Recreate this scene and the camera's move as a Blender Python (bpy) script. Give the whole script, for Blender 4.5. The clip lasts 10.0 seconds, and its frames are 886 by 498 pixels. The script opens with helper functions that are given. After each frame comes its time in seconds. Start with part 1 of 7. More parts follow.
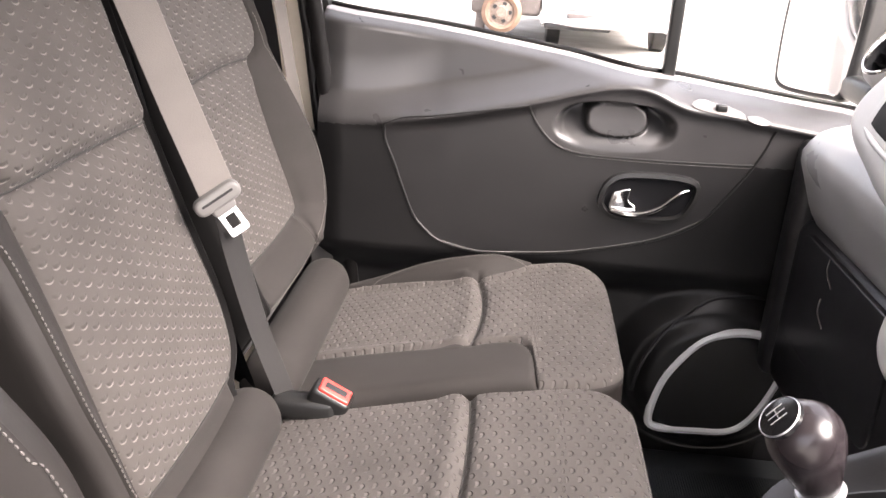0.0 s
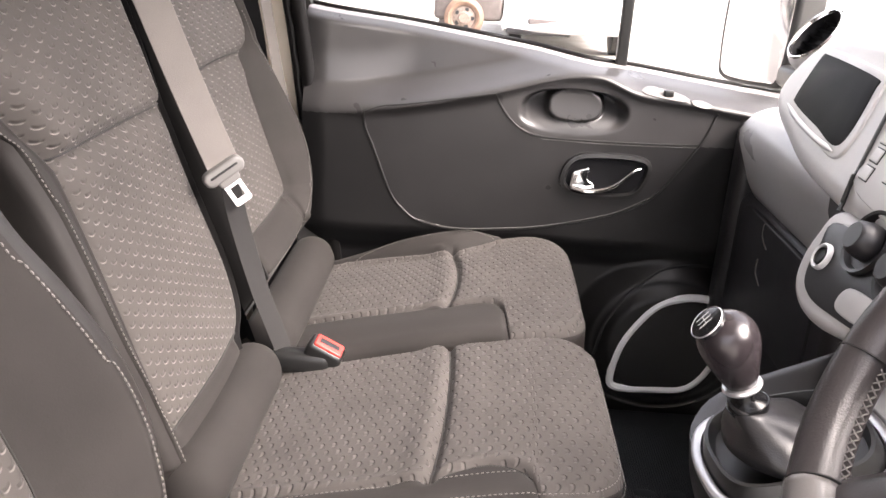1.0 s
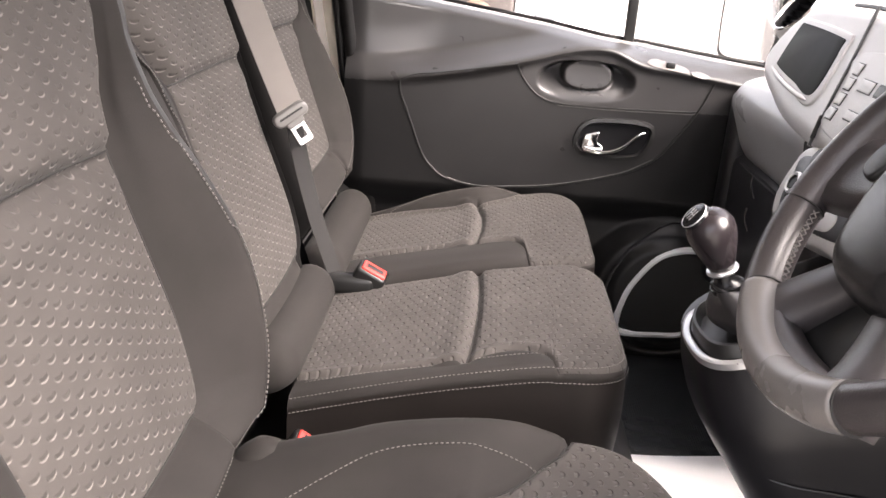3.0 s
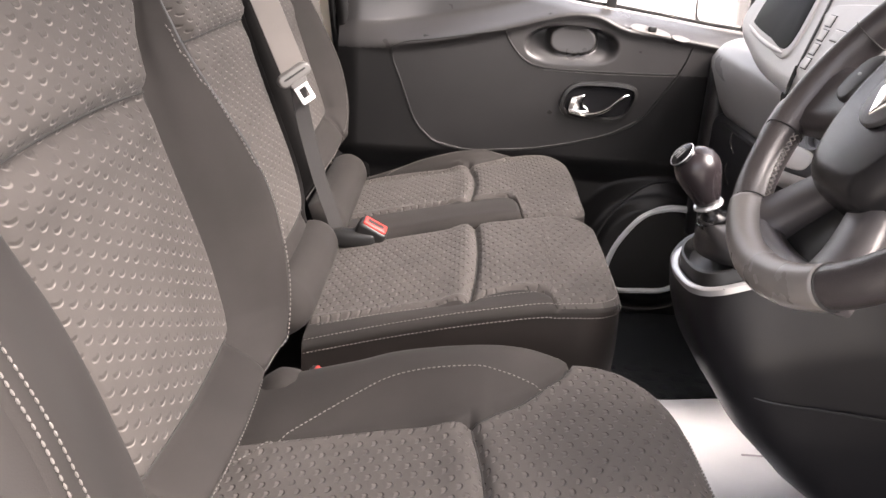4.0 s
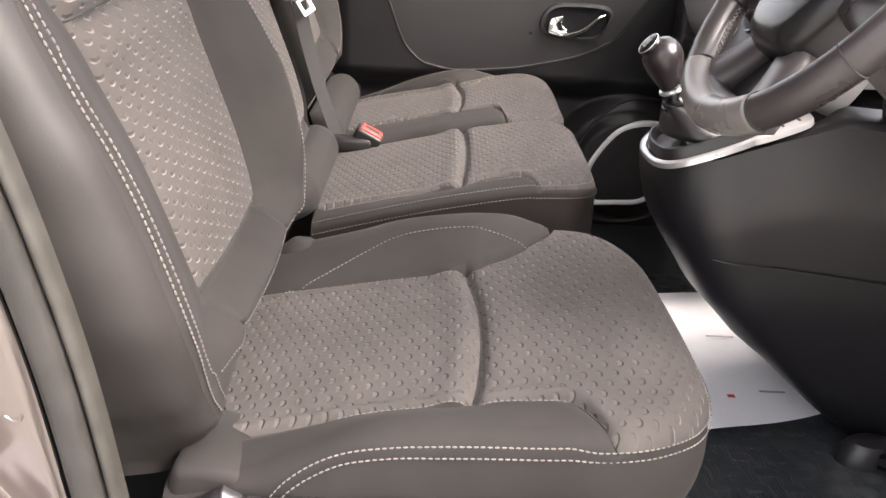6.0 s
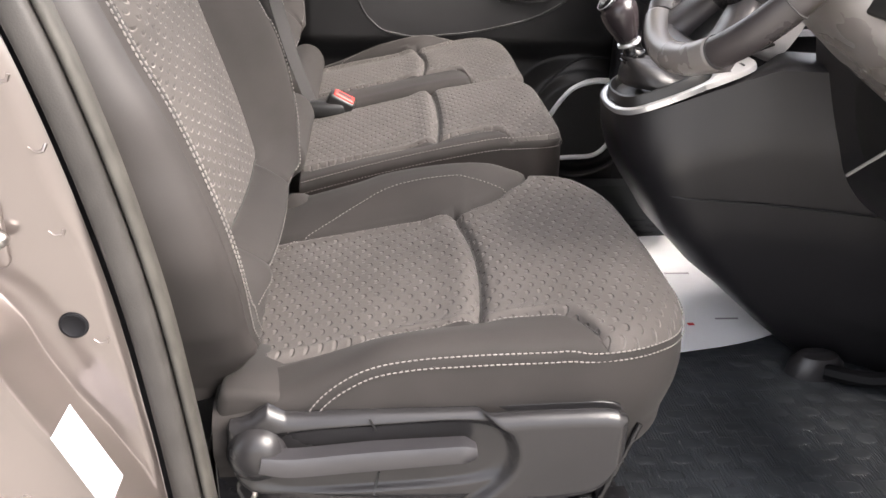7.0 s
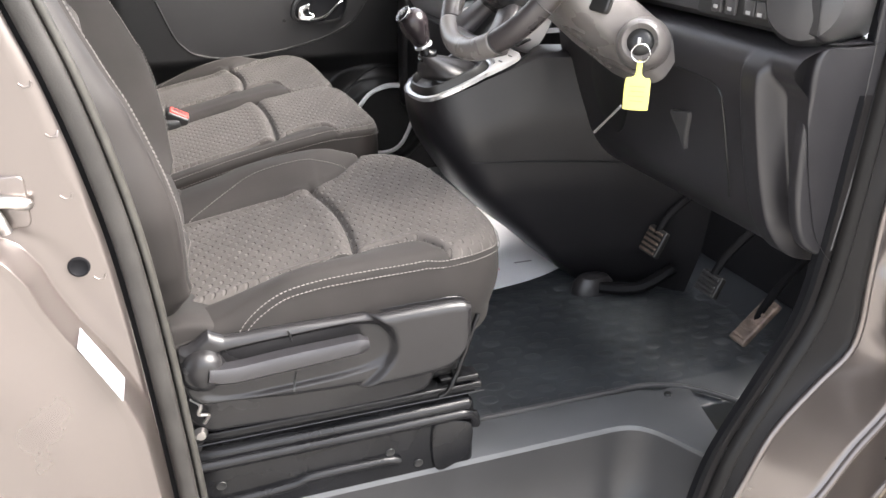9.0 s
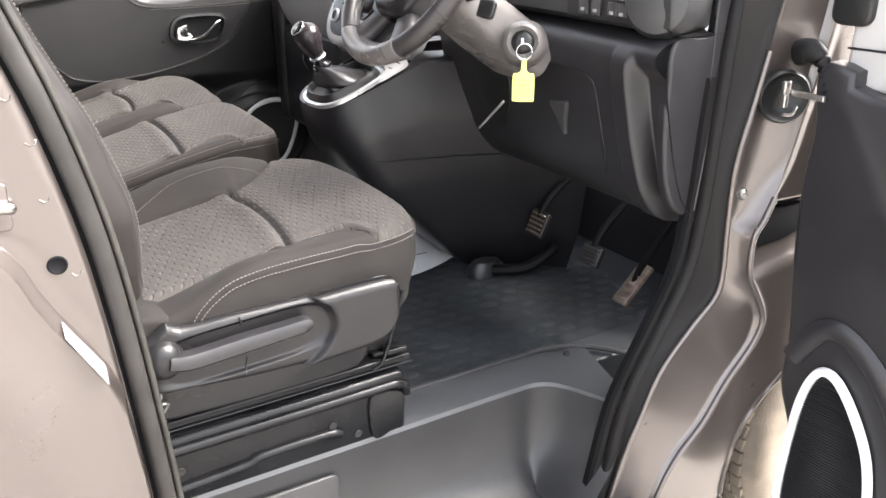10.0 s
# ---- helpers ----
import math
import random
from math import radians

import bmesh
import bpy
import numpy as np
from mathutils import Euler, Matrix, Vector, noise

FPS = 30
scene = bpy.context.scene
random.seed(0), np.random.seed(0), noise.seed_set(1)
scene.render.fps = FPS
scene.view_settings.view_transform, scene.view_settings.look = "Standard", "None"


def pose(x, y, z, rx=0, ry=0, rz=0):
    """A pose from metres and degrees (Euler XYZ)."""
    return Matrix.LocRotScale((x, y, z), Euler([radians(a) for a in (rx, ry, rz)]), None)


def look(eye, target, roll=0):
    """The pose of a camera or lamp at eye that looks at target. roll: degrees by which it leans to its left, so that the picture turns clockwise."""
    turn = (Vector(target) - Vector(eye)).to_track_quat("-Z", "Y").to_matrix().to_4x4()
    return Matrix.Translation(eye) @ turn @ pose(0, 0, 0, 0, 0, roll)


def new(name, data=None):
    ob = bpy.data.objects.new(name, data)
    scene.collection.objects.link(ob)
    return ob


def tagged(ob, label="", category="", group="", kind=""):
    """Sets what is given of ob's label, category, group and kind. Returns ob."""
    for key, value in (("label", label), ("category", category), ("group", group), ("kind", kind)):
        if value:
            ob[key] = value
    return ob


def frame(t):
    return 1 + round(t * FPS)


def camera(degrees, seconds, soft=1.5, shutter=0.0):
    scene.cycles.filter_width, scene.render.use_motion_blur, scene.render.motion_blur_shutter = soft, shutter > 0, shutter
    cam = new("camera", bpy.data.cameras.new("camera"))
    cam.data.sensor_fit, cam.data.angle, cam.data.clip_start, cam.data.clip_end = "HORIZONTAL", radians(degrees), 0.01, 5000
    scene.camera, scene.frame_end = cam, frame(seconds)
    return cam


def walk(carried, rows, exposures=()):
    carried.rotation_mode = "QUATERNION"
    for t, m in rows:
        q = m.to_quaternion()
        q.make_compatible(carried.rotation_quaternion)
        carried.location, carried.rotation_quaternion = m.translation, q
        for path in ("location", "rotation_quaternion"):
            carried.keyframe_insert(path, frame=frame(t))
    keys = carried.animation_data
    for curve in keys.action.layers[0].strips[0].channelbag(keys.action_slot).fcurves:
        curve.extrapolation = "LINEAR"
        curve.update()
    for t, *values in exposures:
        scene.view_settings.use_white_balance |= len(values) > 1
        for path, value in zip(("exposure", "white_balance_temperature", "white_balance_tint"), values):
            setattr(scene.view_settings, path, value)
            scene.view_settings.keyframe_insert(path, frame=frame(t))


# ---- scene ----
cam = camera(55.3, 10.0)
PATH = [
    (0, (0.031, 0.032, 1.591), (-0.096, 1.892, 0.867), 3.6),
    (0.5, (0.017, -0.062, 1.588), (-0.06, 1.804, 0.872), 3.2),
    (1, (0.022, -0.132, 1.585), (-0.026, 1.74, 0.881), 3.4),
    (1.5, (0.035, -0.19, 1.585), (-0.023, 1.688, 0.901), 3.9),
    (2, (0.038, -0.259, 1.571), (-0.045, 1.621, 0.893), 4.3),
    (2.5, (0.016, -0.325, 1.555), (-0.064, 1.553, 0.871), 4.2),
    (4, (-0.041, -0.477, 1.508), (-0.049, 1.39, 0.791), 3.5),
    (4.5, (-0.052, -0.514, 1.484), (-0.048, 1.342, 0.739), 3.3),
    (5, (-0.051, -0.553, 1.471), (-0.041, 1.295, 0.706), 3.5),
    (5.5, (-0.049, -0.608, 1.463), (-0.026, 1.232, 0.681), 3.6),
    (6, (-0.056, -0.664, 1.453), (-0.015, 1.166, 0.648), 3.3),
    (6.2, (-0.06, -0.696, 1.454), (-0.012, 1.129, 0.637), 3.3),
    (7.3, (-0.163, -0.805, 1.458), (0.098, 0.979, 0.592), 1.6),
    (7.5, (-0.186, -0.823, 1.454), (0.143, 0.949, 0.586), 1.6),
    (8, (-0.218, -0.89, 1.464), (0.229, 0.865, 0.617), 1.6),
    (8.5, (-0.255, -1.01, 1.473), (0.296, 0.733, 0.661), 1.2),
    (9, (-0.303, -1.109, 1.494), (0.354, 0.604, 0.698), 0.9),
    (9.5, (-0.368, -1.165, 1.497), (0.425, 0.494, 0.712), 0.3),
    (10, (-0.469, -1.215, 1.501), (0.491, 0.368, 0.743), -0.0),
]
walk(cam, [(t, look(eye, target, roll)) for t, eye, target, roll in PATH], exposures=[(0, 2.26, 6950, 18), (2, 2.10, 6990, 17), (4, 1.95, 7010, 18), (5, 2.05, 6980, 17), (6, 2.08, 6980, 16), (7.5, 2.16, 6720, 13), (8.3, 2.30, 6610, 12), (9.2, 2.24, 6640, 11), (10, 2.26, 6640, 11)])

# ---- world and light ----
world = bpy.data.worlds.new("overcast_day")
scene.world = world
world.use_nodes = True
wn = world.node_tree
sky = wn.nodes.new("ShaderNodeTexSky")
sky.sky_type = "NISHITA"
sky.sun_disc = False
sky.sun_elevation, sky.sun_rotation = radians(48.5), radians(114)
sky.air_density, sky.dust_density = 1.0, 4.0
wn.nodes["Background"].inputs["Strength"].default_value = 0.25
pale = wn.nodes.new("ShaderNodeHueSaturation")
pale.inputs["Saturation"].default_value = 0.35
wn.links.new(sky.outputs[0], pale.inputs["Color"])
wn.links.new(pale.outputs[0], wn.nodes["Background"].inputs["Color"])
sun = new("sun", bpy.data.lights.new("sun", "SUN"))
sun.data.energy, sun.data.angle, sun.data.color = 2.75, radians(45), (1.0, 0.97, 0.93)
sun.matrix_world = look((2.90, -1.33, 3.68), (0, 0, 0.6))


# ---- building helpers ----
def thing(name, label, category, base=(0, 0, 0), group="", kind=""):
    """An Empty at the base of a thing, to hold its parts."""
    ob = new(name)
    ob.location = base
    ob.empty_display_size = 0.05
    return tagged(ob, label, category, group, kind)


def hold(ob, parent):
    """Parent ob, whose mesh is in world coordinates, under a thing or a part."""
    ob.parent = parent
    ob.matrix_parent_inverse = Matrix.Translation(-parent.location) if parent.parent is None else Matrix.Identity(4)
    return ob


def build(name, verts, faces, material, parent=None, label="", uvs=None, sharp=45, smooth=True):
    """One mesh object out of plain lists."""
    me = bpy.data.meshes.new(name)
    me.from_pydata([tuple(v) for v in verts], [], faces)
    if uvs is not None:
        layer = me.uv_layers.new(name="uv")
        idx = np.empty(len(me.loops), dtype=np.int32)
        me.loops.foreach_get("vertex_index", idx)
        layer.data.foreach_set("uv", np.asarray(uvs, dtype=np.float32)[idx].ravel())
    bm = bmesh.new()
    bm.from_mesh(me)
    bmesh.ops.recalc_face_normals(bm, faces=bm.faces)
    bm.to_mesh(me)
    bm.free()
    me.materials.append(material)
    if smooth:
        me.shade_smooth()
        if sharp < 180:
            me.set_sharp_from_angle(angle=radians(sharp))
    ob = new(name, me)
    if parent is not None:
        hold(ob, parent)
    if label:
        ob["label"] = label
    return ob


def curve(points, n, closed=False):
    """A smooth line of n points through the given ones (Catmull-Rom, even along its length)."""
    p = np.array(points, float)
    m = len(p)
    k = m if closed else m - 1
    fine = []
    for i in range(k):
        if closed:
            a, b, c, d = p[(i - 1) % m], p[i], p[(i + 1) % m], p[(i + 2) % m]
        else:
            a, b, c, d = p[max(i - 1, 0)], p[i], p[i + 1], p[min(i + 2, m - 1)]
        for s in np.linspace(0, 1, 24, endpoint=False):
            fine.append(0.5 * (2 * b + (c - a) * s + (2 * a - 5 * b + 4 * c - d) * s**2 + (3 * b - a - 3 * c + d) * s**3))
    fine.append(p[0] if closed else p[-1])
    fine = np.array(fine)
    along = np.r_[0, np.cumsum(np.linalg.norm(np.diff(fine, axis=0), axis=1))]
    want = np.linspace(0, along[-1], n, endpoint=not closed)
    return np.stack([np.interp(want, along, fine[:, j]) for j in range(p.shape[1])], 1)


def skin(rings, closed=True, caps=True):
    """Faces over a row of rings with equal counts: vertices and faces."""
    n = len(rings[0])
    verts = [v for r in rings for v in r]
    faces = []
    for i in range(len(rings) - 1):
        for j in range(n if closed else n - 1):
            k = (j + 1) % n
            faces.append((i * n + j, i * n + k, (i + 1) * n + k, (i + 1) * n + j))
    if caps and closed:
        faces.append(tuple(range(n)))
        faces.append(tuple((len(rings) - 1) * n + j for j in range(n)))
    return verts, faces


def frames_along(path, up=(0, 0, 1)):
    path = np.array(path, float)
    d = np.gradient(path, axis=0)
    d /= np.linalg.norm(d, axis=1)[:, None] + 1e-12
    out = []
    ref = np.array(up, float)
    for t in d:
        s = np.cross(t, ref)
        if np.linalg.norm(s) < 1e-3:
            s = np.cross(t, (1, 0, 0))
        s /= np.linalg.norm(s)
        out.append((s, np.cross(s, t)))
    return out


def sweep(path, profile, closed_path=False, up=(0, 0, 1), caps=True, scale=None):
    """A profile of (side, up) pairs carried along a path."""
    if closed_path:
        path = np.array(path)
        wide = np.concatenate([path[-2:], path, path[:2]])
        fr = frames_along(wide, up)[2:-2]
    else:
        fr = frames_along(path, up)
    rings = []
    for i, (p, (s, u)) in enumerate(zip(path, fr)):
        k = 1.0 if scale is None else scale[i]
        rings.append([np.array(p) + k * (a * s + b * u) for a, b in profile])
    if closed_path:
        rings.append(rings[0])
        return skin(rings, caps=False)
    return skin(rings, caps=caps)


def circle(r, n=10, squash=1.0):
    return [(r * math.cos(2 * math.pi * i / n), r * squash * math.sin(2 * math.pi * i / n)) for i in range(n)]


def tube(path, r, n=8, closed_path=False, up=(0, 0, 1)):
    return sweep(path, circle(r, n), closed_path, up)


def joined(*pieces):
    verts, faces = [], []
    for v, f in pieces:
        k = len(verts)
        verts += list(v)
        faces += [tuple(i + k for i in face) for face in f]
    return verts, faces


def lathe(profile, centre, axis=(0, 0, 1), n=28):
    """A turned body: profile of (radius, height along the axis)."""
    a = Vector(axis).normalized()
    x = a.orthogonal().normalized()
    y = a.cross(x)
    c = Vector(centre)
    rings = [[c + a * h + (x * math.cos(2 * math.pi * i / n) + y * math.sin(2 * math.pi * i / n)) * r for i in range(n)] for r, h in profile]
    return skin(rings, caps=False)


def shrink(loop, d):
    """A closed 2D outline moved inwards by d."""
    p = np.array(loop, float)
    t = np.roll(p, -1, 0) - np.roll(p, 1, 0)
    t /= np.linalg.norm(t, axis=1)[:, None] + 1e-12
    n = np.stack([-t[:, 1], t[:, 0]], 1)
    area = 0.5 * np.sum(p[:, 0] * np.roll(p[:, 1], -1) - np.roll(p[:, 0], -1) * p[:, 1])
    return p + n * d * np.sign(area)


def slab(loop, place, thick, edge=0.003, steps=3):
    """A plate with a rounded front rim: loop of (a, b), place(a, b, depth) gives the point; depth 0 is the front."""
    rings = []
    for i in range(steps + 1):
        ang = math.pi / 2 * i / steps
        q = shrink(loop, edge * (1 - math.sin(ang)))
        rings.append([place(a, b, edge * (1 - math.cos(ang))) for a, b in q])
    rings.append([place(a, b, thick) for a, b in loop])
    return skin(rings)


def rounded_rect(w, h, r, n=5):
    out = []
    for cx, cy, a0 in ((w / 2 - r, h / 2 - r, 0), (-w / 2 + r, h / 2 - r, 90), (-w / 2 + r, -h / 2 + r, 180), (w / 2 - r, -h / 2 + r, 270)):
        for i in range(n):
            a = radians(a0 + 90 * i / (n - 1))
            out.append((cx + r * math.cos(a), cy + r * math.sin(a)))
    return out


def box(lo, hi, edge=0.004):
    """A box with rounded edges, between two corners."""
    (x0, y0, z0), (x1, y1, z1) = lo, hi
    w, d = x1 - x0, y1 - y0
    e = min(edge, w * 0.45, d * 0.45, (z1 - z0) * 0.45)
    loop = [(x0 + w / 2 + a, y0 + d / 2 + b) for a, b in rounded_rect(w, d, max(e, 1e-4), 4)]
    rings = []
    for i in range(4):
        ang = math.pi / 2 * i / 3
        rings.append([(a, b, z0 + e * (1 - math.cos(ang))) for a, b in shrink(loop, e * (1 - math.sin(ang)))])
    for i in range(4):
        ang = math.pi / 2 * i / 3
        rings.append([(a, b, z1 - e * (1 - math.sin(ang))) for a, b in shrink(loop, e * (1 - math.cos(ang)))])
    return skin(rings)


def moved(piece, m):
    v, f = piece
    return [m @ Vector(p) for p in v], f


def sheet(fn, us, vs):
    """A grid over two rows of numbers: vertices, faces and the (u, v) of each vertex."""
    verts = [fn(u, v) for v in vs for u in us]
    n = len(us)
    faces = [(j * n + i, j * n + i + 1, (j + 1) * n + i + 1, (j + 1) * n + i) for j in range(len(vs) - 1) for i in range(n - 1)]
    return verts, faces, [(u, v) for v in vs for u in us]


def stitches(path, pitch=0.0064, long=0.0042, r=0.00055):
    """Short thread stitches along a line."""
    path = np.array(path, float)
    along = np.r_[0, np.cumsum(np.linalg.norm(np.diff(path, axis=0), axis=1))]
    at = lambda s: Vector([np.interp(s, along, path[:, j]) for j in range(3)])  # noqa: E731
    pieces = []
    s = 0.002
    while s + long < along[-1]:
        a, b = at(s), at(s + long)
        d = (b - a).normalized()
        x = d.orthogonal().normalized()
        y = d.cross(x)
        ring = lambda c, k: [c + (x * math.cos(q) + y * math.sin(q)) * r * k for q in (0, 1.571, 3.142, 4.712)]  # noqa: E731
        pieces.append(skin([ring(a, 0.4), ring(a + d * 0.0012, 1), ring(b - d * 0.0012, 1), ring(b, 0.4)]))
        s += pitch
    return joined(*pieces)


def smooth(a, b, x):
    t = min(max((x - a) / (b - a), 0.0), 1.0)  # a may lie above b
    return t * t * (3 - 2 * t)


def lerp_table(table, x):
    """Straight interpolation in rows of (x, value)."""
    return float(np.interp(x, [r[0] for r in table], [r[1] for r in table]))


# ---- materials ----
def shader(name, color, rough=0.5, metal=0.0, grain=0.0, grain_size=0.002, mottle=0.15, mottle_size=0.08, spec=0.5, coat=0.0, sheen=0.0, wear=0.0, uneven=0.08):
    """A node material: base colour with large and small variation, roughness variation and fine relief, in metres."""
    m = bpy.data.materials.new(name)
    m.use_nodes = True
    nt = m.node_tree
    b = nt.nodes["Principled BSDF"]
    b.inputs["Metallic"].default_value = metal
    b.inputs["Specular IOR Level"].default_value = spec
    b.inputs["Coat Weight"].default_value = coat
    b.inputs["Coat Roughness"].default_value = 0.12
    b.inputs["Sheen Weight"].default_value = sheen
    b.inputs["Sheen Roughness"].default_value = 0.4
    geo = nt.nodes.new("ShaderNodeTexCoord")
    big = nt.nodes.new("ShaderNodeTexNoise")
    big.inputs["Scale"].default_value = 1 / mottle_size
    big.inputs["Detail"].default_value = 6
    small = nt.nodes.new("ShaderNodeTexNoise")
    small.inputs["Scale"].default_value = 1 / grain_size
    small.inputs["Detail"].default_value = 3
    nt.links.new(geo.outputs["Object"], big.inputs["Vector"])
    nt.links.new(geo.outputs["Object"], small.inputs["Vector"])
    ramp = nt.nodes.new("ShaderNodeMapRange")
    ramp.inputs["From Min"].default_value, ramp.inputs["From Max"].default_value = 0.3, 0.7
    ramp.inputs["To Min"].default_value, ramp.inputs["To Max"].default_value = 1 - mottle, 1 + mottle
    nt.links.new(big.outputs["Fac"], ramp.inputs["Value"])
    mul = nt.nodes.new("ShaderNodeMixRGB")
    mul.blend_type = "MULTIPLY"
    mul.inputs[0].default_value = 1
    mul.inputs[1].default_value = (*color, 1)
    nt.links.new(ramp.outputs[0], mul.inputs[2])
    nt.links.new(mul.outputs[0], b.inputs["Base Color"])
    rr = nt.nodes.new("ShaderNodeMapRange")
    rr.inputs["To Min"].default_value, rr.inputs["To Max"].default_value = max(rough - uneven - wear, 0.02), min(rough + uneven, 1)
    nt.links.new(big.outputs["Fac"], rr.inputs["Value"])
    nt.links.new(rr.outputs[0], b.inputs["Roughness"])
    if grain > 0:
        bump = nt.nodes.new("ShaderNodeBump")
        bump.inputs["Strength"].default_value = grain
        bump.inputs["Distance"].default_value = grain_size * 0.5
        nt.links.new(small.outputs["Fac"], bump.inputs["Height"])
        nt.links.new(bump.outputs[0], b.inputs["Normal"])
    return m


def dimple_cloth(name, color, thread, across=0.034, rows=0.0084, depth=0.0013, half=0.0098, curl=0.0030, pale=0.6, reach=0.0078):
    """Seat cloth with staggered rows of wide, shallow dents, each with a pale woven crescent on its lower rim, laid out in the mesh's uv (metres)."""
    m = shader(name, color, 0.85, grain=0.16, grain_size=0.0016, mottle=0.12, mottle_size=0.10, spec=0.15, sheen=0.05)
    nt = m.node_tree
    L, N = nt.links.new, nt.nodes.new
    b = nt.nodes["Principled BSDF"]

    def op(kind, a, c=None, clamp=False):
        n = N("ShaderNodeMath")
        n.operation = kind
        n.use_clamp = clamp
        for i, v in enumerate((a, c)):
            if v is None:
                continue
            if isinstance(v, (int, float)):
                n.inputs[i].default_value = v
            else:
                L(v, n.inputs[i])
        return n.outputs[0]

    def ramp(v, a, c):
        n = N("ShaderNodeMapRange")
        n.interpolation_type = "SMOOTHSTEP"
        n.inputs["From Min"].default_value, n.inputs["From Max"].default_value = a, c
        L(v, n.inputs["Value"])
        return n.outputs[0]

    uv = N("ShaderNodeUVMap")
    sep = N("ShaderNodeSeparateXYZ")
    L(uv.outputs[0], sep.inputs[0])
    row = op("DIVIDE", sep.outputs[1], rows)
    # two sets of rows, each twice as far apart as the rows, so that neighbouring dents may overlap
    total_h, total_c = None, None
    for shift in (0.0, 1.0):
        cell = op("DIVIDE", op("ADD", op("ADD", row, 2000.0), shift), 2.0)
        dy = op("MULTIPLY", op("SUBTRACT", op("FRACT", cell), 0.5), 2 * rows)
        dx = op("MULTIPLY", op("SUBTRACT", op("FRACT", op("ADD", op("ADD", op("DIVIDE", sep.outputs[0], across), 0.5 * shift), 500.0)), 0.5), across)
        px = op("DIVIDE", dx, half)
        bend = op("MULTIPLY", op("MULTIPLY", px, px), curl)
        # how far above the curved rim
        q = op("SUBTRACT", op("ADD", dy, 0.0030), bend)
        wide = op("SUBTRACT", 1.0, ramp(op("ABSOLUTE", dx), half * 0.5, half))
        dent = op("MULTIPLY", op("MULTIPLY", op("SUBTRACT", 1.0, ramp(q, 0.0010, reach)), ramp(q, -0.0010, 0.0012)), wide)
        rim = op("MULTIPLY", op("SUBTRACT", 1.0, ramp(op("ABSOLUTE", op("ADD", q, 0.0001)), 0.0003, 0.0015)), wide)
        total_h = dent if total_h is None else op("MAXIMUM", total_h, dent)
        total_c = rim if total_c is None else op("MAXIMUM", total_c, rim)
    mix = N("ShaderNodeMixRGB")
    fleck = N("ShaderNodeTexNoise")
    fleck.inputs["Scale"].default_value = 60
    L(sep.inputs[0].links[0].from_socket, fleck.inputs["Vector"])
    L(op("MULTIPLY", total_c, op("MULTIPLY", ramp(fleck.outputs["Fac"], 0.30, 0.62), pale)), mix.inputs[0])
    mix.inputs[2].default_value = (*thread, 1)
    L(b.inputs["Base Color"].links[0].from_socket, mix.inputs[1])
    L(mix.outputs[0], b.inputs["Base Color"])
    bump = N("ShaderNodeBump")
    bump.inputs["Strength"].default_value = 1.0
    bump.inputs["Distance"].default_value = depth
    L(op("SUBTRACT", 1.0, total_h), bump.inputs["Height"])
    L(b.inputs["Normal"].links[0].from_socket, bump.inputs["Normal"])
    L(bump.outputs[0], b.inputs["Normal"])
    return m


CLOTH = shader("plain_seat_cloth", (0.0255, 0.0230, 0.0218), 0.80, grain=0.14, grain_size=0.0016, mottle=0.14, mottle_size=0.09, spec=0.18, sheen=0.03)
FACING = shader("side_facing_cloth", (0.024, 0.0215, 0.0205), 0.52, grain=0.12, grain_size=0.0016, mottle=0.12, mottle_size=0.09, spec=0.32)
# darker copy of the plain cloth; holds the shade between the seats
GAPCLOTH = shader("gap_shaded_cloth", (0.009, 0.0085, 0.0085), 0.85, grain=0.14, grain_size=0.0016, mottle=0.14, spec=0.10)
DIMPLED_SEAT = dimple_cloth("dimpled_seat_cloth", (0.063, 0.0572, 0.0538), (0.24, 0.22, 0.205), depth=0.0023, half=0.0066, pale=0.42, reach=0.0064)
DIMPLED_BACK = dimple_cloth("dimpled_back_cloth", (0.064, 0.058, 0.0545), (0.30, 0.275, 0.255), depth=0.0016, half=0.0076, curl=0.0030, pale=0.44, reach=0.0052)
THREAD = shader("pale_thread", (0.15, 0.138, 0.13), 0.7, grain=0.3, grain_size=0.001)
SEAM = shader("dark_seam", (0.02, 0.019, 0.018), 0.8)
MIDGREY = shader("mid_grey_plastic", (0.145, 0.134, 0.128), 0.28, grain=0.3, grain_size=0.0012, mottle=0.08)
SPOKE = shader("dark_spoke_plastic", (0.062, 0.056, 0.057), 0.34, grain=0.3, grain_size=0.0012, mottle=0.08)
# sill base colour raised to carry the window's reflection
SILLTRIM = shader("sill_glare_plastic", (0.24, 0.225, 0.22), 0.20, grain=0.2, grain_size=0.0012, mottle=0.08, spec=0.7)
TRIM = shader("grey_trim_plastic", (0.046, 0.045, 0.046), 0.34, grain=0.35, grain_size=0.0011, mottle=0.08)
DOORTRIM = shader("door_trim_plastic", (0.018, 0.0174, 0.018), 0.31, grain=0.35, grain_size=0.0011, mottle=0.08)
# door tones carry shade in the lower part, light in the upper
DOORLOW_SHADED = shader("shaded_lower_door_plastic", (0.0095, 0.0092, 0.0095), 0.38, grain=0.35, grain_size=0.0011, mottle=0.08, spec=0.35)
DOORUPPER_LIT = shader("lit_upper_door_plastic", (0.040, 0.0385, 0.039), 0.30, grain=0.35, grain_size=0.0011, mottle=0.08)
# darker seat-side material that stands in for shade on the bench skirts
SKIRTSHADE = shader("shaded_skirt_cloth", (0.018, 0.015, 0.0138), 0.47, grain=0.12, grain_size=0.0014, mottle=0.12, mottle_size=0.08, spec=0.25)
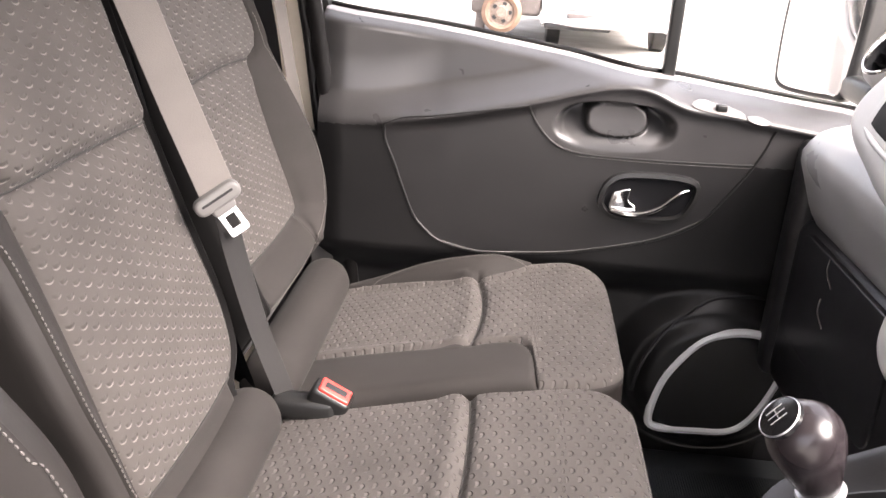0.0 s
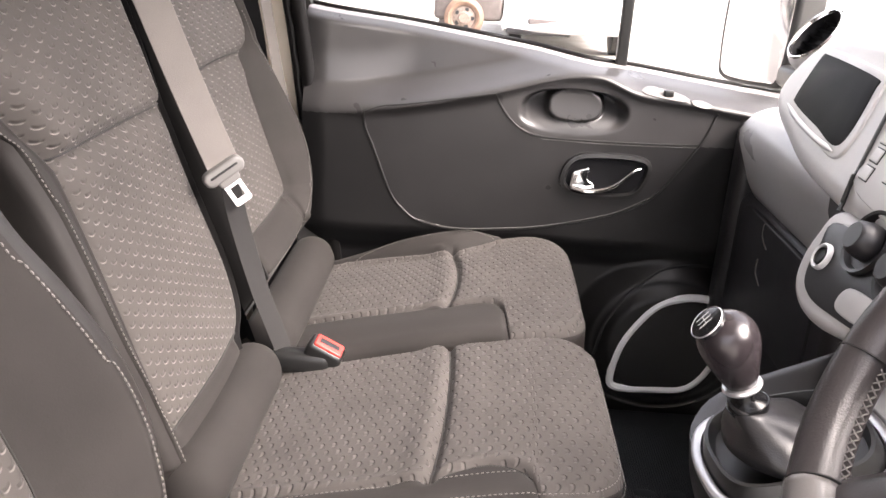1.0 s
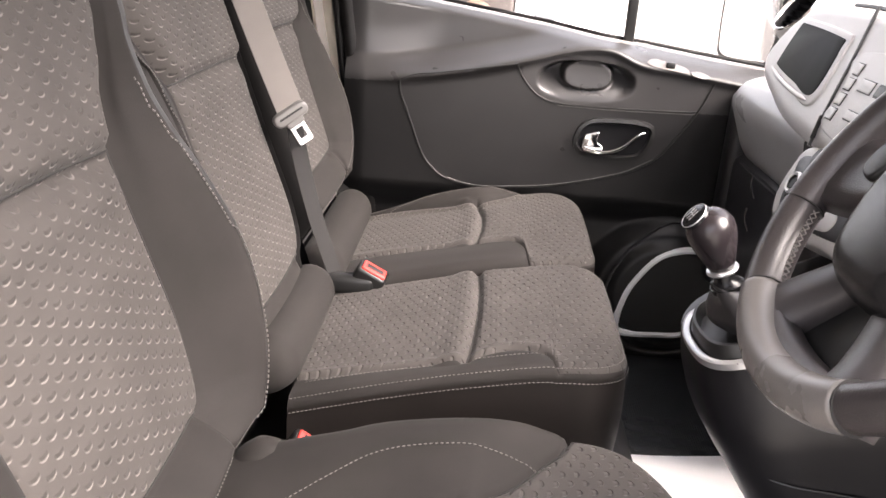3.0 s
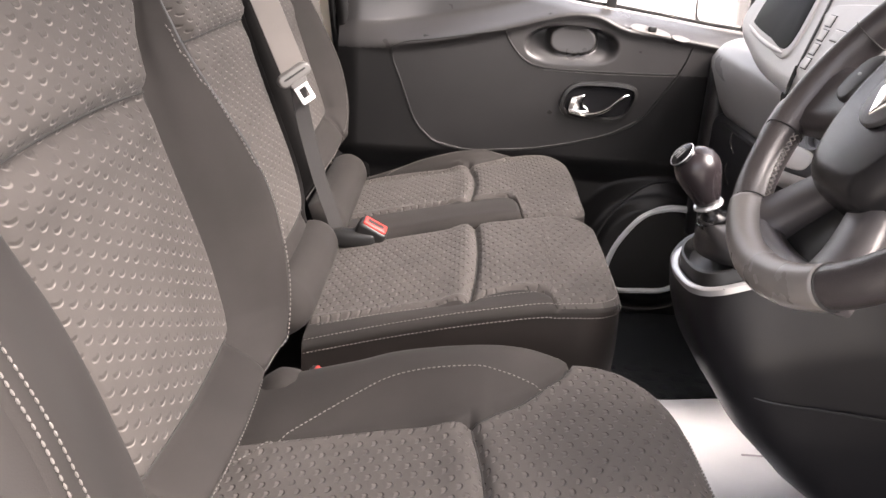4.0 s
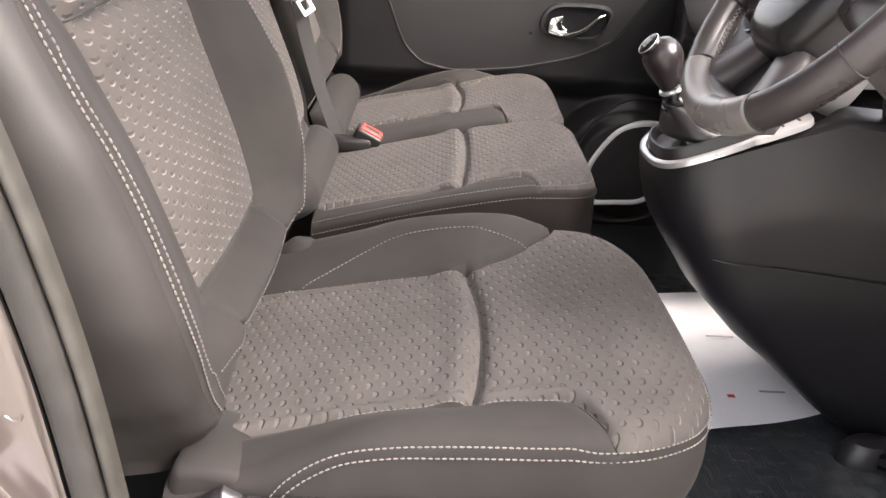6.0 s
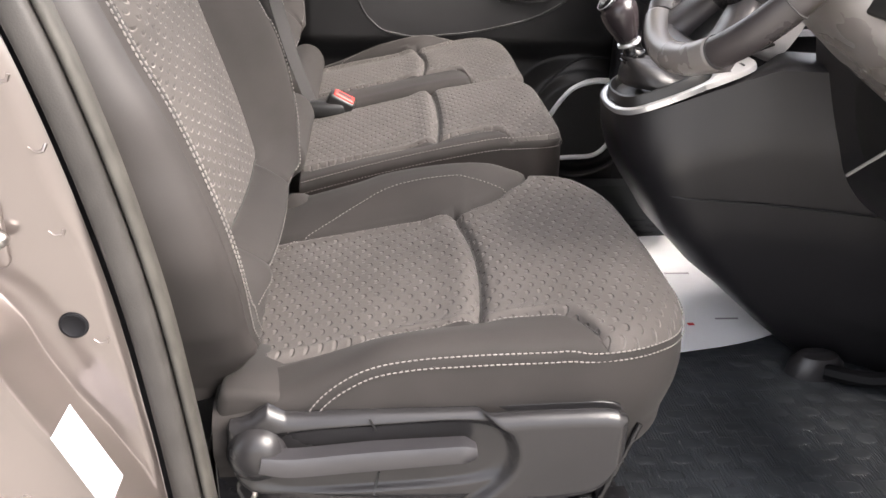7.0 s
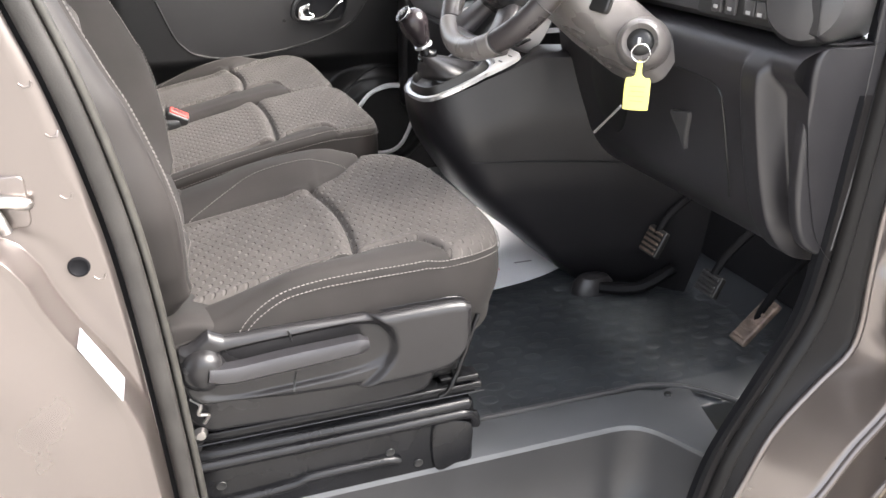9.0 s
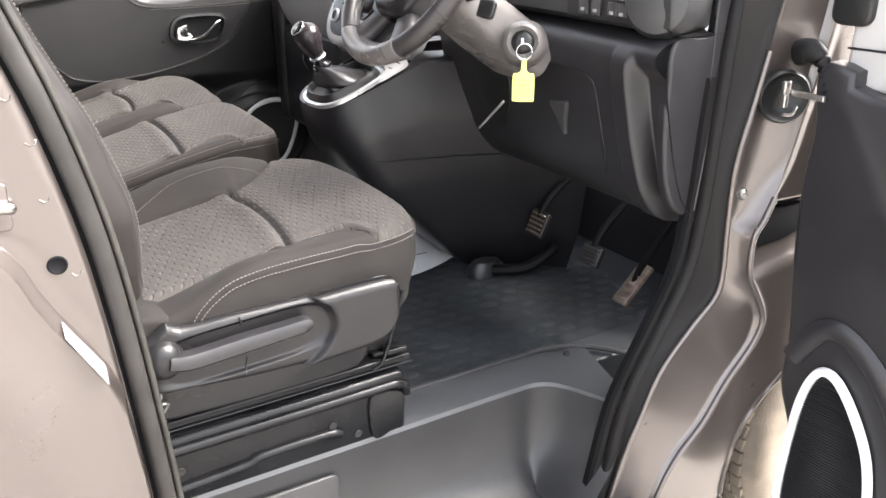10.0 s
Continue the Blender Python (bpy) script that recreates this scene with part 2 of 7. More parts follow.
KNOB = shader("glossy_knob_plastic", (0.020, 0.016, 0.018), 0.24, grain=0.08, grain_size=0.001, mottle=0.1)
GAITER = shader("gaiter_leather", (0.020, 0.019, 0.020), 0.34, grain=0.4, grain_size=0.0016, mottle=0.12)
DARKTRIM = shader("black_trim_plastic", (0.021, 0.020, 0.022), 0.36, grain=0.35, grain_size=0.0013, mottle=0.10)
# base colour raised to hold the sun's reflection through the windscreen
DASHTOP = shader("sunlit_dash_plastic", (0.33, 0.322, 0.315), 0.28, grain=0.25, grain_size=0.0012, mottle=0.05, uneven=0.02)
GREYTOP = shader("light_dash_plastic", (0.56, 0.545, 0.535), 0.34, grain=0.35, grain_size=0.0012, mottle=0.06)
SEATTRIM = shader("seat_side_plastic", (0.0165, 0.0158, 0.0165), 0.25, grain=0.3, grain_size=0.001, mottle=0.10, spec=0.36)
LEATHER = shader("wheel_leather", (0.036, 0.0315, 0.032), 0.29, grain=0.4, grain_size=0.0016, mottle=0.10)
GLOSSBLACK = shader("gloss_black_steel", (0.009, 0.009, 0.010), 0.24, grain=0.05, grain_size=0.01, mottle=0.3, coat=0.04, spec=0.26)
RUBBER = shader("door_seal_rubber", (0.0065, 0.006, 0.006), 0.42, grain=0.2, grain_size=0.002, mottle=0.2, spec=0.22)
GREYRUBBER = shader("grey_seal_rubber", (0.028, 0.0262, 0.0245), 0.48, grain=0.2, grain_size=0.002, mottle=0.25, mottle_size=0.05, spec=0.3)
LIPRUBBER = shader("pale_lip_rubber", (0.036, 0.034, 0.030), 0.5, grain=0.2, grain_size=0.002, mottle=0.25, mottle_size=0.03, spec=0.3)
MAT = shader("rubber_floor_mat", (0.036, 0.0395, 0.043), 0.42, grain=0.3, grain_size=0.002, mottle=0.35, mottle_size=0.2)
PAINT = shader("metallic_body_paint", (0.128, 0.109, 0.101), 0.28, metal=0.65, grain=0.015, grain_size=0.0008, mottle=0.03, mottle_size=0.2, coat=1.0, uneven=0.02)
CHROME = shader("chrome", (0.85, 0.85, 0.85), 0.12, metal=1.0, mottle=0.03)
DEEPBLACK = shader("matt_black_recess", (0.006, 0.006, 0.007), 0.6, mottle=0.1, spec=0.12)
LIGHTGREY = shader("light_grey_tongue_and_glint", (0.15, 0.145, 0.14), 0.40, mottle=0.05)
SILVER = shader("satin_silver_trim", (0.86, 0.86, 0.86), 0.30, metal=0.1, mottle=0.06)
STEEL = shader("bare_steel", (0.5, 0.48, 0.46), 0.35, metal=1.0, grain=0.2, grain_size=0.002, mottle=0.2)
RED = shader("red_buckle_button", (0.55, 0.045, 0.035), 0.35, mottle=0.08)
BLACK = shader("black_plastic", (0.012, 0.012, 0.012), 0.4, grain=0.2, grain_size=0.001, mottle=0.1)
BELT = shader("seat_belt_webbing", (0.15, 0.135, 0.125), 0.7, grain=0.5, grain_size=0.0015, mottle=0.08, sheen=0.2)
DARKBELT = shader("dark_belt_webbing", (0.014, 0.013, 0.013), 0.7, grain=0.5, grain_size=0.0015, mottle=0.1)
WORN = shader("worn_pedal_metal", (0.20, 0.155, 0.13), 0.5, metal=0.4, grain=0.6, grain_size=0.006, mottle=0.4, mottle_size=0.02)
YELLOW = shader("yellow_key_tag", (0.80, 0.78, 0.20), 0.45, mottle=0.05, mottle_size=0.01)
PAPER = shader("white_paper", (0.97, 0.97, 0.98), 0.8, mottle=0.03, grain=0.2, grain_size=0.004)
INK = shader("grey_print", (0.45, 0.42, 0.45), 0.8)
REDINK = shader("red_print", (0.6, 0.05, 0.06), 0.8)
CREAM = shader("pale_pillar_trim", (0.62, 0.55, 0.46), 0.55, grain=0.3, grain_size=0.002, mottle=0.06)
SCREEN = shader("dark_display", (0.003, 0.003, 0.0035), 0.40, mottle=0.1, spec=0.03)
TYRE = shader("dusty_tyre_rubber", (0.20, 0.165, 0.13), 0.8, grain=0.6, grain_size=0.004, mottle=0.3)
CONCRETE = shader("pale_concrete", (0.33, 0.315, 0.29), 0.9, grain=0.5, grain_size=0.02, mottle=0.2, mottle_size=0.6)
LINING = shader("grey_roof_lining", (0.55, 0.53, 0.50), 0.9, grain=0.4, grain_size=0.003, mottle=0.06)
GREYWALL = shader("grey_bulkhead_trim", (0.10, 0.097, 0.094), 0.8, grain=0.3, grain_size=0.003, mottle=0.08)
MESH = shader("speaker_mesh", (0.018, 0.018, 0.018), 0.55, grain=0.8, grain_size=0.002)
WHITEPAINT = shader("white_car_paint", (0.8, 0.8, 0.8), 0.25, coat=0.5, mottle=0.03)
FLANGE = shader("warm_grey_flange", (0.014, 0.0128, 0.0125), 0.55, grain=0.2, grain_size=0.0013, mottle=0.10, spec=0.22)
SATIN = shader("satin_metal_trim", (0.55, 0.55, 0.56), 0.30, metal=0.7, mottle=0.10, mottle_size=0.04)
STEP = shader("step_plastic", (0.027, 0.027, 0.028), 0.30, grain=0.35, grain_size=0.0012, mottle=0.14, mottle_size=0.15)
# paler copy of STEP; the reflection on the step top is in its colour
STEPTOP_LIT = shader("lit_step_top_plastic", (0.060, 0.062, 0.065), 0.32, grain=0.35, grain_size=0.0012, mottle=0.14, mottle_size=0.15)
CONSOLE = shader("console_plastic", (0.0125, 0.0118, 0.0135), 0.37, grain=0.3, grain_size=0.0013, mottle=0.10, spec=0.45)
STICKER = shader("white_sticker", (0.40, 0.385, 0.41), 0.5, mottle=0.03, spec=0.3)
GREYPRINT = shader("grey_shift_print", (0.34, 0.34, 0.34), 0.5)


def glass(name, tint=(1, 1, 1)):
    m = bpy.data.materials.new(name)
    m.use_nodes = True
    b = m.node_tree.nodes["Principled BSDF"]
    b.inputs["Base Color"].default_value = (*tint, 1)
    b.inputs["Transmission Weight"].default_value = 1
    b.inputs["Roughness"].default_value = 0.0
    b.inputs["IOR"].default_value = 1.05
    return m


HEADLAMP = shader("headlamp_lens", (0.25, 0.26, 0.28), 0.1, mottle=0.2)
RUST = shader("dusty_brown_hub", (0.16, 0.10, 0.07), 0.7, mottle=0.2)
YARD = shader("grey_yard_paint", (0.10, 0.085, 0.08), 0.7)
GLASS = glass("window_glass")
MIRROR = shader("mirror_glass", (0.9, 0.9, 0.9), 0.02, metal=1.0, mottle=0.01)


# ---- the van's shell and the yard ----
FLOOR = 0.555

ground = build("ground", *sheet(lambda u, v: (u, v, 0.0), np.linspace(-600, 600, 25), np.linspace(-600, 600, 25))[:2], CONCRETE)
tagged(ground, "pale bright concrete yard around the van", "ground", kind="structure")


def slab_box(name, lo, hi, material, label, category, edge=0.006):
    return tagged(build(name, *box(lo, hi, edge), material), label, category, kind="structure")


slab_box("floor", (-0.75, 0.02, 0.45), (1.15, 1.62, FLOOR), MAT, "black rubber covered cab floor", "floor")
slab_box("ceiling", (-0.80, -0.12, 2.02), (0.42, 1.66, 2.06), LINING, "pale grey cab roof lining", "ceiling", 0.015)
slab_box("wall_rear", (-0.80, -0.12, 0.45), (-0.74, 1.66, 2.02), GREYWALL, "grey bulkhead behind the cab seats", "wall")
slab_box("wall_front", (1.15, 0.0, 0.40), (1.20, 1.64, 1.25), DARKTRIM, "dark front firewall under the dashboard", "wall")
slab_box("wall_passenger_low", (0.62, 1.64, 0.45), (1.20, 1.70, 1.25), DARKTRIM, "dark footwell side under the dashboard", "wall")
slab_box("wall_passenger_rear", (-0.80, 1.70, 0.45), (-0.47, 1.76, 2.02), CREAM, "pale trimmed side behind the passenger door", "wall")
# unseen wall and roof edge, added to block sky light on the driver's side
slab_box("wall_driver_rear", (-0.80, -0.18, 1.70), (-0.50, -0.12, 2.04), LINING, "unseen pale side behind the driver's door, added to block sky light", "wall")
slab_box("header_rail_driver", (-0.52, -0.16, 1.93), (0.45, -0.08, 2.04), LINING, "unseen pale roof edge above the driver's door, added to block sky light", "trim")
slab_box("header_rail", (-0.75, 1.60, 1.94), (0.45, 1.70, 2.02), LINING, "pale roof edge above the passenger door", "trim")

# raised studs of the floor mat, in staggered rows
studs = []
rs = random.Random(4)
for i in range(24):
    for j in range(30):
        x = 0.20 + 0.062 * i + (0.031 if j % 2 else 0)
        y = 0.14 + 0.040 * j
        if x > 1.02 or y > 1.5:
            continue
        w, h = 0.019 + rs.random() * 0.003, 0.013 + rs.random() * 0.002
        loop = [(x + a, y + b) for a, b in ((w, h * 0.5), (w * 0.5, h), (-w * 0.5, h), (-w, h * 0.5), (-w, -h * 0.5), (-w * 0.5, -h), (w * 0.5, -h), (w, -h * 0.5))]
        studs.append(skin([[(a, b, FLOOR) for a, b in loop], [(a, b, FLOOR + 0.0009) for a, b in shrink(loop, 0.002)], [(a, b, FLOOR + 0.0013) for a, b in shrink(loop, 0.005)]]))
tagged(build("floor_mat_relief", *joined(*studs), MAT), "raised black rubber studs on the floor mat", "floor mat", kind="stuff")

# fine ribs of the mat between the studs
ribs = []
for k in range(150):
    x = 0.22 + k * 0.0052
    ribs.append(skin([[(x, y, FLOOR - 0.001), (x + 0.0013, y, FLOOR + 0.0012), (x + 0.0026, y, FLOOR - 0.001)] for y in (0.115, 1.55)]))
tagged(build("floor_mat_ribs", *joined(*ribs), MAT, sharp=20), "fine ribs of the black rubber floor mat", "floor mat", kind="stuff")

# ---- door step on the driver's side ----
step = thing("step_panel", "dark grey plastic door step with a curved well", "step", (0.1, 0, 0.4), kind="structure")
EDGE = [(-0.36, 0.0), (-0.1, 0.0), (0.2, 0.0), (0.42, 0.0), (0.495, -0.004), (0.535, -0.032), (0.570, -0.10), (0.60, -0.17)]
edge = curve(EDGE, 60)
# flat top between the floor mat and the edge of the well
top = [[(x, y, FLOOR + 0.004), (x, y + 0.004, FLOOR + 0.012), (x + (0.02 if x > 0.5 else 0), y + 0.012, FLOOR + 0.014), (min(x + (0.09 if x > 0.5 else 0), 0.80), max(y, -0.02) + 0.105, FLOOR + 0.010)] for x, y in edge]
build("step_top", *skin(top, closed=False, caps=False), STEPTOP_LIT, step)
# lip where the mat begins
lip = curve([(-0.36, 0.112, FLOOR + 0.010), (0.25, 0.112, FLOOR + 0.010), (0.52, 0.112, FLOOR + 0.010), (0.62, 0.105, FLOOR + 0.010), (0.70, 0.06, FLOOR + 0.010), (0.76, -0.02, FLOOR + 0.010)], 50)
build("step_lip", *tube(lip, 0.006), TRIM, step)
rows = []
for f in np.linspace(0, 1, 16):
    row = []
    for i, (x, y) in enumerate(edge):
        inward = smooth(0.42, 0.60, x)
        drop = 0.21 * f
        out = 0.055 * f**2.5 * 1.0 + 0.10 * max(0, f - 0.75) ** 1.5 * 4
        row.append((x - inward * (0.02 * f + 0.10 * f**3), y - out * (1 - 0.75 * inward), FLOOR + 0.004 - drop))
    rows.append(row)
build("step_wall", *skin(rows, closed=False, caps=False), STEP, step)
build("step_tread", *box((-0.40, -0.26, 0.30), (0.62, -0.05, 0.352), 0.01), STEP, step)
build("step_hatch", *slab([(-0.10 + a, 0.475 + b) for a, b in rounded_rect(0.27, 0.10, 0.015)], lambda a, b, d: (a, -0.012 + d - 0.05 * (0.56 - b), b), 0.006, 0.003), TRIM, step)
build("screw", *lathe([(0.0, 0.003), (0.006, 0.003), (0.008, 0.0), (0.008, -0.003)], (0.63, 0.064, FLOOR + 0.013), n=14), BLACK, step)

# made-up filler that blocks the lit ground showing past the seal
build("gap_blocker", *box((0.640, -0.105, 0.42), (0.80, -0.085, 0.572), 0.004), DEEPBLACK, step, "dark end of the step behind the seal")

# ---- rubber seals round the driver's door opening ----
SEAL_B = [(-0.492, -0.13, 1.75), (-0.432, -0.13, 1.50), (-0.394, -0.13, 1.377), (-0.369, -0.13, 1.298), (-0.3455, -0.13, 1.204), (-0.3255, -0.13, 1.098), (-0.3115, -0.13, 0.977), (-0.300, -0.13, 0.84), (-0.290, -0.13, 0.70), (-0.279, -0.13, 0.50), (-0.262, -0.13, 0.30)]
SEAL_A = [(0.86, -0.13, 1.75), (0.82, -0.145, 1.50), (0.786, -0.155, 1.344), (0.768, -0.16, 1.145), (0.757, -0.16, 0.955), (0.735, -0.16, 0.83), (0.675, -0.16, 0.715), (0.600, -0.16, 0.572), (0.560, -0.16, 0.40), (0.53, -0.16, 0.28), (0.49, -0.16, 0.10)]
seal_profile = [(-0.012, -0.004), (-0.010, 0.008), (-0.003, 0.013), (0.005, 0.011), (0.010, 0.004), (0.011, -0.006), (0.004, -0.010), (-0.006, -0.009)]
sl = thing("door_seal", "black rubber door seal with a double lip", "door seal", SEAL_A[-1], kind="structure")
path = curve(SEAL_A, 90)
build("bulb", *sweep(path, seal_profile, up=(0, -1, 0)), RUBBER, sl)
build("flange", *sweep(path + np.array([-0.018, 0.012, 0]), [(-0.008, -0.006), (-0.007, 0.003), (0.007, 0.003), (0.008, -0.006)], up=(0, -1, 0)), FLANGE, sl)
build("trim_strip", *sweep(path + np.array([-0.030, 0.014, 0]), [(-0.008, -0.008), (-0.007, 0.004), (0.007, 0.004), (0.008, -0.008)], up=(0, -1, 0)), DEEPBLACK, sl)
# the rear one: a broad soft band, a dark joint and a narrow paler lip
sl = thing("door_seal", "grey rubber door seal with a narrow paler lip", "door seal", SEAL_B[-1], kind="structure")
path = curve(SEAL_B, 110)
build("bulb", *sweep(path, [tuple(q) for q in curve([(-0.0125, -0.010), (-0.0128, 0.000), (-0.010, 0.0075), (-0.002, 0.0105), (0.007, 0.0095), (0.0118, 0.004), (0.012, -0.010)], 20)], up=(0, -1, 0)), GREYRUBBER, sl)
build("lip", *sweep(path + np.array([0.0185, 0.004, 0]), [tuple(q) for q in curve([(-0.0052, -0.012), (-0.0052, 0.001), (-0.001, 0.0062), (0.004, 0.003), (0.0052, -0.012)], 14)], up=(0, -1, 0)), LIPRUBBER, sl, "paler rubber lip")
build("seal_channel", *sweep(path + np.array([-0.003, 0.010, 0]), [(-0.022, -0.008), (-0.022, 0.000), (0.020, 0.000), (0.020, -0.008)], up=(0, -1, 0)), DEEPBLACK, sl, "black joint behind the seal")

# ---- painted pillar behind the driver's door ----
bseal = curve(SEAL_B, 200)
CREASE = [(-0.62, 1.21), (-0.50, 1.160), (-0.436, 1.118), (-0.419, 1.090), (-0.407, 1.055), (-0.389, 1.017), (-0.365, 0.977), (-0.341, 0.928), (-0.325, 0.88), (-0.313, 0.75), (-0.306, 0.60), (-0.300, 0.40), (-0.29, 0.25)]
crz, crx = [c[1] for c in CREASE][::-1], [c[0] for c in CREASE][::-1]


def b_pillar(s, z):
    x0 = float(np.interp(-z, -bseal[:, 2], bseal[:, 0]))
    x = x0 - 0.0185 - s
    cx = float(np.interp(z, crz, crx))
    y = -0.130 - 0.006 * smooth(0.0, 0.007, s) - 0.02 * s
    d = cx - x
    y -= 0.054 * smooth(-0.0025, 0.0095, d) + 0.012 * smooth(0.02, 0.12, d)
    y += 0.0012 * math.exp(-(((d + 0.024) / 0.014) ** 2))
    y -= 0.10 * smooth(0.20, 0.42, s)
    return (x, y, z)




def b_columns(q, z):
    """Columns that gather at the ledge: q from 0 at the seal to 3 far behind."""
    x0 = float(np.interp(-z, -bseal[:, 2], bseal[:, 0])) - 0.0185
    sc = x0 - float(np.interp(z, crz, crx))
    a, b = max(sc - 0.012, 0.004), max(sc + 0.022, 0.030)
    s = a * q if q < 1 else a + (b - a) * (q - 1) if q < 2 else b + (0.45 - b) * (q - 2)
    return b_pillar(s, z)


pillar = thing("pillar_rear", "metallic grey-brown painted door pillar with a pressed ledge", "pillar", (-0.4, -0.13, 0.3), kind="structure")
v, f, _ = sheet(b_columns, np.r_[np.linspace(0, 1, 26), np.linspace(1.02, 2, 44), np.linspace(2.05, 3, 30)], np.linspace(0.2, 1.75, 200))
build("pillar_skin", v, f, PAINT, pillar, sharp=180)


def on_b(x, z, lift=0.0):
    x0 = float(np.interp(-z, -bseal[:, 2], bseal[:, 0]))
    p = b_pillar(x0 - 0.0185 - x, z)
    return Vector((p[0], p[1] - lift, p[2]))


hole = on_b(-0.378, 1.082)
# flat black disc; the shade inside an open hole is put into colour
build("plug", *lathe([(0.0, 0.0008), (0.0085, 0.0008), (0.0100, 0.0022), (0.0120, 0.0020), (0.0126, 0.0)], hole, (0, -1, 0), 24), DEEPBLACK, pillar, "dark rubber hole plug")
LABEL = [Vector((-0.389, -0.154, 1.012)), Vector((-0.349, -0.168, 0.944)), Vector((-0.353, -0.207, 0.936)), Vector((-0.392, -0.196, 1.008))]


def on_label(u, w, lift):
    return LABEL[0].lerp(LABEL[1], u).lerp(LABEL[3].lerp(LABEL[2], u), w) + Vector((0.86, -0.1, 0.5)) * lift


build("label", *sheet(lambda u, w: on_label(u, w, 0.0030), np.linspace(0, 1, 12), np.linspace(0, 1, 8))[:2], STICKER, pillar, "white printed sticker")
bars = [sheet(lambda u, w: on_label(u, w, 0.0038), np.linspace(0.30, 0.85 - 0.1 * k, 6), (0.34 + 0.15 * k, 0.37 + 0.15 * k))[:2] for k in range(3)]
build("print_bars", *joined(*bars), INK, pillar)
# small pressed nicks in the paint
for nx, nz in ((-0.400, 1.294), (-0.383, 1.239), (-0.379, 1.168), (-0.358, 1.066)):
    build("pressed_nick", *tube([on_b(nx + a, nz + b, -0.0004) for a, b in ((-0.006, 0.001), (-0.001, -0.003), (0.005, -0.002), (0.007, 0.003))], 0.0016, 6, up=(0, 1, 0)), PAINT, pillar)
striker = thing("door_striker", "zinc plated steel door striker bolted to the pillar", "door striker", on_b(-0.43, 1.17))
sp = on_b(-0.425, 1.168)
build("striker_plate", *slab([(sp.x - 0.012 + a, sp.z + b) for a, b in rounded_rect(0.040, 0.060, 0.008)], lambda a, b, d: (a, sp.y - 0.004 + d, b), 0.005, 0.002), PAINT, striker)
build("striker_hook", *sweep(curve([(sp.x - 0.03, sp.y - 0.010, sp.z + 0.006), (sp.x - 0.022, sp.y - 0.014, sp.z - 0.012), (sp.x - 0.016, sp.y - 0.014, sp.z - 0.030)], 16), circle(0.006, 8), up=(0, 1, 0)), STEEL, striker)
build("striker_bar", *sweep(curve([(sp.x - 0.03, sp.y - 0.008, sp.z + 0.004), (sp.x - 0.012, sp.y - 0.012, sp.z + 0.005), (sp.x + 0.002, sp.y - 0.014, sp.z + 0.002), (sp.x + 0.013, sp.y - 0.010, sp.z - 0.002)], 20), circle(0.0075, 12), up=(0, 0, 1), scale=np.interp(np.linspace(0, 1, 20), [0, 0.8, 0.93, 1], [1, 1, 0.85, 0.4])), STEEL, striker, "bright striker bar")

# ---- painted pillar ahead of the driver's door ----
aseal = curve(SEAL_A, 200)


EDGE_1 = curve([(0.15, 0.50), (0.433, 0.581), (0.54, 0.624), (0.634, 0.668), (0.711, 0.740), (0.765, 0.800), (0.82, 0.812), (0.894, 0.808), (1.013, 0.806), (1.08, 0.816), (1.14, 0.832), (1.30, 0.870), (1.80, 0.98)], 160)
EDGE_2 = curve([(0.15, 0.59), (0.351, 0.66), (0.434, 0.708), (0.493, 0.770), (0.577, 0.830), (0.640, 0.888), (0.690, 0.908), (0.725, 0.903), (0.770, 0.880), (0.82, 0.850), (0.895, 0.848), (0.93, 0.872), (1.02, 0.912), (1.14, 0.935), (1.30, 0.965), (1.80, 1.05)], 160)
ARCH_C, ARCH_R = (1.29, 0.26), 0.42


def wing_end(z):
    """x at which the wing panel ends: at the wheel arch, or far ahead above it."""
    h = z - ARCH_C[1]
    return ARCH_C[0] - math.sqrt(ARCH_R**2 - h * h) if h < ARCH_R * 0.97 else 2.0


def a_pillar(q, z):
    """q: 0 to 1 the flange by the seal, 1 to 2 the outer face, 2 to 3 the run forward to the wheel arch."""
    x0 = float(np.interp(-z, -aseal[:, 2], aseal[:, 0])) + 0.008
    e1 = float(np.interp(z, EDGE_1[:, 0], EDGE_1[:, 1]))
    e2 = float(np.interp(z, EDGE_2[:, 0], EDGE_2[:, 1]))
    if q < 1:
        return (x0 + (e1 - x0) * q, -0.150 - 0.022 * q**1.3 - 0.006 * math.exp(-(((1 - q) * (e1 - x0) / 0.006) ** 2)), z)
    if q < 2:
        k = q - 1
        hump = 0.012 * math.sin(math.pi * k) * smooth(0.78, 0.9, z) * (1 - smooth(1.2, 1.3, z))
        return (e1 + (e2 - e1) * k, -0.172 - 0.036 * k + 0.004 * math.sin(math.pi * k) + hump - 0.009 * math.exp(-((k * (e2 - e1) / 0.007) ** 2)) - 0.009 * math.exp(-(((1 - k) * (e2 - e1) / 0.007) ** 2)) * (1 - smooth(0.96, 1.03, z)), z)
    k = q - 2
    x = e2 + (max(wing_end(z), e2 + 0.01) - e2) * (k if z < 0.66 else k**2)
    dip = smooth(0.0, 0.03, x - e2) * (1 - smooth(1.03, 1.12, x))
    y = -0.208 - 0.037 * smooth(0.88, 1.02, x) * smooth(0.35, 0.56, z) + 0.014 * dip * smooth(0.45, 0.60, z)
    # deep trough between the pressed edge and the door
    y += 0.10 * smooth(0.004, 0.022, x - e2) * smooth(0.775, 0.835, z - 0.40 * (x - 0.88)) * (1 - smooth(0.91, 0.95, z - 0.15 * (x - 0.88))) * (1 - smooth(1.10, 1.16, x))
    y -= 0.007 * math.exp(-(((x - e2) / 0.007) ** 2)) * (1 - smooth(0.96, 1.03, z))
    return (x, y, z)


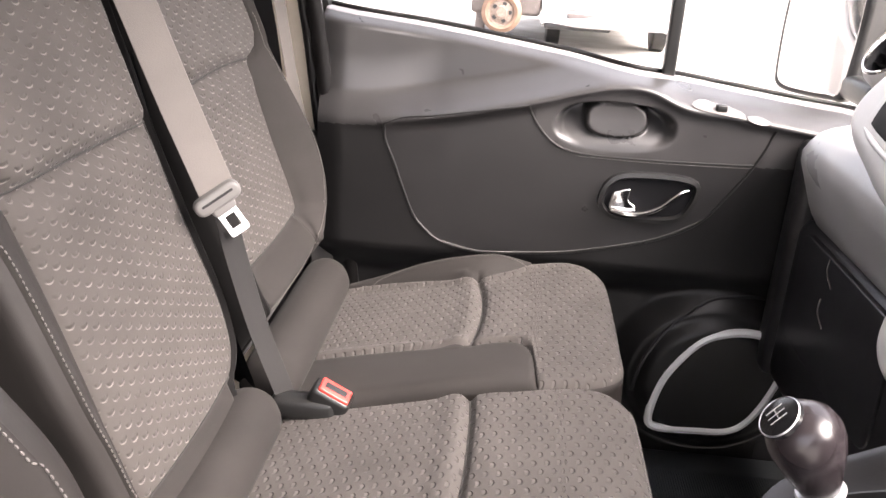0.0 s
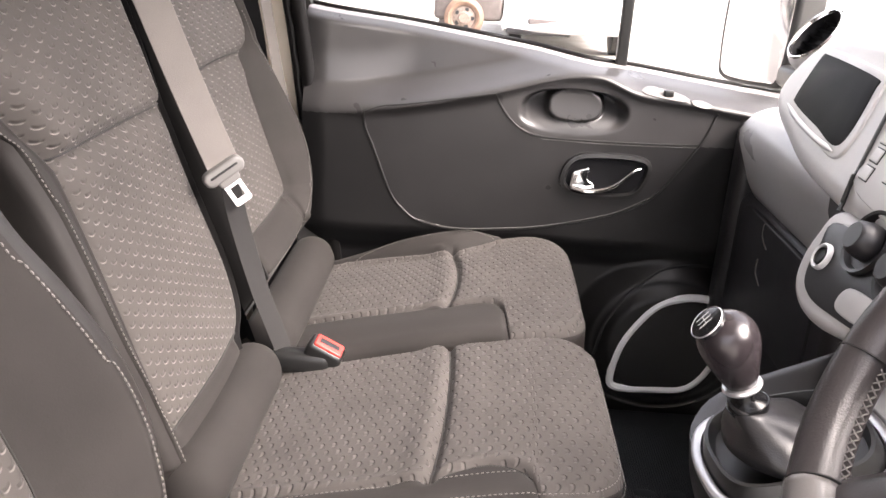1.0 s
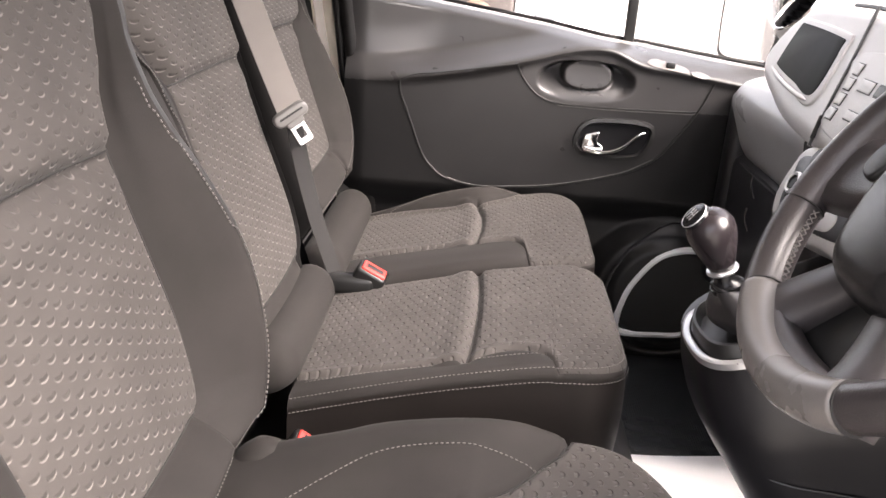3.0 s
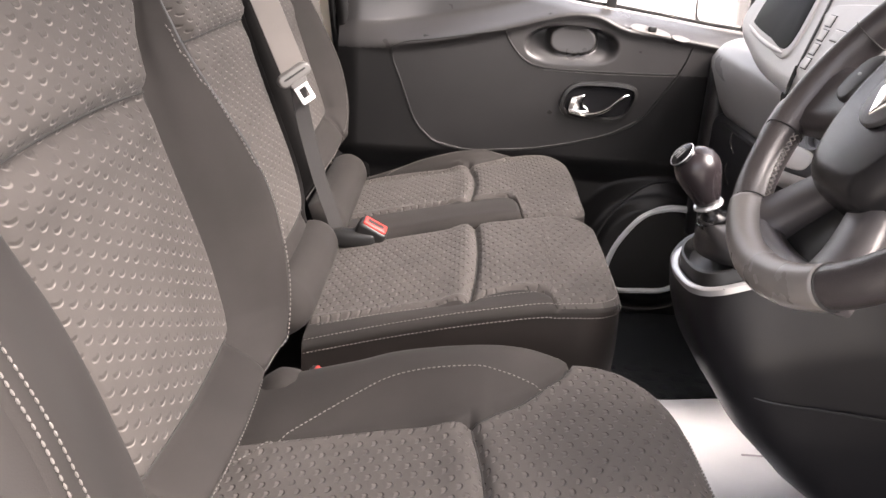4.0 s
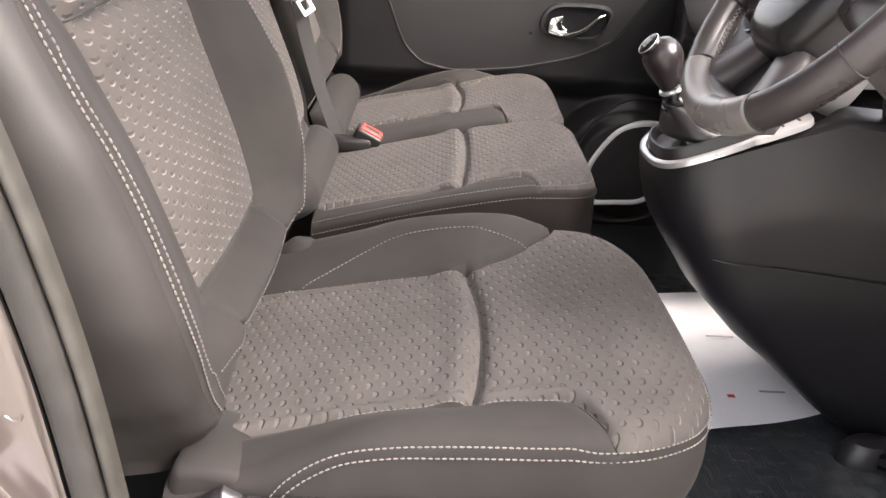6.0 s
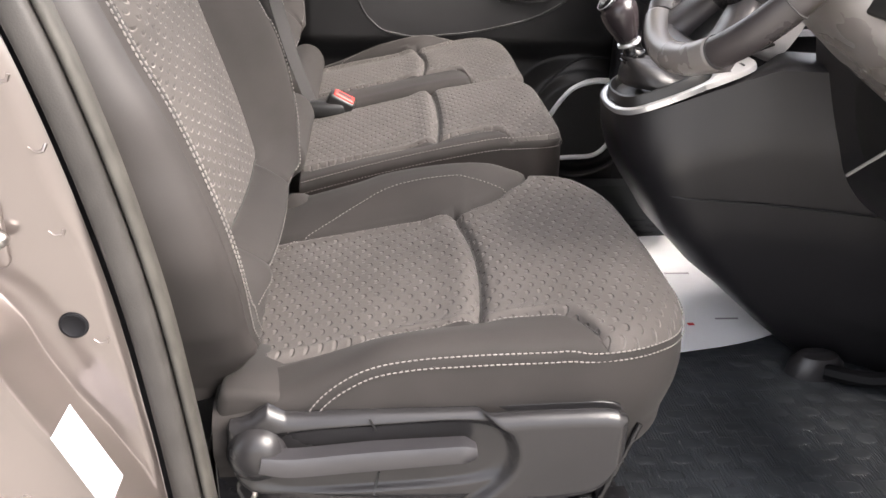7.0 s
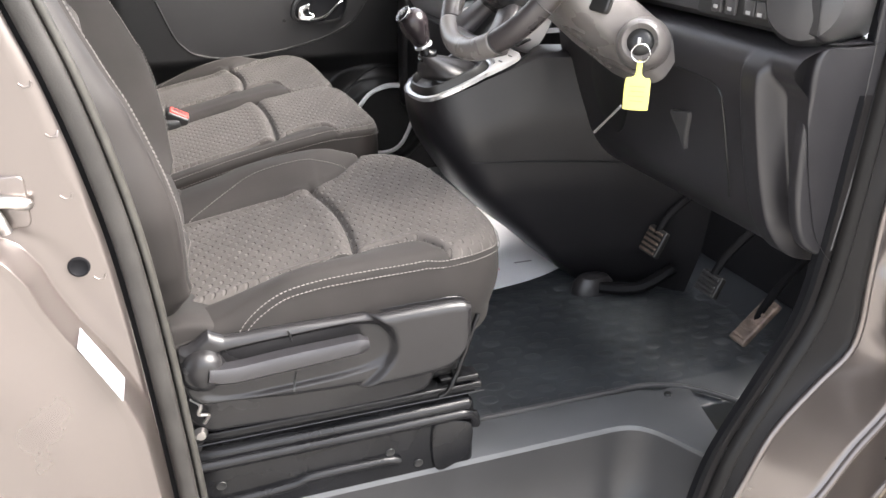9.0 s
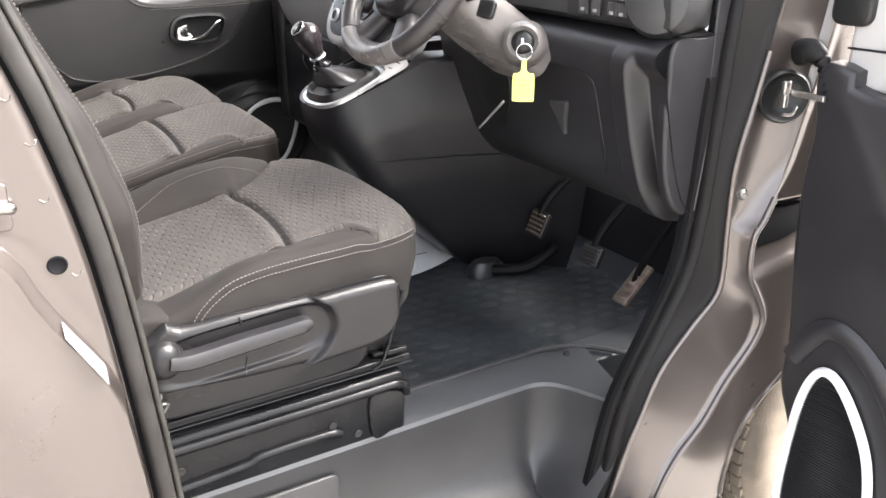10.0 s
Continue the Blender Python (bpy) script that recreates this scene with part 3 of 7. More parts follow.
apillar = thing("pillar_front", "metallic grey-brown painted hinge pillar with bright edges", "pillar", (0.75, -0.17, 0.3), kind="structure")
qs = np.r_[np.linspace(1.0, 1.16, 26), np.linspace(1.18, 1.82, 22), np.linspace(1.84, 2.0, 26), np.linspace(2.006, 2.12, 26), np.linspace(2.13, 2.6, 34), np.linspace(2.65, 3.0, 12)]
v, f, _ = sheet(a_pillar, qs, np.linspace(0.2, 1.75, 190))
build("pillar_skin", v, f, PAINT, apillar, sharp=180)
v, f, _ = sheet(a_pillar, np.r_[np.linspace(0, 0.84, 10), np.linspace(0.86, 0.999, 14)], np.linspace(0.2, 1.75, 120))
build("pillar_flange", v, f, FLANGE, apillar, "dark grey flange beside the seal", sharp=180)
for q_, r_ in ((1.0, 0.0065), (2.0, 0.0065)):
    rolled = curve(np.array([Vector(a_pillar(q_, z)) + Vector((0, -0.001, 0)) for z in np.linspace(0.2, 0.97 if q_ > 1.5 else 1.25, 60)]), 120)
    build("rolled_edge", *tube(rolled, r_, 10, up=(0, 1, 0)), PAINT, apillar, "bright rolled metal edge")
build("arch_lip", *tube([Vector(a_pillar(3.0, z)) for z in np.linspace(0.2, 0.66, 40)], 0.006, 8), PAINT, apillar)
# added black sheet; carries the shade of the deep trough
build("trough_shade", *slab([tuple(p) for p in curve([(0.862, 0.845), (0.862, 0.895), (0.90, 0.915), (1.08, 0.93), (1.10, 0.90), (0.96, 0.845), (0.90, 0.825)], 40, True)], lambda a, b, d: (a, -0.138 - 0.050 * smooth(0.88, 1.02, a) + d, b), 0.01, 0.003), DEEPBLACK, apillar, "dark plug deep in the pillar trough")
bolt_at = Vector(a_pillar(1.5, 0.972))
build("bolt", *lathe([(0.0, 0.007), (0.007, 0.007), (0.010, 0.004), (0.012, 0.0)], bolt_at, (-0.3, -1, 0), 14), STEEL, apillar, "bright steel bolt head")


# ---- seats ----
def spread(a, b, n, tight=True):
    t = np.linspace(0, 1, n)
    if tight:
        t = 0.5 - 0.5 * np.cos(math.pi * t) if n > 4 else t
    return a + (b - a) * t


def cushion(seat, y0, y1, x0, x1, heights, line0, line1, x_seam, rise0, rise1, skirt, bow=0.015, corner=0.09, round0=0.024, round1=0.034, creases=0.0, skirt_cloth=None, round_f=0.042):
    """A seat cushion: two dimpled panels, plain bolsters on both sides, and a skirt down to skirt.
    heights: rows (x, z) of the middle; line0/line1: rows (x, y) of the bolster seams, which run out to the edge; rise0/rise1: rows (x, bolster height)."""
    yc, w = (y0 + y1) / 2, (y1 - y0) / 2
    sm = curve(np.array(heights), 120)
    lines = [curve(np.array(q), 160) for q in (line0, line1)]
    slopes = [np.gradient(q[:, 1], q[:, 0] + np.arange(len(q)) * 1e-9) for q in lines]
    rises = [curve(np.array(q), 80) for q in (rise0, rise1)]
    in0, in1 = float(np.interp(x_seam, lines[0][:, 0], lines[0][:, 1])), float(np.interp(x_seam, lines[1][:, 0], lines[1][:, 1]))

    def half(x):
        k = x - (x1 - corner)
        return w if k <= 0 else w - corner + math.sqrt(max(corner**2 - k * k, 0.0))

    def seam_y(x, side):
        y = float(np.interp(x, lines[side][:, 0], lines[side][:, 1]))
        return max(y, yc - half(x) + 0.002) if side == 0 else min(y, yc + half(x) - 0.002)

    def seam_x(y):
        k = min(max((y - (in0 + in1) / 2) / ((in1 - in0) / 2), -1), 1)
        return x_seam + bow * (1 - k * k)

    def top(x, y):
        z = float(np.interp(x, sm[:, 0], sm[:, 1]))
        hw = half(x)
        a, b = seam_y(x, 0), seam_y(x, 1)
        # bolsters
        for side, line, full in ((0, a, in0 - y0), (1, b, y1 - in1)):
            d = (line - y) if side == 0 else (y - line)
            if d > -0.03:
                z += float(np.interp(x, rises[side][:, 0], rises[side][:, 1])) * smooth(-0.025, max(full * 0.62, 0.03), d)
        # crown of the middle
        k = min(abs(y - (in0 + in1) / 2) / ((in1 - in0) / 2), 1.0)
        z += 0.006 * (1 - k * k)
        # grooves along the seams
        for side, line, edge in ((0, a, yc - hw), (1, b, yc + hw)):
            s = float(np.interp(x, lines[side][:, 0], slopes[side]))
            g = 0.0048 * min(math.sqrt(1 + s * s), 2.5)
            z -= 0.0065 * math.exp(-(((y - line) / g) ** 2)) * smooth(0.004, 0.020, abs(edge - line))
            z += 0.0040 * math.exp(-(((y - line - (2.6 if side == 0 else -2.6) * g) / (1.6 * g)) ** 2)) * smooth(0.004, 0.020, abs(edge - line))
        if a - 0.01 < y < b + 0.01:
            q = x - seam_x(y)
            z -= 0.011 * math.exp(-((q / 0.0065) ** 2))
            z += 0.006 * math.exp(-(((q + 0.024) / 0.018) ** 2)) + 0.002 * math.exp(-(((q - 0.03) / 0.02) ** 2))
        # rounding towards the outline
        d_front = x1 - x
        d_side = min(y - (yc - hw), (yc + hw) - y)
        d = min(d_side, d_front)
        if x > x1 - corner and abs(y - yc) > w - corner:
            d = corner - math.hypot(x - (x1 - corner), abs(y - yc) - (w - corner))
        r = (round0 if y < yc else round1)
        r += (round_f - r) * smooth(x1 - 0.16, x1 - 0.01, x)
        d = max(d, 0.0)
        if d < r:
            z -= r - math.sqrt(max(r * r - (r - d) ** 2, 0.0))
        return z

    xs_rear, xs_front = np.linspace(0, 1, 44), spread(0, 1, 46)
    us = [spread(0, 1, 18), spread(0, 1, 44), spread(0, 1, 18)]
    grids = {}
    for kv, vs in (("rear", xs_rear), ("front", xs_front)):
        for ku in range(3):
            pts, uv = [], []
            for v in vs:
                xa = x0 + (x_seam - x0) * v if kv == "rear" else x_seam + (x1 - x_seam) * v
                for u in us[ku]:
                    lo = (yc - half(xa), seam_y(xa, 0), seam_y(xa, 1))[ku]
                    hi = (seam_y(xa, 0), seam_y(xa, 1), yc + half(xa))[ku]
                    y = lo + (hi - lo) * u
                    x = xa + ((seam_x(y) - x_seam) * (v if kv == "rear" else 1 - v) if ku == 1 else 0.0)
                    pts.append((x, y, top(x, y)))
                    uv.append((y, -x))
            n = len(us[ku])
            if ku == 1:
                g = np.array(pts).reshape(len(vs), n, 3)
                along = np.concatenate([np.zeros((1, n)), np.cumsum(np.linalg.norm(np.diff(g, axis=0), axis=2), axis=0)])
                uv = [(g[j, i, 1], -along[j, n // 2] - (g[j, i, 0] - g[j, n // 2, 0])) for j in range(len(vs)) for i in range(n)]
            faces = [(j * n + i, j * n + i + 1, (j + 1) * n + i + 1, (j + 1) * n + i) for j in range(len(vs) - 1) for i in range(n - 1)]
            grids[kv, ku] = (pts, faces, uv)
    for kv, nm in (("rear", "seat_panel"), ("front", "front_panel")):
        p, fc, uv = grids[kv, 1]
        build(nm, p, fc, DIMPLED_SEAT, seat, "dimpled cloth panel", uv, sharp=180)
    row_n = len(us[1])
    rear_p, front_p = grids["rear", 1][0], grids["front", 1][0]
    for line in (rear_p[-row_n:], [p for p in rear_p[::row_n]] + [p for p in front_p[::row_n] if p[1] - (yc - half(p[0])) > 0.006], [p for p in rear_p[row_n - 1 :: row_n]] + [p for p in front_p[row_n - 1 :: row_n] if yc + half(p[0]) - p[1] > 0.006]):
        build("seam", *tube(np.array(line) + np.array((0, 0, 0.0005)), 0.0013, 5), SEAM, seat)
    for ku in (0, 2):
        build("bolster", *joined(grids["rear", ku][:2], grids["front", ku][:2]), CLOTH, seat, "plain dark cloth bolster", sharp=180)
    # skirt: from the outline down
    xs = np.r_[np.linspace(x0, x1 - corner, 60), x1 - corner + corner * np.sin(np.linspace(0, math.pi / 2, 16))[1:]]
    loop = [(x, yc - half(x)) for x in xs]
    loop += [(x1, y) for y in np.linspace(yc - w + corner, yc + w - corner, 12)[1:-1]]
    loop += [(x, yc + half(x)) for x in xs[::-1]]
    q = np.array(loop)
    t = np.gradient(q, axis=0)
    t /= np.linalg.norm(t, axis=1)[:, None] + 1e-9
    out = np.stack([t[:, 1], -t[:, 0]], 1)
    rings = []
    for f_ in np.linspace(0, 1, 15):
        ring = []
        for (x, y), (nx, ny) in zip(loop, out):
            zt = top(x, y)
            zb = skirt + 0.02 * smooth(0.0, 0.3, x)
            o = 0.007 * math.sin(math.pi * min(f_ * 1.25, 1)) - 0.012 * f_
            # soft pulls in the cloth towards the rear corner
            o += creases * math.sin(46 * (x + 0.75 * (f_ * 0.12)) + 0.9) * math.sin(math.pi * min(f_ * 1.6, 1)) * smooth(0.06, -0.14, x) * (1 if y < yc else 0)
            ring.append((x + o * nx, y + o * ny, zt + (zb - zt) * f_))
        rings.append(ring)
    build("skirt", *skin(rings, closed=False, caps=False), skirt_cloth or CLOTH, seat, "plain dark cloth skirt", sharp=180)
    return top, seam_y, loop


def edge_line(top, loop, inset, a, b, lift=0.0012, drop=0.0):
    """A line that follows the outline of a cushion between two places on it (0 to 1)."""
    q = np.array(loop)
    t = np.gradient(q, axis=0)
    t /= np.linalg.norm(t, axis=1)[:, None] + 1e-9
    nrm = np.stack([-t[:, 1], t[:, 0]], 1)
    line = (q + nrm * inset)[int(a * (len(q) - 1)) : int(b * (len(q) - 1)) + 1]
    return curve(np.array([(x, y, top(x, y) + lift - drop) for x, y in line]), 200)


def sew(seat, line, **kw):
    build("stitching", *stitches(line, **kw), THREAD, seat, "pale thread stitching")


def backrest(seat, tilt, z_seam, z_low, hem, mid0, mid1, out0, out1, p0, p1, bow=0.010, roll=0.040, thick=0.13, top_z=1.72, dim=0, bulge=(0.017, 0.017), near_drop=0.0, deep_side=False):
    """A backrest as rows of rising height. tilt: rows (z, x of the front); mid0/mid1: rows (z, y) of the panel seams;
    dim: the side (-1 or 1) darkened for the shade between the seats; out0/out1: rows (z, y) of the sewn outer edges;
    p0/p1: rows (z, how far those edges stand forward)."""
    tab = {k: curve(np.array(v), 120) for k, v in dict(m0=mid0, m1=mid1, o0=out0, o1=out1, p0=p0, p1=p1).items()}
    at = lambda k, z: float(np.interp(z, tab[k][:, 0], tab[k][:, 1]))  # noqa: E731
    tl = curve(np.array(tilt), 80)
    front = lambda z: float(np.interp(z, tl[:, 0], tl[:, 1]))  # noqa: E731

    def swell(z):
        """The plain roll under the panel: full at once, then flat down to the hem."""
        return roll * math.sin(math.pi / 2 * min(max((z_low - 0.001 - z) / (z_low - hem), 0), 1)) ** 0.8

    def place(y, e, z, middle):
        a, b = at("m0", z), at("m1", z)
        k = min(abs((y - (a + b) / 2) / ((b - a) / 2)), 1.0)
        if middle:
            ze = z + bow * (1 - k * k) * math.exp(-(((z - z_seam) / 0.10) ** 2))
        else:
            ze = z
        x = front(ze) + e
        if middle:
            inner = 1 - smooth(0.80, 1.0, k)
            x += -0.009 * math.exp(-(((z - z_seam) / 0.007) ** 2)) * inner + 0.006 * math.exp(-(((z - z_seam + 0.026) / 0.018) ** 2)) * inner
            x += 0.019 * smooth(z_seam + 0.002, z_seam + 0.030, z) * (1 - smooth(z_seam + 0.05, z_seam + 0.24, z)) * inner
            x -= 0.007 * math.exp(-(((z - z_low) / 0.006) ** 2)) * inner
            x += 0.006 * (1 - k * k)
            x += swell(z)
        h_ = hem
        if not middle and y < a and near_drop:
            h_ -= near_drop * min((a - y) / max(a - at("o0", z), 0.01), 1.0)
        x -= 0.9 * max(h_ - z, 0) + 0.010 * smooth(h_ + 0.012, h_, z)
        return (x, y, ze)

    def bolster(z, s):
        """Points (y, e) from the panel seam out to the sewn edge, and on round the side."""
        m, o, p = (at("m1", z), at("o1", z), at("p1", z)) if s > 0 else (at("m0", z), at("o0", z), at("p0", z))
        b = max(s * (o - m), 0.010)
        r = swell(z)
        face = [(m, -0.005 + r), (m + s * min(0.008, b * 0.3), max(0.005, r)), (m + s * b * 0.35, r + (p - r) * 0.42), (m + s * b * 0.70, r + (p - r) * 0.84), (m + s * b * 0.92, p + 0.001), (m + s * b, p - 0.003)]
        w = bulge[1 if s > 0 else 0]
        side = [(m + s * b, p - 0.003), (m + s * (b + w * 0.5), p - 0.007), (m + s * (b + w * 0.9), p * 0.55 - 0.006), (m + s * (b + w), -0.03), (m + s * (b + w * 0.6), -thick * 0.75), (m + s * (b + w - 0.047), -thick)]
        if deep_side and s < 0:
            side[1:] = [(m + s * (b + w * 0.38), p - 0.007), (m + s * (b + w * 0.75), p - 0.024), (m + s * (b + w), p - 0.060), (m + s * (b + w * 1.05), -0.06), (m + s * (b + w * 0.8), -0.12), (m + s * (b + w * 0.3), -0.16)]
        return curve(np.array(face), 20), curve(np.array(side), 18)

    zs = np.r_[np.linspace(hem - 0.115, hem, 16), np.linspace(hem, z_low, 14)[1:], np.linspace(z_low, z_seam, 46)[1:], np.linspace(z_seam, top_z, 44)[1:]]
    k_low, k_seam = 29, 74
    ks = spread(0, 1, 40)
    grid_c, faces_, sides_ = [], {1: [], -1: []}, {1: [], -1: []}
    for z in zs:
        a, b = at("m0", z), at("m1", z)
        grid_c.append([place(a + (b - a) * k, -0.005 * (math.exp(-(((b - a) * min(k, 1 - k) / 0.006) ** 2))), z, True) for k in ks])
        for s in (1, -1):
            f1, f2 = bolster(z, s)
            faces_[s].append([place(y, e, z, False) for y, e in f1])
            sides_[s].append([place(y, e, z, False) for y, e in f2])
    lengths = np.r_[0, np.cumsum(np.hypot(np.diff([front(z) for z in zs]), np.diff(zs)))]
    for nm, a, b, material, lb in (("lumbar_roll", 0, k_low, CLOTH, "plain dark cloth roll"), ("lower_panel", k_low, k_seam, DIMPLED_BACK, "dimpled cloth panel"), ("upper_panel", k_seam, len(zs) - 1, DIMPLED_BACK, "dimpled cloth panel")):
        rows = grid_c[a : b + 1]
        uv = [(p[1], lengths[a + i] + (p[2] - zs[a + i])) for i, r in enumerate(rows) for p in r]
        build(nm, *skin(rows, closed=False, caps=False), material, seat, lb, uv, sharp=180)
    nudge = np.array((0.0006, 0, 0))
    for line in (grid_c[k_seam], grid_c[k_low], [r[0] for r in grid_c[k_low:]], [r[-1] for r in grid_c[k_low:]]):
        build("seam", *tube(np.array(line) + nudge, 0.0013, 5), SEAM, seat)
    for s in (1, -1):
        build("side_bolster", *skin(faces_[s], closed=False, caps=False), GAPCLOTH if s == dim else CLOTH, seat, "plain dark cloth side bolster", sharp=180)
        build("side_facing", *skin(sides_[s], closed=False, caps=False), GAPCLOTH if s == dim else FACING, seat, "plain smooth side facing", sharp=180)
    shell = [[sides_[-1][i][-1], sides_[1][i][-1]] for i in range(len(zs))]
    build("back_shell", *skin(shell, closed=False, caps=False), DARKTRIM, seat, "dark back cover")
    # rounded top
    last = faces_[-1][-1][::-1] + grid_c[-1][1:-1] + faces_[1][-1]
    loop = sides_[-1][-1][::-1][:-1] + last + sides_[1][-1][1:]
    c = np.array(loop).mean(0)
    cap = [[tuple(c + (np.array(p) - c) * k + np.array((-0.33 * h, 0, h))) for p in loop] for k, h in ((1.0, 0.0), (0.97, 0.012), (0.88, 0.026), (0.70, 0.036), (0.3, 0.042), (0.02, 0.043))]
    build("top_cover", *skin(cap), CLOTH, seat, sharp=180)

    def edge(z, s, inset=0.004, lift=0.0014):
        q = faces_[s]
        i = min(max(float(np.interp(z, zs, np.arange(len(zs)))), 0), len(zs) - 1.001)
        lo, hi = np.array(q[int(i)]), np.array(q[int(i) + 1])
        row = lo + (hi - lo) * (i - int(i))
        far_ = np.linalg.norm(row - row[-1], axis=1)
        j = int(np.argmin(np.abs(far_ - inset)))
        return Vector(row[j]) + Vector((lift, 0, 0))

    def hem_line():
        """The sewn hem along the bottom, from one outer edge to the other."""
        i = int(np.argmin(np.abs(zs - hem)))
        row = faces_[-1][i][::-1] + grid_c[i] + faces_[1][i]
        return curve(np.array(row)[2:-2:3] + np.array((0.0018, 0, 0.002)), 160)

    return edge, hem_line


# driver's seat
driver = thing("driver_seat", "dark grey cloth driver's seat with dimpled panels and pale stitching", "car seat", (-0.05, 0.26, FLOOR))
top_d, seam_d, loop_d = cushion(
    driver, -0.014, 0.535, -0.30, 0.262, [(-0.32, 0.900), (-0.25, 0.915), (-0.10, 0.940), (0.0, 0.955), (0.12, 0.976), (0.20, 0.984), (0.28, 0.972)],
    [(-0.32, 0.054), (-0.20, 0.058), (-0.10, 0.066), (0.0, 0.068), (0.06, 0.069), (0.098, 0.062), (0.118, 0.036), (0.130, 0.005), (0.142, -0.035), (0.30, -0.05)],
    [(-0.32, 0.378), (-0.10, 0.386), (0.0, 0.388), (0.03, 0.402), (0.061, 0.422), (0.096, 0.460), (0.124, 0.492), (0.145, 0.545), (0.30, 0.56)],
    0.0, [(-0.32, -0.01), (-0.24, -0.008), (-0.17, 0.010), (-0.12, 0.024), (-0.07, 0.026), (0.0, 0.020), (0.08, 0.008), (0.16, 0.0), (0.30, 0.0)],
    [(-0.32, 0.012), (-0.25, 0.020), (-0.15, 0.032), (-0.10, 0.041), (-0.03, 0.044), (0.03, 0.040), (0.09, 0.026), (0.15, 0.010), (0.22, 0.0), (0.30, 0.0)],
    0.80, corner=0.15, creases=0.0022)
for dz in (0.0, 0.0125):
    rear_ = [(-0.212 + dz * 0.9, -0.020, 0.872), (-0.196 + dz * 0.9, -0.020, 0.898), (-0.178 + dz * 0.8, -0.019, 0.921 - dz * 0.4), (-0.150 + dz * 0.5, -0.017, 0.942 - dz * 0.8), (-0.118, -0.0155, 0.955 - dz), (-0.075, -0.015, 0.962 - dz)]
    side_ = [(x, y - 0.0012 - 0.10 * dz, top_d(x, y + 0.006) - dz) for x, y in loop_d if -0.04 < x < 0.10 and y < 0.2][::3]
    front_ = [(p[0] + 0.0020 + 0.2 * dz * smooth(0.1, 0.25, p[0]), p[1] - 0.0024, p[2] - 0.85 * dz) for p in edge_line(top_d, loop_d, 0.0025, 0.0, 0.62, 0.0) if p[0] > 0.115 and p[1] < 0.45][::8]
    sew(driver, curve(np.array(rear_ + side_ + front_), 320), r=0.0009, long=0.0048, pitch=0.0066)
far_line = curve(np.array([(-0.287, 0.325), (-0.258, 0.352), (-0.220, 0.388), (-0.147, 0.433), (-0.084, 0.455), (0.0, 0.459), (0.055, 0.456), (0.105, 0.450)]), 120)
sew(driver, [(x, y, top_d(x, y) + 0.001) for x, y in far_line], r=0.0008)
sew(driver, [(x, y, top_d(x, y) + 0.001) for x, y in [(x, seam_d(x, 0) - 0.0055) for x in np.linspace(-0.14, 0.098, 110)]], r=0.0008)
edge_d, hem_d = backrest(
    driver, [(0.88, -0.243), (1.02, -0.285), (1.31, -0.372), (1.80, -0.53)], 1.312, 1.036, 0.998,
    [(0.90, 0.128), (1.04, 0.128), (1.11, 0.124), (1.17, 0.118), (1.22, 0.108), (1.27, 0.092), (1.31, 0.080), (1.36, 0.050), (1.42, 0.010), (1.50, -0.005), (1.80, 0.02)],
    [(0.90, 0.395), (1.03, 0.402), (1.045, 0.420), (1.07, 0.432), (1.13, 0.440), (1.22, 0.432), (1.29, 0.426), (1.33, 0.428), (1.378, 0.446), (1.42, 0.486), (1.50, 0.510), (1.80, 0.49)],
    [(0.90, 0.060), (0.94, 0.042), (0.97, 0.024), (1.0, 0.004), (1.05, -0.018), (1.10, -0.038), (1.15, -0.045), (1.20, -0.046), (1.25, -0.050), (1.30, -0.050), (1.36, -0.046), (1.50, -0.030), (1.80, 0.02)],
    [(0.90, 0.440), (0.985, 0.460), (1.01, 0.485), (1.035, 0.506), (1.07, 0.512), (1.12, 0.514), (1.16, 0.513), (1.22, 0.504), (1.286, 0.486), (1.337, 0.470), (1.38, 0.472), (1.42, 0.500), (1.50, 0.524), (1.80, 0.505)],
    [(0.90, 0.010), (0.97, 0.018), (1.0, 0.026), (1.05, 0.039), (1.10, 0.049), (1.15, 0.052), (1.20, 0.051), (1.25, 0.048), (1.30, 0.040), (1.42, 0.030), (1.80, 0.02)],
    [(0.90, 0.03), (0.98, 0.040), (1.03, 0.050), (1.10, 0.066), (1.20, 0.074), (1.30, 0.060), (1.38, 0.040), (1.46, 0.020), (1.80, 0.02)], bulge=(0.036, 0.046), near_drop=0.062, deep_side=True)
sew(driver, [edge_d(z, 1, 0.0075, 0.0018) for z in np.linspace(1.0, 1.39, 90)], r=0.0010)
sew(driver, hem_d()[8:], r=0.0007)
for inset_ in (0.007, 0.024):
    sew(driver, [edge_d(z, -1, inset_) for z in np.linspace(0.958, 1.70, 120)], r=0.0010, long=0.0048, pitch=0.0066)
wedge = curve([(-0.292, 0.912), (-0.276, 0.920), (-0.252, 0.919), (-0.222, 0.910), (-0.206, 0.890), (-0.215, 0.850), (-0.262, 0.840), (-0.296, 0.870)], 50, True)
build("lower_wedge", *slab([tuple(p) for p in wedge], lambda a, b, d: (a, -0.008 + d, b), 0.10, 0.012, 5), CLOTH, driver, "plain cloth wedge beside the hinge", sharp=180)
build("corner_gusset", *lathe([(0.0, 0.035), (0.018, 0.033), (0.032, 0.022), (0.040, 0.0), (0.040, -0.05)], (-0.240, 0.500, 0.910), (0.55, 0.1, 0.80), 24), CLOTH, driver, "plain cloth corner piece", sharp=180)

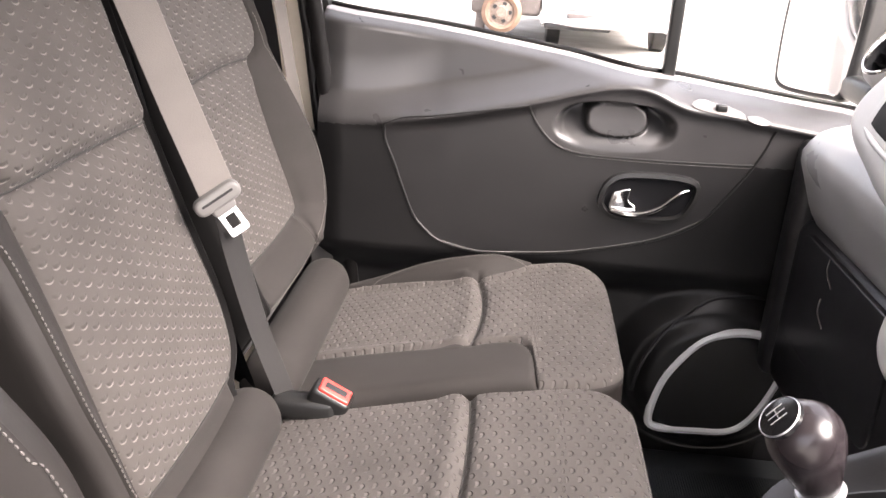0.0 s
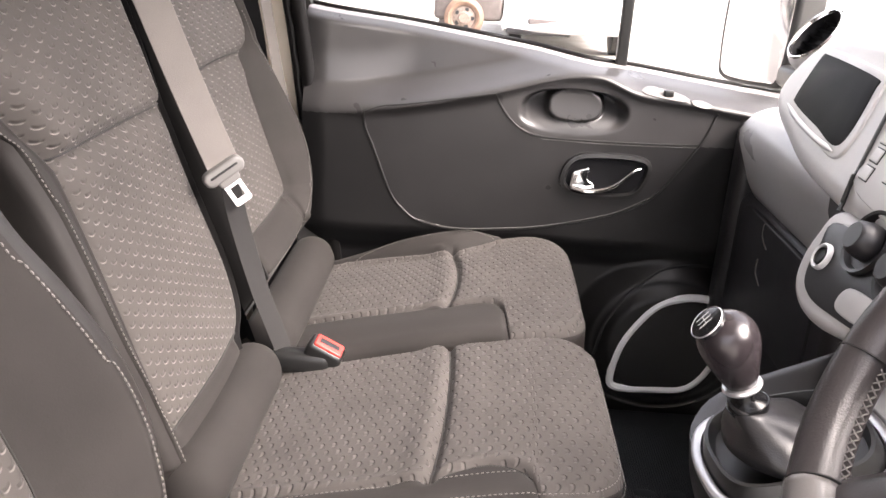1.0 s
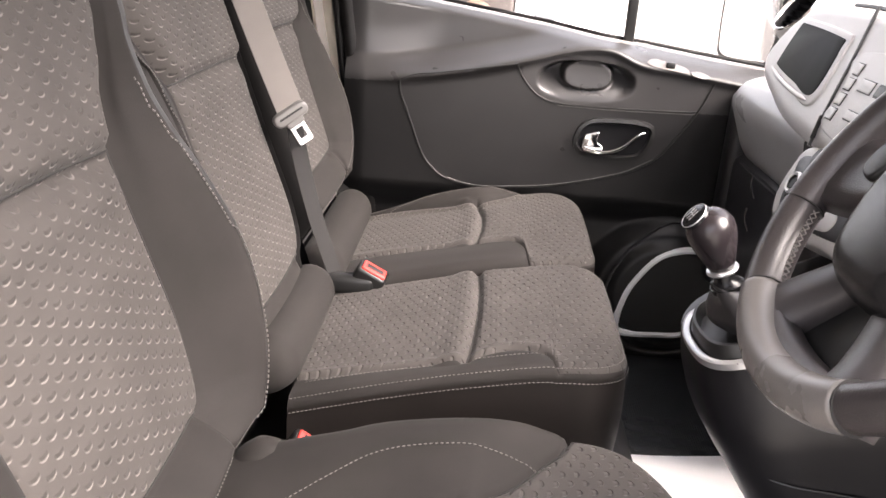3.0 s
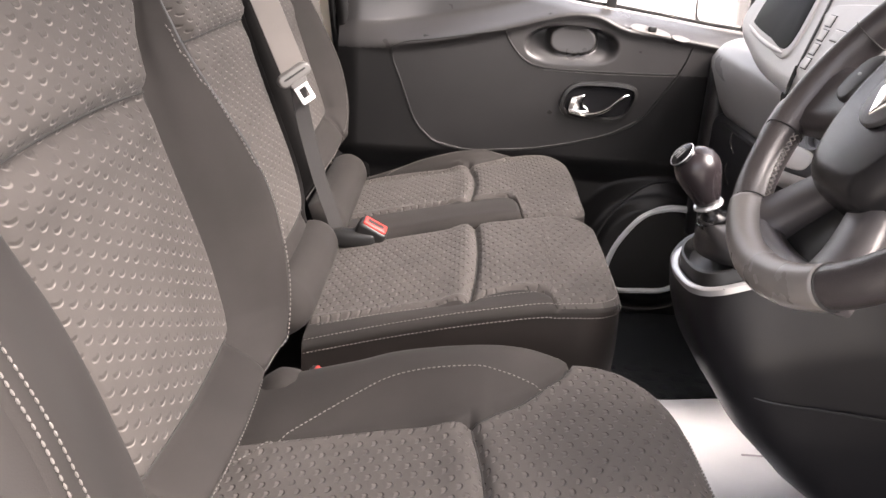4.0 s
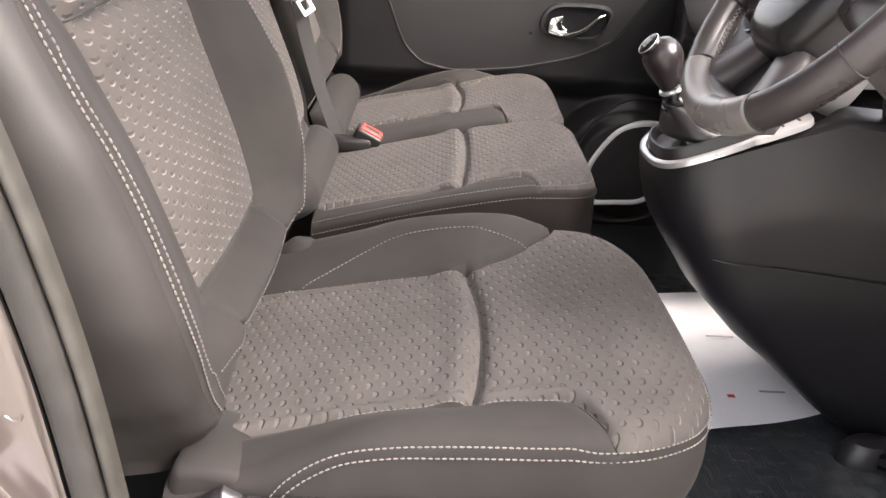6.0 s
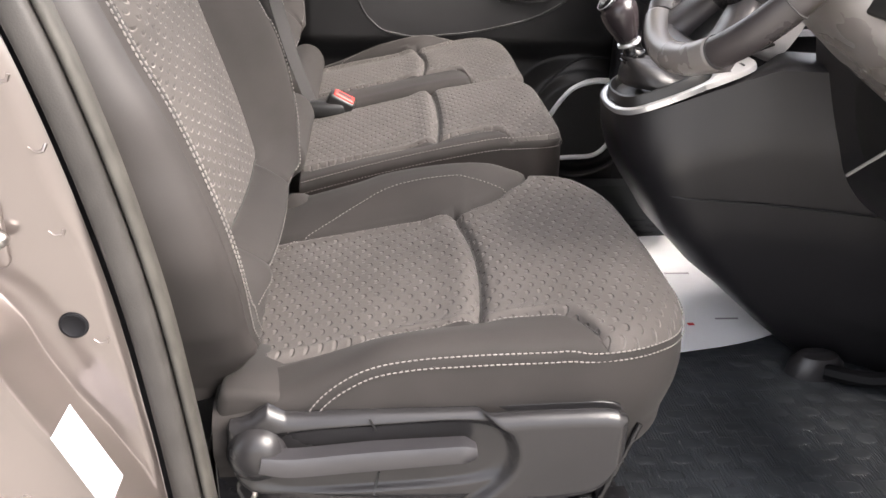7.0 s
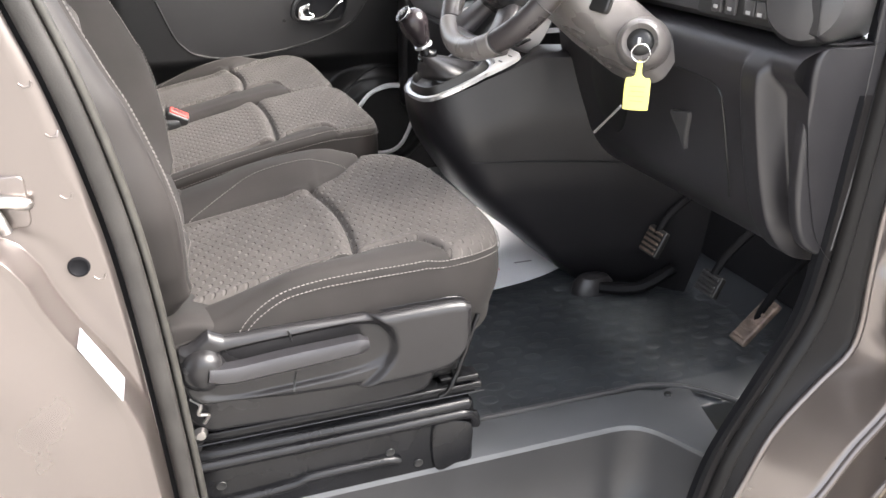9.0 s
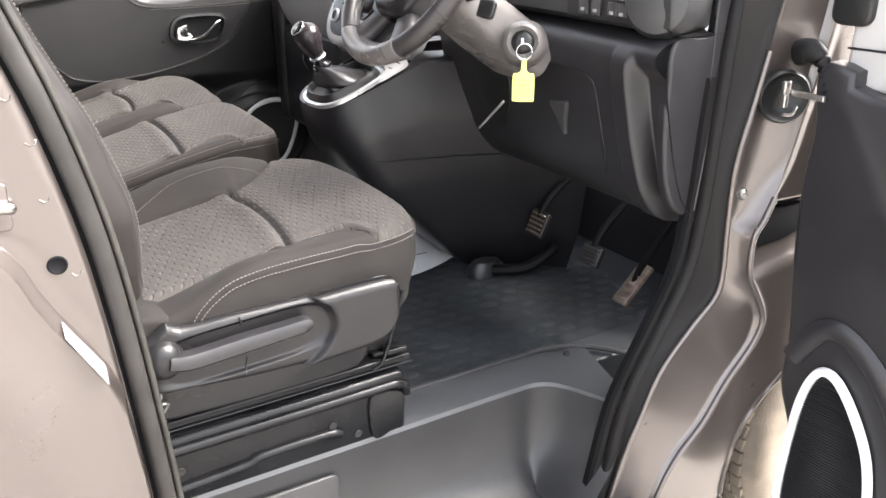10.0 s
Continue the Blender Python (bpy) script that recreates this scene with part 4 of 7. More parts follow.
# double passenger seat: middle place and outer place
middle = thing("middle_seat", "dark grey cloth middle passenger seat with dimpled panels", "car seat", (-0.05, 0.90, FLOOR), group="passenger seats")
bench_h = [(-0.33, 0.880), (-0.257, 0.897), (-0.10, 0.935), (0.0, 0.959), (0.12, 0.984), (0.20, 0.992), (0.28, 0.980)]
top_m, _, loop_m = cushion(
    middle, 0.682, 1.090, -0.255, 0.238, bench_h,
    [(-0.27, 0.746), (-0.16, 0.738), (-0.05, 0.731), (0.0, 0.731), (0.03, 0.742), (0.07, 0.752), (0.105, 0.738), (0.125, 0.714), (0.142, 0.66), (0.30, 0.64)],
    [(-0.27, 1.20), (0.30, 1.20)], 0.0, [(-0.27, 0.0), (-0.1, 0.006), (0.1, 0.004), (0.30, 0.0)], [(-0.27, 0.0), (0.30, 0.0)], 0.70, corner=0.075, round0=0.017, round1=0.020, skirt_cloth=SKIRTSHADE, round_f=0.024)
for inset_, dz in ((0.006, 0.0), (-0.003, 0.006)):
    sew(middle, edge_line(top_m, loop_m, inset_, 0.0, 0.56, drop=dz), r=0.0008)
sew(middle, [(x, 0.727, top_m(x, 0.727) + 0.001) for x in np.linspace(-0.24, 0.105, 90)], r=0.0007)
outer = thing("passenger_seat", "dark grey cloth outer passenger seat with dimpled panels", "car seat", (-0.05, 1.31, FLOOR), group="passenger seats")
top_p, _, _ = cushion(
    outer, 1.096, 1.585, -0.255, 0.240, bench_h,
    [(-0.27, 1.258), (-0.15, 1.255), (0.0, 1.243), (0.055, 1.244), (0.078, 1.238), (0.093, 1.220), (0.101, 1.185), (0.105, 1.12), (0.109, 1.05), (0.30, 1.0)],
    [(-0.27, 1.548), (-0.18, 1.545), (-0.07, 1.522), (0.0, 1.506), (0.05, 1.528), (0.10, 1.562), (0.13, 1.60), (0.30, 1.62)],
    0.0, [(-0.27, 0.010), (-0.1, 0.014), (0.05, 0.012), (0.13, 0.004), (0.30, 0.0)], [(-0.27, 0.010), (-0.15, 0.030), (-0.05, 0.034), (0.03, 0.030), (0.10, 0.014), (0.18, 0.0), (0.30, 0.0)], 0.70, corner=0.10, round0=0.020, skirt_cloth=SKIRTSHADE, round_f=0.026)
far_p = curve(np.array([(-0.245, 1.520), (-0.208, 1.548), (-0.133, 1.566), (-0.052, 1.566), (0.014, 1.562), (0.10, 1.553)]), 90)
sew(outer, [(x, y, top_p(x, y) + 0.001) for x, y in far_p], r=0.0007)
BT = [(0.88, -0.278), (0.97, -0.305), (1.325, -0.425), (1.80, -0.587)]
edge_m, _ = backrest(
    middle, BT, 1.322, 0.992, 0.958,
    [(0.88, 0.740), (1.02, 0.732), (1.2, 0.735), (1.31, 0.731), (1.33, 0.724), (1.37, 0.692), (1.43, 0.655), (1.50, 0.650), (1.80, 0.68)],
    [(0.88, 0.98), (0.985, 1.002), (1.005, 1.030), (1.03, 1.055), (1.09, 1.068), (1.20, 1.060), (1.32, 1.056), (1.37, 1.054), (1.43, 1.064), (1.50, 1.068), (1.80, 1.05)],
    [(0.88, 0.715), (1.06, 0.710), (1.13, 0.702), (1.25, 0.695), (1.30, 0.688), (1.36, 0.668), (1.43, 0.632), (1.80, 0.66)],
    [(0.88, 1.0), (0.985, 1.015), (1.005, 1.042), (1.03, 1.067), (1.09, 1.080), (1.20, 1.072), (1.32, 1.068), (1.43, 1.078), (1.80, 1.065)],
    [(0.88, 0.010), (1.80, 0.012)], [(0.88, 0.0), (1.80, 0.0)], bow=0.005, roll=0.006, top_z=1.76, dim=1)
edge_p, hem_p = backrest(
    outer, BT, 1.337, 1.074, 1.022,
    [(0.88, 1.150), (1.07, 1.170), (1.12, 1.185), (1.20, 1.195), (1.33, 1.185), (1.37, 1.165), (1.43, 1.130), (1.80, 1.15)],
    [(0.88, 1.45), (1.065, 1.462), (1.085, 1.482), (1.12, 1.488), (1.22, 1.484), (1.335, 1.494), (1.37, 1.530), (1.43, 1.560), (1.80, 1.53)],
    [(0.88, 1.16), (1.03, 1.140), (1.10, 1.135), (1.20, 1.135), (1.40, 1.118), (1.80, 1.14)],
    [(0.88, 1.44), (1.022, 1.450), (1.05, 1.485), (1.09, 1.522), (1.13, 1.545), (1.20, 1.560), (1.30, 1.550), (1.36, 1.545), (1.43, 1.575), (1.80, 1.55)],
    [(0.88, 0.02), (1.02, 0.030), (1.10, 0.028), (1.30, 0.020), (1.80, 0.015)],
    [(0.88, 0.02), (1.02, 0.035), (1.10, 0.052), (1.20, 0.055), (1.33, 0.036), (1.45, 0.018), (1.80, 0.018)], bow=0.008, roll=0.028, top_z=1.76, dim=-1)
sew(outer, [edge_p(z, 1, 0.009) for z in np.linspace(1.022, 1.42, 80)], r=0.0007)
sew(outer, hem_p()[10:], r=0.0006)
sew(middle, [edge_m(z, -1, 0.004) for z in np.linspace(0.97, 1.70, 110)], r=0.0008)
# black strip added for the shade in the gap between the backrests
gap_rows = [[(lerp_table(BT, z) - 0.006 - 0.05 * k, lerp_table([(0.9, 1.085), (1.3, 1.078), (1.43, 1.105), (1.8, 1.08)], z) + 0.035 * k, z) for k in (0, 0.5, 1.0, 1.6)] for z in np.linspace(0.93, 1.76, 30)]
build("gap_shade", *skin(gap_rows, closed=False, caps=False), DEEPBLACK, middle, "black gusset beside the belt")
# plain rolls behind the bench cushions
for st, ya, yb in ((middle, 0.690, 1.055), (outer, 1.085, 1.545)):
    path = np.array([(-0.292, y, 0.915) for y in np.linspace(ya, yb, 40)])
    prof = curve(np.array([(-0.045, 0.0), (-0.035, 0.045), (0.0, 0.062), (0.035, 0.045), (0.045, 0.0), (0.0, -0.03)]), 26, closed=True)
    dist = np.minimum(np.arange(40), np.arange(40)[::-1]) * (yb - ya) / 39
    sc = [0.30 + 0.70 * math.sqrt(max(1 - (1 - min(d / 0.045, 1)) ** 2, 0)) for d in dist]
    build("roll", *sweep(path, [tuple(q) for q in prof], scale=sc), CLOTH, st, "plain dark cloth roll", sharp=180)
    build("roll_eyelet", *lathe([(0.0, -0.002), (0.006, -0.002), (0.008, 0.001), (0.011, 0.001), (0.012, -0.002)], (-0.312, yb - 0.05, 0.966), (-0.2, -0.3, 0.93), 16), BLACK, st, "small dark eyelet")


# ---- passenger door ----
RIDGE = curve([(-0.36, 1.225), (-0.205, 1.232), (-0.06, 1.256), (0.07, 1.287), (0.16, 1.313), (0.22, 1.326), (0.28, 1.326), (0.354, 1.298), (0.44, 1.288), (0.52, 1.278), (0.66, 1.26)], 120)
SILL = [(-0.40, 1.428), (-0.328, 1.420), (-0.149, 1.397), (0.313, 1.337), (0.581, 1.303), (0.70, 1.29)]


def ridge_z(x):
    return float(np.interp(x, RIDGE[:, 0], RIDGE[:, 1]))


def oval(x, z, cx, cz, a, b, p=2.4):
    return (abs((x - cx) / a) ** p + abs((z - cz) / b) ** p) ** (1 / p)


def door_y(x, z):
    zr = ridge_z(x)
    out = smooth(-0.32, -0.10, x)
    y = 1.602
    d = z - zr
    y += (0.050 * out + 0.020) * smooth(-0.006, 0.055, d) + 0.018 * smooth(0.0, 0.12, d)
    # roll over the top edge
    y += 0.035 * smooth(-0.022, 0.004, z - lerp_table(SILL, x)) ** 2
    y -= 0.012 * math.exp(-((d / 0.012) ** 2)) * out
    # pocket of the pull handle
    k = oval(x, z, 0.229, 1.250, 0.116, 0.049)
    tab = 1 - smooth(0.82, 1.0, oval(x, z, 0.232, 1.264, 0.064, 0.036, 2.6))
    y += (1 - smooth(0.80, 1.0, k)) * (0.001 + 0.050 * smooth(1.205, 1.285, z)) * (1 - 0.85 * tab)
    # bowl of the release handle
    k = oval(x, z, 0.309, 1.120, 0.082, 0.038, 3)
    y += 0.035 * (1 - smooth(0.6, 1.0, k))
    # lower part runs back, then the dome of the loudspeaker comes forward
    y += 0.040 * (1 - smooth(0.90, 0.985, z))
    k = math.hypot((x - 0.49) / 1.12, z - 0.745)
    y -= 0.050 * (1 - smooth(0.150, 0.195, k)) + 0.022 * (1 - smooth(0.115, 0.150, k))
    y += 0.018 * (1 - smooth(-0.36, -0.28, x))
    return y


door = thing("door_1", "closed passenger door with grey plastic trim and an armrest", "door", (0.15, 1.64, 0.5), kind="structure")
PANEL = [(-0.205, 1.222), (-0.202, 1.19), (-0.185, 1.150), (-0.145, 1.050), (-0.115, 1.012), (-0.081, 0.989), (-0.006, 0.975), (0.09, 0.981), (0.19, 0.994), (0.33, 1.030), (0.412, 1.072), (0.463, 1.138), (0.506, 1.210), (0.525, 1.265)]
JOINT = curve([(-0.36, 1.215), (-0.205, 1.222), (-0.17, 1.236), (-0.10, 1.247), (0.066, 1.279), (0.085, 1.245), (0.122, 1.208), (0.177, 1.192), (0.30, 1.190), (0.42, 1.192), (0.50, 1.196), (0.70, 1.20)], 160)


def at_door(a, b):
    z = 0.46 + (lerp_table(SILL, a) - 0.46) * b
    return (a, door_y(a, z), z)


v, f, _ = sheet(at_door, np.linspace(-0.335, 0.68, 330), np.linspace(0, 1, 330))


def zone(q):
    """0: lower carrier darkened for shade, 1: panel inside the seam, 2: upper moulding paled for light."""
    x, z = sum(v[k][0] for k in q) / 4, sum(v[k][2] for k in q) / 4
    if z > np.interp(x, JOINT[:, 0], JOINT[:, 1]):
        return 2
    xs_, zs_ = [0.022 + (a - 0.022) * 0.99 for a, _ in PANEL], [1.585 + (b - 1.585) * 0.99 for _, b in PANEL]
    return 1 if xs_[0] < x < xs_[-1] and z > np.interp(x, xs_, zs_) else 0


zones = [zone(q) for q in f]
for nm, want, mat, lb in (("door_carrier", 0, DOORLOW_SHADED, "lower door plastic, coloured darker for shade"), ("door_trim", 1, DOORTRIM, "dark grey door panel"), ("armrest_moulding", 2, DOORUPPER_LIT, "upper moulding with the armrest, coloured paler for the light on it")):
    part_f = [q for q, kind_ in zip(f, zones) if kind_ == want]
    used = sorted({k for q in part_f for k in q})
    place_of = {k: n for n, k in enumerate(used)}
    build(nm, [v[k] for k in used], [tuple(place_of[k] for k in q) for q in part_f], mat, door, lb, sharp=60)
top_rows = []
for x in np.linspace(-0.335, 0.70, 50):
    z = lerp_table(SILL, x)
    y = door_y(x, z)
    top_rows.append([(x, y, z), (x, y + 0.010, z + 0.004), (x, y + 0.05, z + 0.004), (x, y + 0.055, z - 0.012), (x, y + 0.12, z - 0.02), (x, y + 0.12, 0.46)])
build("window_sill", *skin(top_rows, closed=False, caps=False), SILLTRIM, door)


build("window_seal", *tube([(x, door_y(x, lerp_table(SILL, x)) + 0.050, lerp_table(SILL, x) + 0.007) for x in np.linspace(-0.335, 0.70, 40)], 0.005, 8), RUBBER, door, "black window seal")


def on_door(x, z, lift=0.001):
    return (x, door_y(x, z) - lift, z)


def door_line(pts, n, r, material, lift=0.0, name="seam_or_glint", closed=False, label=""):
    q = curve([(0.022 + (a - 0.022) * 0.99, 1.585 + (b - 1.585) * 0.99) for a, b in pts], n, closed)
    return build(name, *tube([on_door(a, b, lift) for a, b in q], r, 6, closed, up=(0, 1, 0)), material, door, label)


door_line(PANEL, 160, 0.0026, BLACK, 0.0)
# pale hairline standing in for the lit edge of the panel seam
door_line([(a, b + 0.003) for a, b in PANEL[5:11]], 80, 0.0006, LIGHTGREY, 0.0004)
door_line([(-0.205, 1.222), (-0.17, 1.236), (-0.10, 1.247), (0.066, 1.278)], 60, 0.0022, BLACK)
door_line([(0.066, 1.280), (0.085, 1.245), (0.122, 1.208), (0.177, 1.192), (0.30, 1.190), (0.42, 1.192), (0.50, 1.195)], 90, 0.0024, BLACK)
# pale hairline painted as a faint highlight under the armrest seam
door_line([(0.17, 1.1875), (0.30, 1.1855), (0.42, 1.1875), (0.495, 1.190)], 60, 0.0006, LIGHTGREY, 0.0006)
# release handle
bez = [tuple(q) for q in curve([(0.228, 1.095), (0.226, 1.112), (0.236, 1.140), (0.262, 1.157), (0.312, 1.161), (0.365, 1.160), (0.397, 1.152), (0.402, 1.132), (0.388, 1.095), (0.366, 1.078), (0.310, 1.073), (0.250, 1.078)], 60, True)]
bez = [(a - 0.006, b + 0.005) for a, b in bez]
handle = build("handle_bezel", *sweep([(a, 1.596, b) for a, b in bez], [(-0.006, -0.006), (-0.005, 0.005), (0.003, 0.007), (0.007, 0.0), (0.006, -0.008)], True, up=(0, -1, 0)), BLACK, door, "gloss black handle surround")
bowl = []
for k in (1.0, 0.9, 0.72, 0.45, 0.1):
    bowl.append([(0.313 + (a - 0.313) * k, 1.598 + 0.028 * (1 - k**2.5), 1.116 + (b - 1.116) * k) for a, b in bez])
build("handle_bowl", *skin(bowl), DEEPBLACK, handle)
lev = curve([(0.240, 1.590, 1.096), (0.270, 1.586, 1.092), (0.300, 1.585, 1.095), (0.330, 1.586, 1.108), (0.353, 1.588, 1.128), (0.367, 1.590, 1.140), (0.379, 1.592, 1.144)], 40)
build("release_lever", *sweep(lev, circle(0.0058, 10, 1.4), up=(0, -1, 0), scale=np.interp(np.linspace(0, 1, 40), [0, 0.15, 0.5, 0.9, 1], [1.0, 1.2, 1.0, 0.95, 0.5])), CHROME, handle, "chrome release lever")
build("lever_pad", *slab([tuple(q) for q in curve([(0.238, 1.094), (0.239, 1.126), (0.251, 1.134), (0.273, 1.138), (0.271, 1.116), (0.287, 1.102), (0.265, 1.094)], 40, True)], lambda a, b, d: (a, 1.590 + d, b), 0.006, 0.003), CHROME, handle, "chrome thumb plate")
# switches on the armrest
for pts in ([(0.362, 1.304), (0.385, 1.311), (0.452, 1.297), (0.448, 1.288), (0.380, 1.297)], [(0.462, 1.290), (0.485, 1.291), (0.505, 1.283), (0.490, 1.277), (0.468, 1.282)]):
    q = curve(pts, 30, True)
    build("switch_plate", *slab([tuple(p) for p in q], lambda a, b, d: (a, door_y(a, b) - 0.005 + d, b), 0.008, 0.002), MIDGREY, door)
build("window_switch", *box((0.405, 1.592, 1.296), (0.425, 1.606, 1.309), 0.003), BLACK, door)
# loudspeaker
RING = [(0.372, 0.655), (0.378, 0.715), (0.400, 0.775), (0.450, 0.842), (0.505, 0.866), (0.556, 0.868), (0.602, 0.855), (0.618, 0.825), (0.612, 0.774), (0.592, 0.715), (0.565, 0.668), (0.530, 0.645), (0.470, 0.640), (0.415, 0.637), (0.385, 0.640)]
ring = curve(RING, 120, True)
wide = [1.0 + 0.35 * (1 - smooth(0.38, 0.60, a)) for a, b in ring]
rg = [(a, 1.572, b) for a, b in ring]
speaker = build("speaker_ring", *sweep(rg, [(-0.0085, -0.004), (-0.007, 0.003), (0.0, 0.006), (0.007, 0.003), (0.0085, -0.004), (0.0, -0.012)], True, up=(0, -1, 0)), SILVER, door, "satin silver loudspeaker surround")
mid = np.array(ring).mean(0)
build("speaker_grille", *skin([[(mid[0] + (a - mid[0]) * k, 1.578 + 0.010 * k, mid[1] + (b - mid[1]) * k) for a, b in ring] for k in (1.0, 0.8, 0.5, 0.2, 0.02)]), MESH, speaker)
door_line([(0.335, 0.700), (0.350, 0.78), (0.395, 0.855), (0.46, 0.905), (0.53, 0.918), (0.60, 0.910), (0.66, 0.88)], 60, 0.004, DARKTRIM, -0.001)
# glass, divider bar and outer frame
build("divider_bar", *box((0.318, 1.700, 1.30), (0.342, 1.725, 1.95), 0.005), BLACK, door)
for xa, xb in ((-0.34, 0.318), (0.342, 0.86)):
    gl = build("pane", *skin([[(xa, 1.712, 1.29), (xb, 1.712, 1.29), (xb, 1.712, 1.93), (xa, 1.712, 1.93)], [(xa, 1.716, 1.29), (xb, 1.716, 1.29), (xb, 1.716, 1.93), (xa, 1.716, 1.93)]]), GLASS, door, smooth=False)
    gl.visible_shadow = False
build("window_frame", *sweep(curve([(-0.345, 1.715, 1.38), (-0.375, 1.71, 1.55), (-0.40, 1.70, 1.75), (-0.40, 1.68, 1.93)], 30), [(-0.02, -0.015), (-0.02, 0.015), (0.02, 0.015), (0.02, -0.015)], up=(0, -1, 0)), BLACK, door)
# seals and pillar behind the passenger door
pseal = thing("door_seal", "dark rubber seal beside the closed passenger door", "door seal", (-0.26, 1.64, 0.6), kind="structure")
pl = curve([(-0.395, 1.655, 1.70), (-0.352, 1.65, 1.45), (-0.337, 1.65, 1.36), (-0.318, 1.645, 1.22), (-0.292, 1.645, 1.05), (-0.268, 1.645, 0.90), (-0.255, 1.645, 0.70), (-0.25, 1.645, 0.5)], 80)
build("bulb", *sweep(pl, [(1.3 * a, 1.3 * b) for a, b in seal_profile], up=(0, 1, 0)), RUBBER, pseal)
build("flange", *sweep(pl + np.array([-0.026, 0.01, 0]), circle(0.010, 8), up=(0, 1, 0)), RUBBER, pseal)
ppil = thing("pillar_passenger", "pale cream painted pillar behind the passenger door", "pillar", (-0.42, 1.70, 0.5), kind="structure")
build("pillar_trim", *sweep(pl + np.array([-0.062, 0.045, 0]), [(-0.028, -0.02), (-0.028, 0.01), (0.0, 0.016), (0.028, 0.01), (0.028, -0.02)], up=(0, 1, 0)), CREAM, ppil)
build("pillar_cover", *sweep(pl + np.array([-0.15, 0.05, 0]), [(-0.06, -0.02), (-0.06, 0.01), (0.0, 0.016), (0.06, 0.01), (0.06, -0.02)], up=(0, 1, 0)), DARKTRIM, ppil)

# passenger seat belt hanging on the pillar
pbelt = thing("seat_belt", "pale webbing belt hanging beside the outer passenger seat", "seat belt", (-0.39, 1.66, 0.7))


def ribbon(path, width, thick, side):
    """A flat strap along a path; side: rows of directions across it."""
    path = np.array(path, float)
    side = np.array(side, float)
    side /= np.linalg.norm(side, axis=1)[:, None]
    d = np.gradient(path, axis=0)
    n = np.cross(side, d)
    n /= np.linalg.norm(n, axis=1)[:, None]
    rings = []
    for p, s, q in zip(path, side, n):
        h, t = width / 2, thick / 2
        rings.append([p + s * h * 0.97 + q * t, p + s * h, p + s * h * 0.97 - q * t, p - s * h * 0.97 - q * t, p - s * h, p - s * h * 0.97 + q * t])
    return skin(rings)


pb = curve([(-0.47, 1.655, 1.75), (-0.42, 1.65, 1.45), (-0.385, 1.648, 1.25), (-0.350, 1.645, 1.12)], 40)
build("webbing", *ribbon(pb, 0.022, 0.002, [(1, 0.5, 0.2)] * 40), BELT, pbelt)
build("guide", *slab([(-0.352 + a, 1.165 + b) for a, b in rounded_rect(0.026, 0.05, 0.01)], lambda a, b, d: (a, 1.628 + d, b), 0.02, 0.005), BLACK, pbelt)
build("tongue", *tube(curve([(-0.357, 1.622, 1.150), (-0.352, 1.620, 1.125), (-0.346, 1.620, 1.10), (-0.344, 1.622, 1.075)], 20), 0.004), CHROME, pbelt, "bright metal tongue")
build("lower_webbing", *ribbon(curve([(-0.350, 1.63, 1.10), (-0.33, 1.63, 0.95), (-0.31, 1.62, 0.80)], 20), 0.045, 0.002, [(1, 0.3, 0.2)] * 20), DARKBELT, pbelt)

# centre seat belt with its tongue, lying on the seat backs
cbelt = thing("seat_belt", "grey webbing belt with a steel tongue between the passenger seats", "seat belt", (-0.27, 1.06, 0.95))
cb = curve([(-0.565, 1.070, 1.83), (-0.470, 1.066, 1.57), (-0.433, 1.062, 1.478), (-0.385, 1.056, 1.36), (-0.336, 1.050, 1.248)], 50)
build("webbing", *ribbon(cb, 0.048, 0.0018, [(0.84, 0.42, 0.35)] * 50), BELT, cbelt, "pale grey belt webbing")
cl = curve([(-0.332, 1.058, 1.235), (-0.320, 1.068, 1.155), (-0.292, 1.072, 1.045), (-0.262, 1.076, 0.955), (-0.250, 1.078, 0.915)], 40)
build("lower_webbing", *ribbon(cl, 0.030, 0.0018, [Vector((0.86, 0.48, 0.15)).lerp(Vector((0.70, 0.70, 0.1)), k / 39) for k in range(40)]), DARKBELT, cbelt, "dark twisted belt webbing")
ta = Vector((0.86, 0.48, 0.15)).normalized()
td = Vector((0.10, 0.02, -1.0))
td = (td - ta * td.dot(ta)).normalized()
ta, td = (ta * 0.92 - td * 0.39).normalized(), (td * 0.92 + ta * 0.39).normalized()
tz = ta.cross(td)
if tz.y > 0:
    tz = -tz
tq = Matrix.Translation((-0.334, 1.044, 1.240)) @ Matrix((ta, td, tz)).transposed().to_4x4()
tong = build("tongue", *moved(joined(slab(rounded_rect(0.066, 0.024, 0.011), lambda a, b, d: (a, b, 0.009 - d), 0.014, 0.005), slab(rounded_rect(0.034, 0.016, 0.006), lambda a, b, d: (a, b + 0.014, 0.006 - d), 0.010, 0.003)), tq), LIGHTGREY, cbelt, "grey plastic belt tongue cover")
build("cover_slit", *moved(slab(rounded_rect(0.046, 0.0035, 0.0015), lambda a, b, d: (a, b - 0.002, 0.0096 - d), 0.003, 0.0006), tq), BLACK, tong)
for sx, w_, h_ in ((-0.0105, 0.007, 0.040), (0.0105, 0.007, 0.040)):
    build("tongue_plate", *moved(slab(rounded_rect(w_, h_, 0.003), lambda a, b, d: (a + sx, b + 0.034, 0.003 - d), 0.003, 0.001), tq), SILVER, tong, "bright steel plate")
build("tongue_plate", *moved(slab(rounded_rect(0.028, 0.010, 0.004), lambda a, b, d: (a, b + 0.052, 0.0032 - d), 0.003, 0.001), tq), SILVER, tong, "bright steel plate")
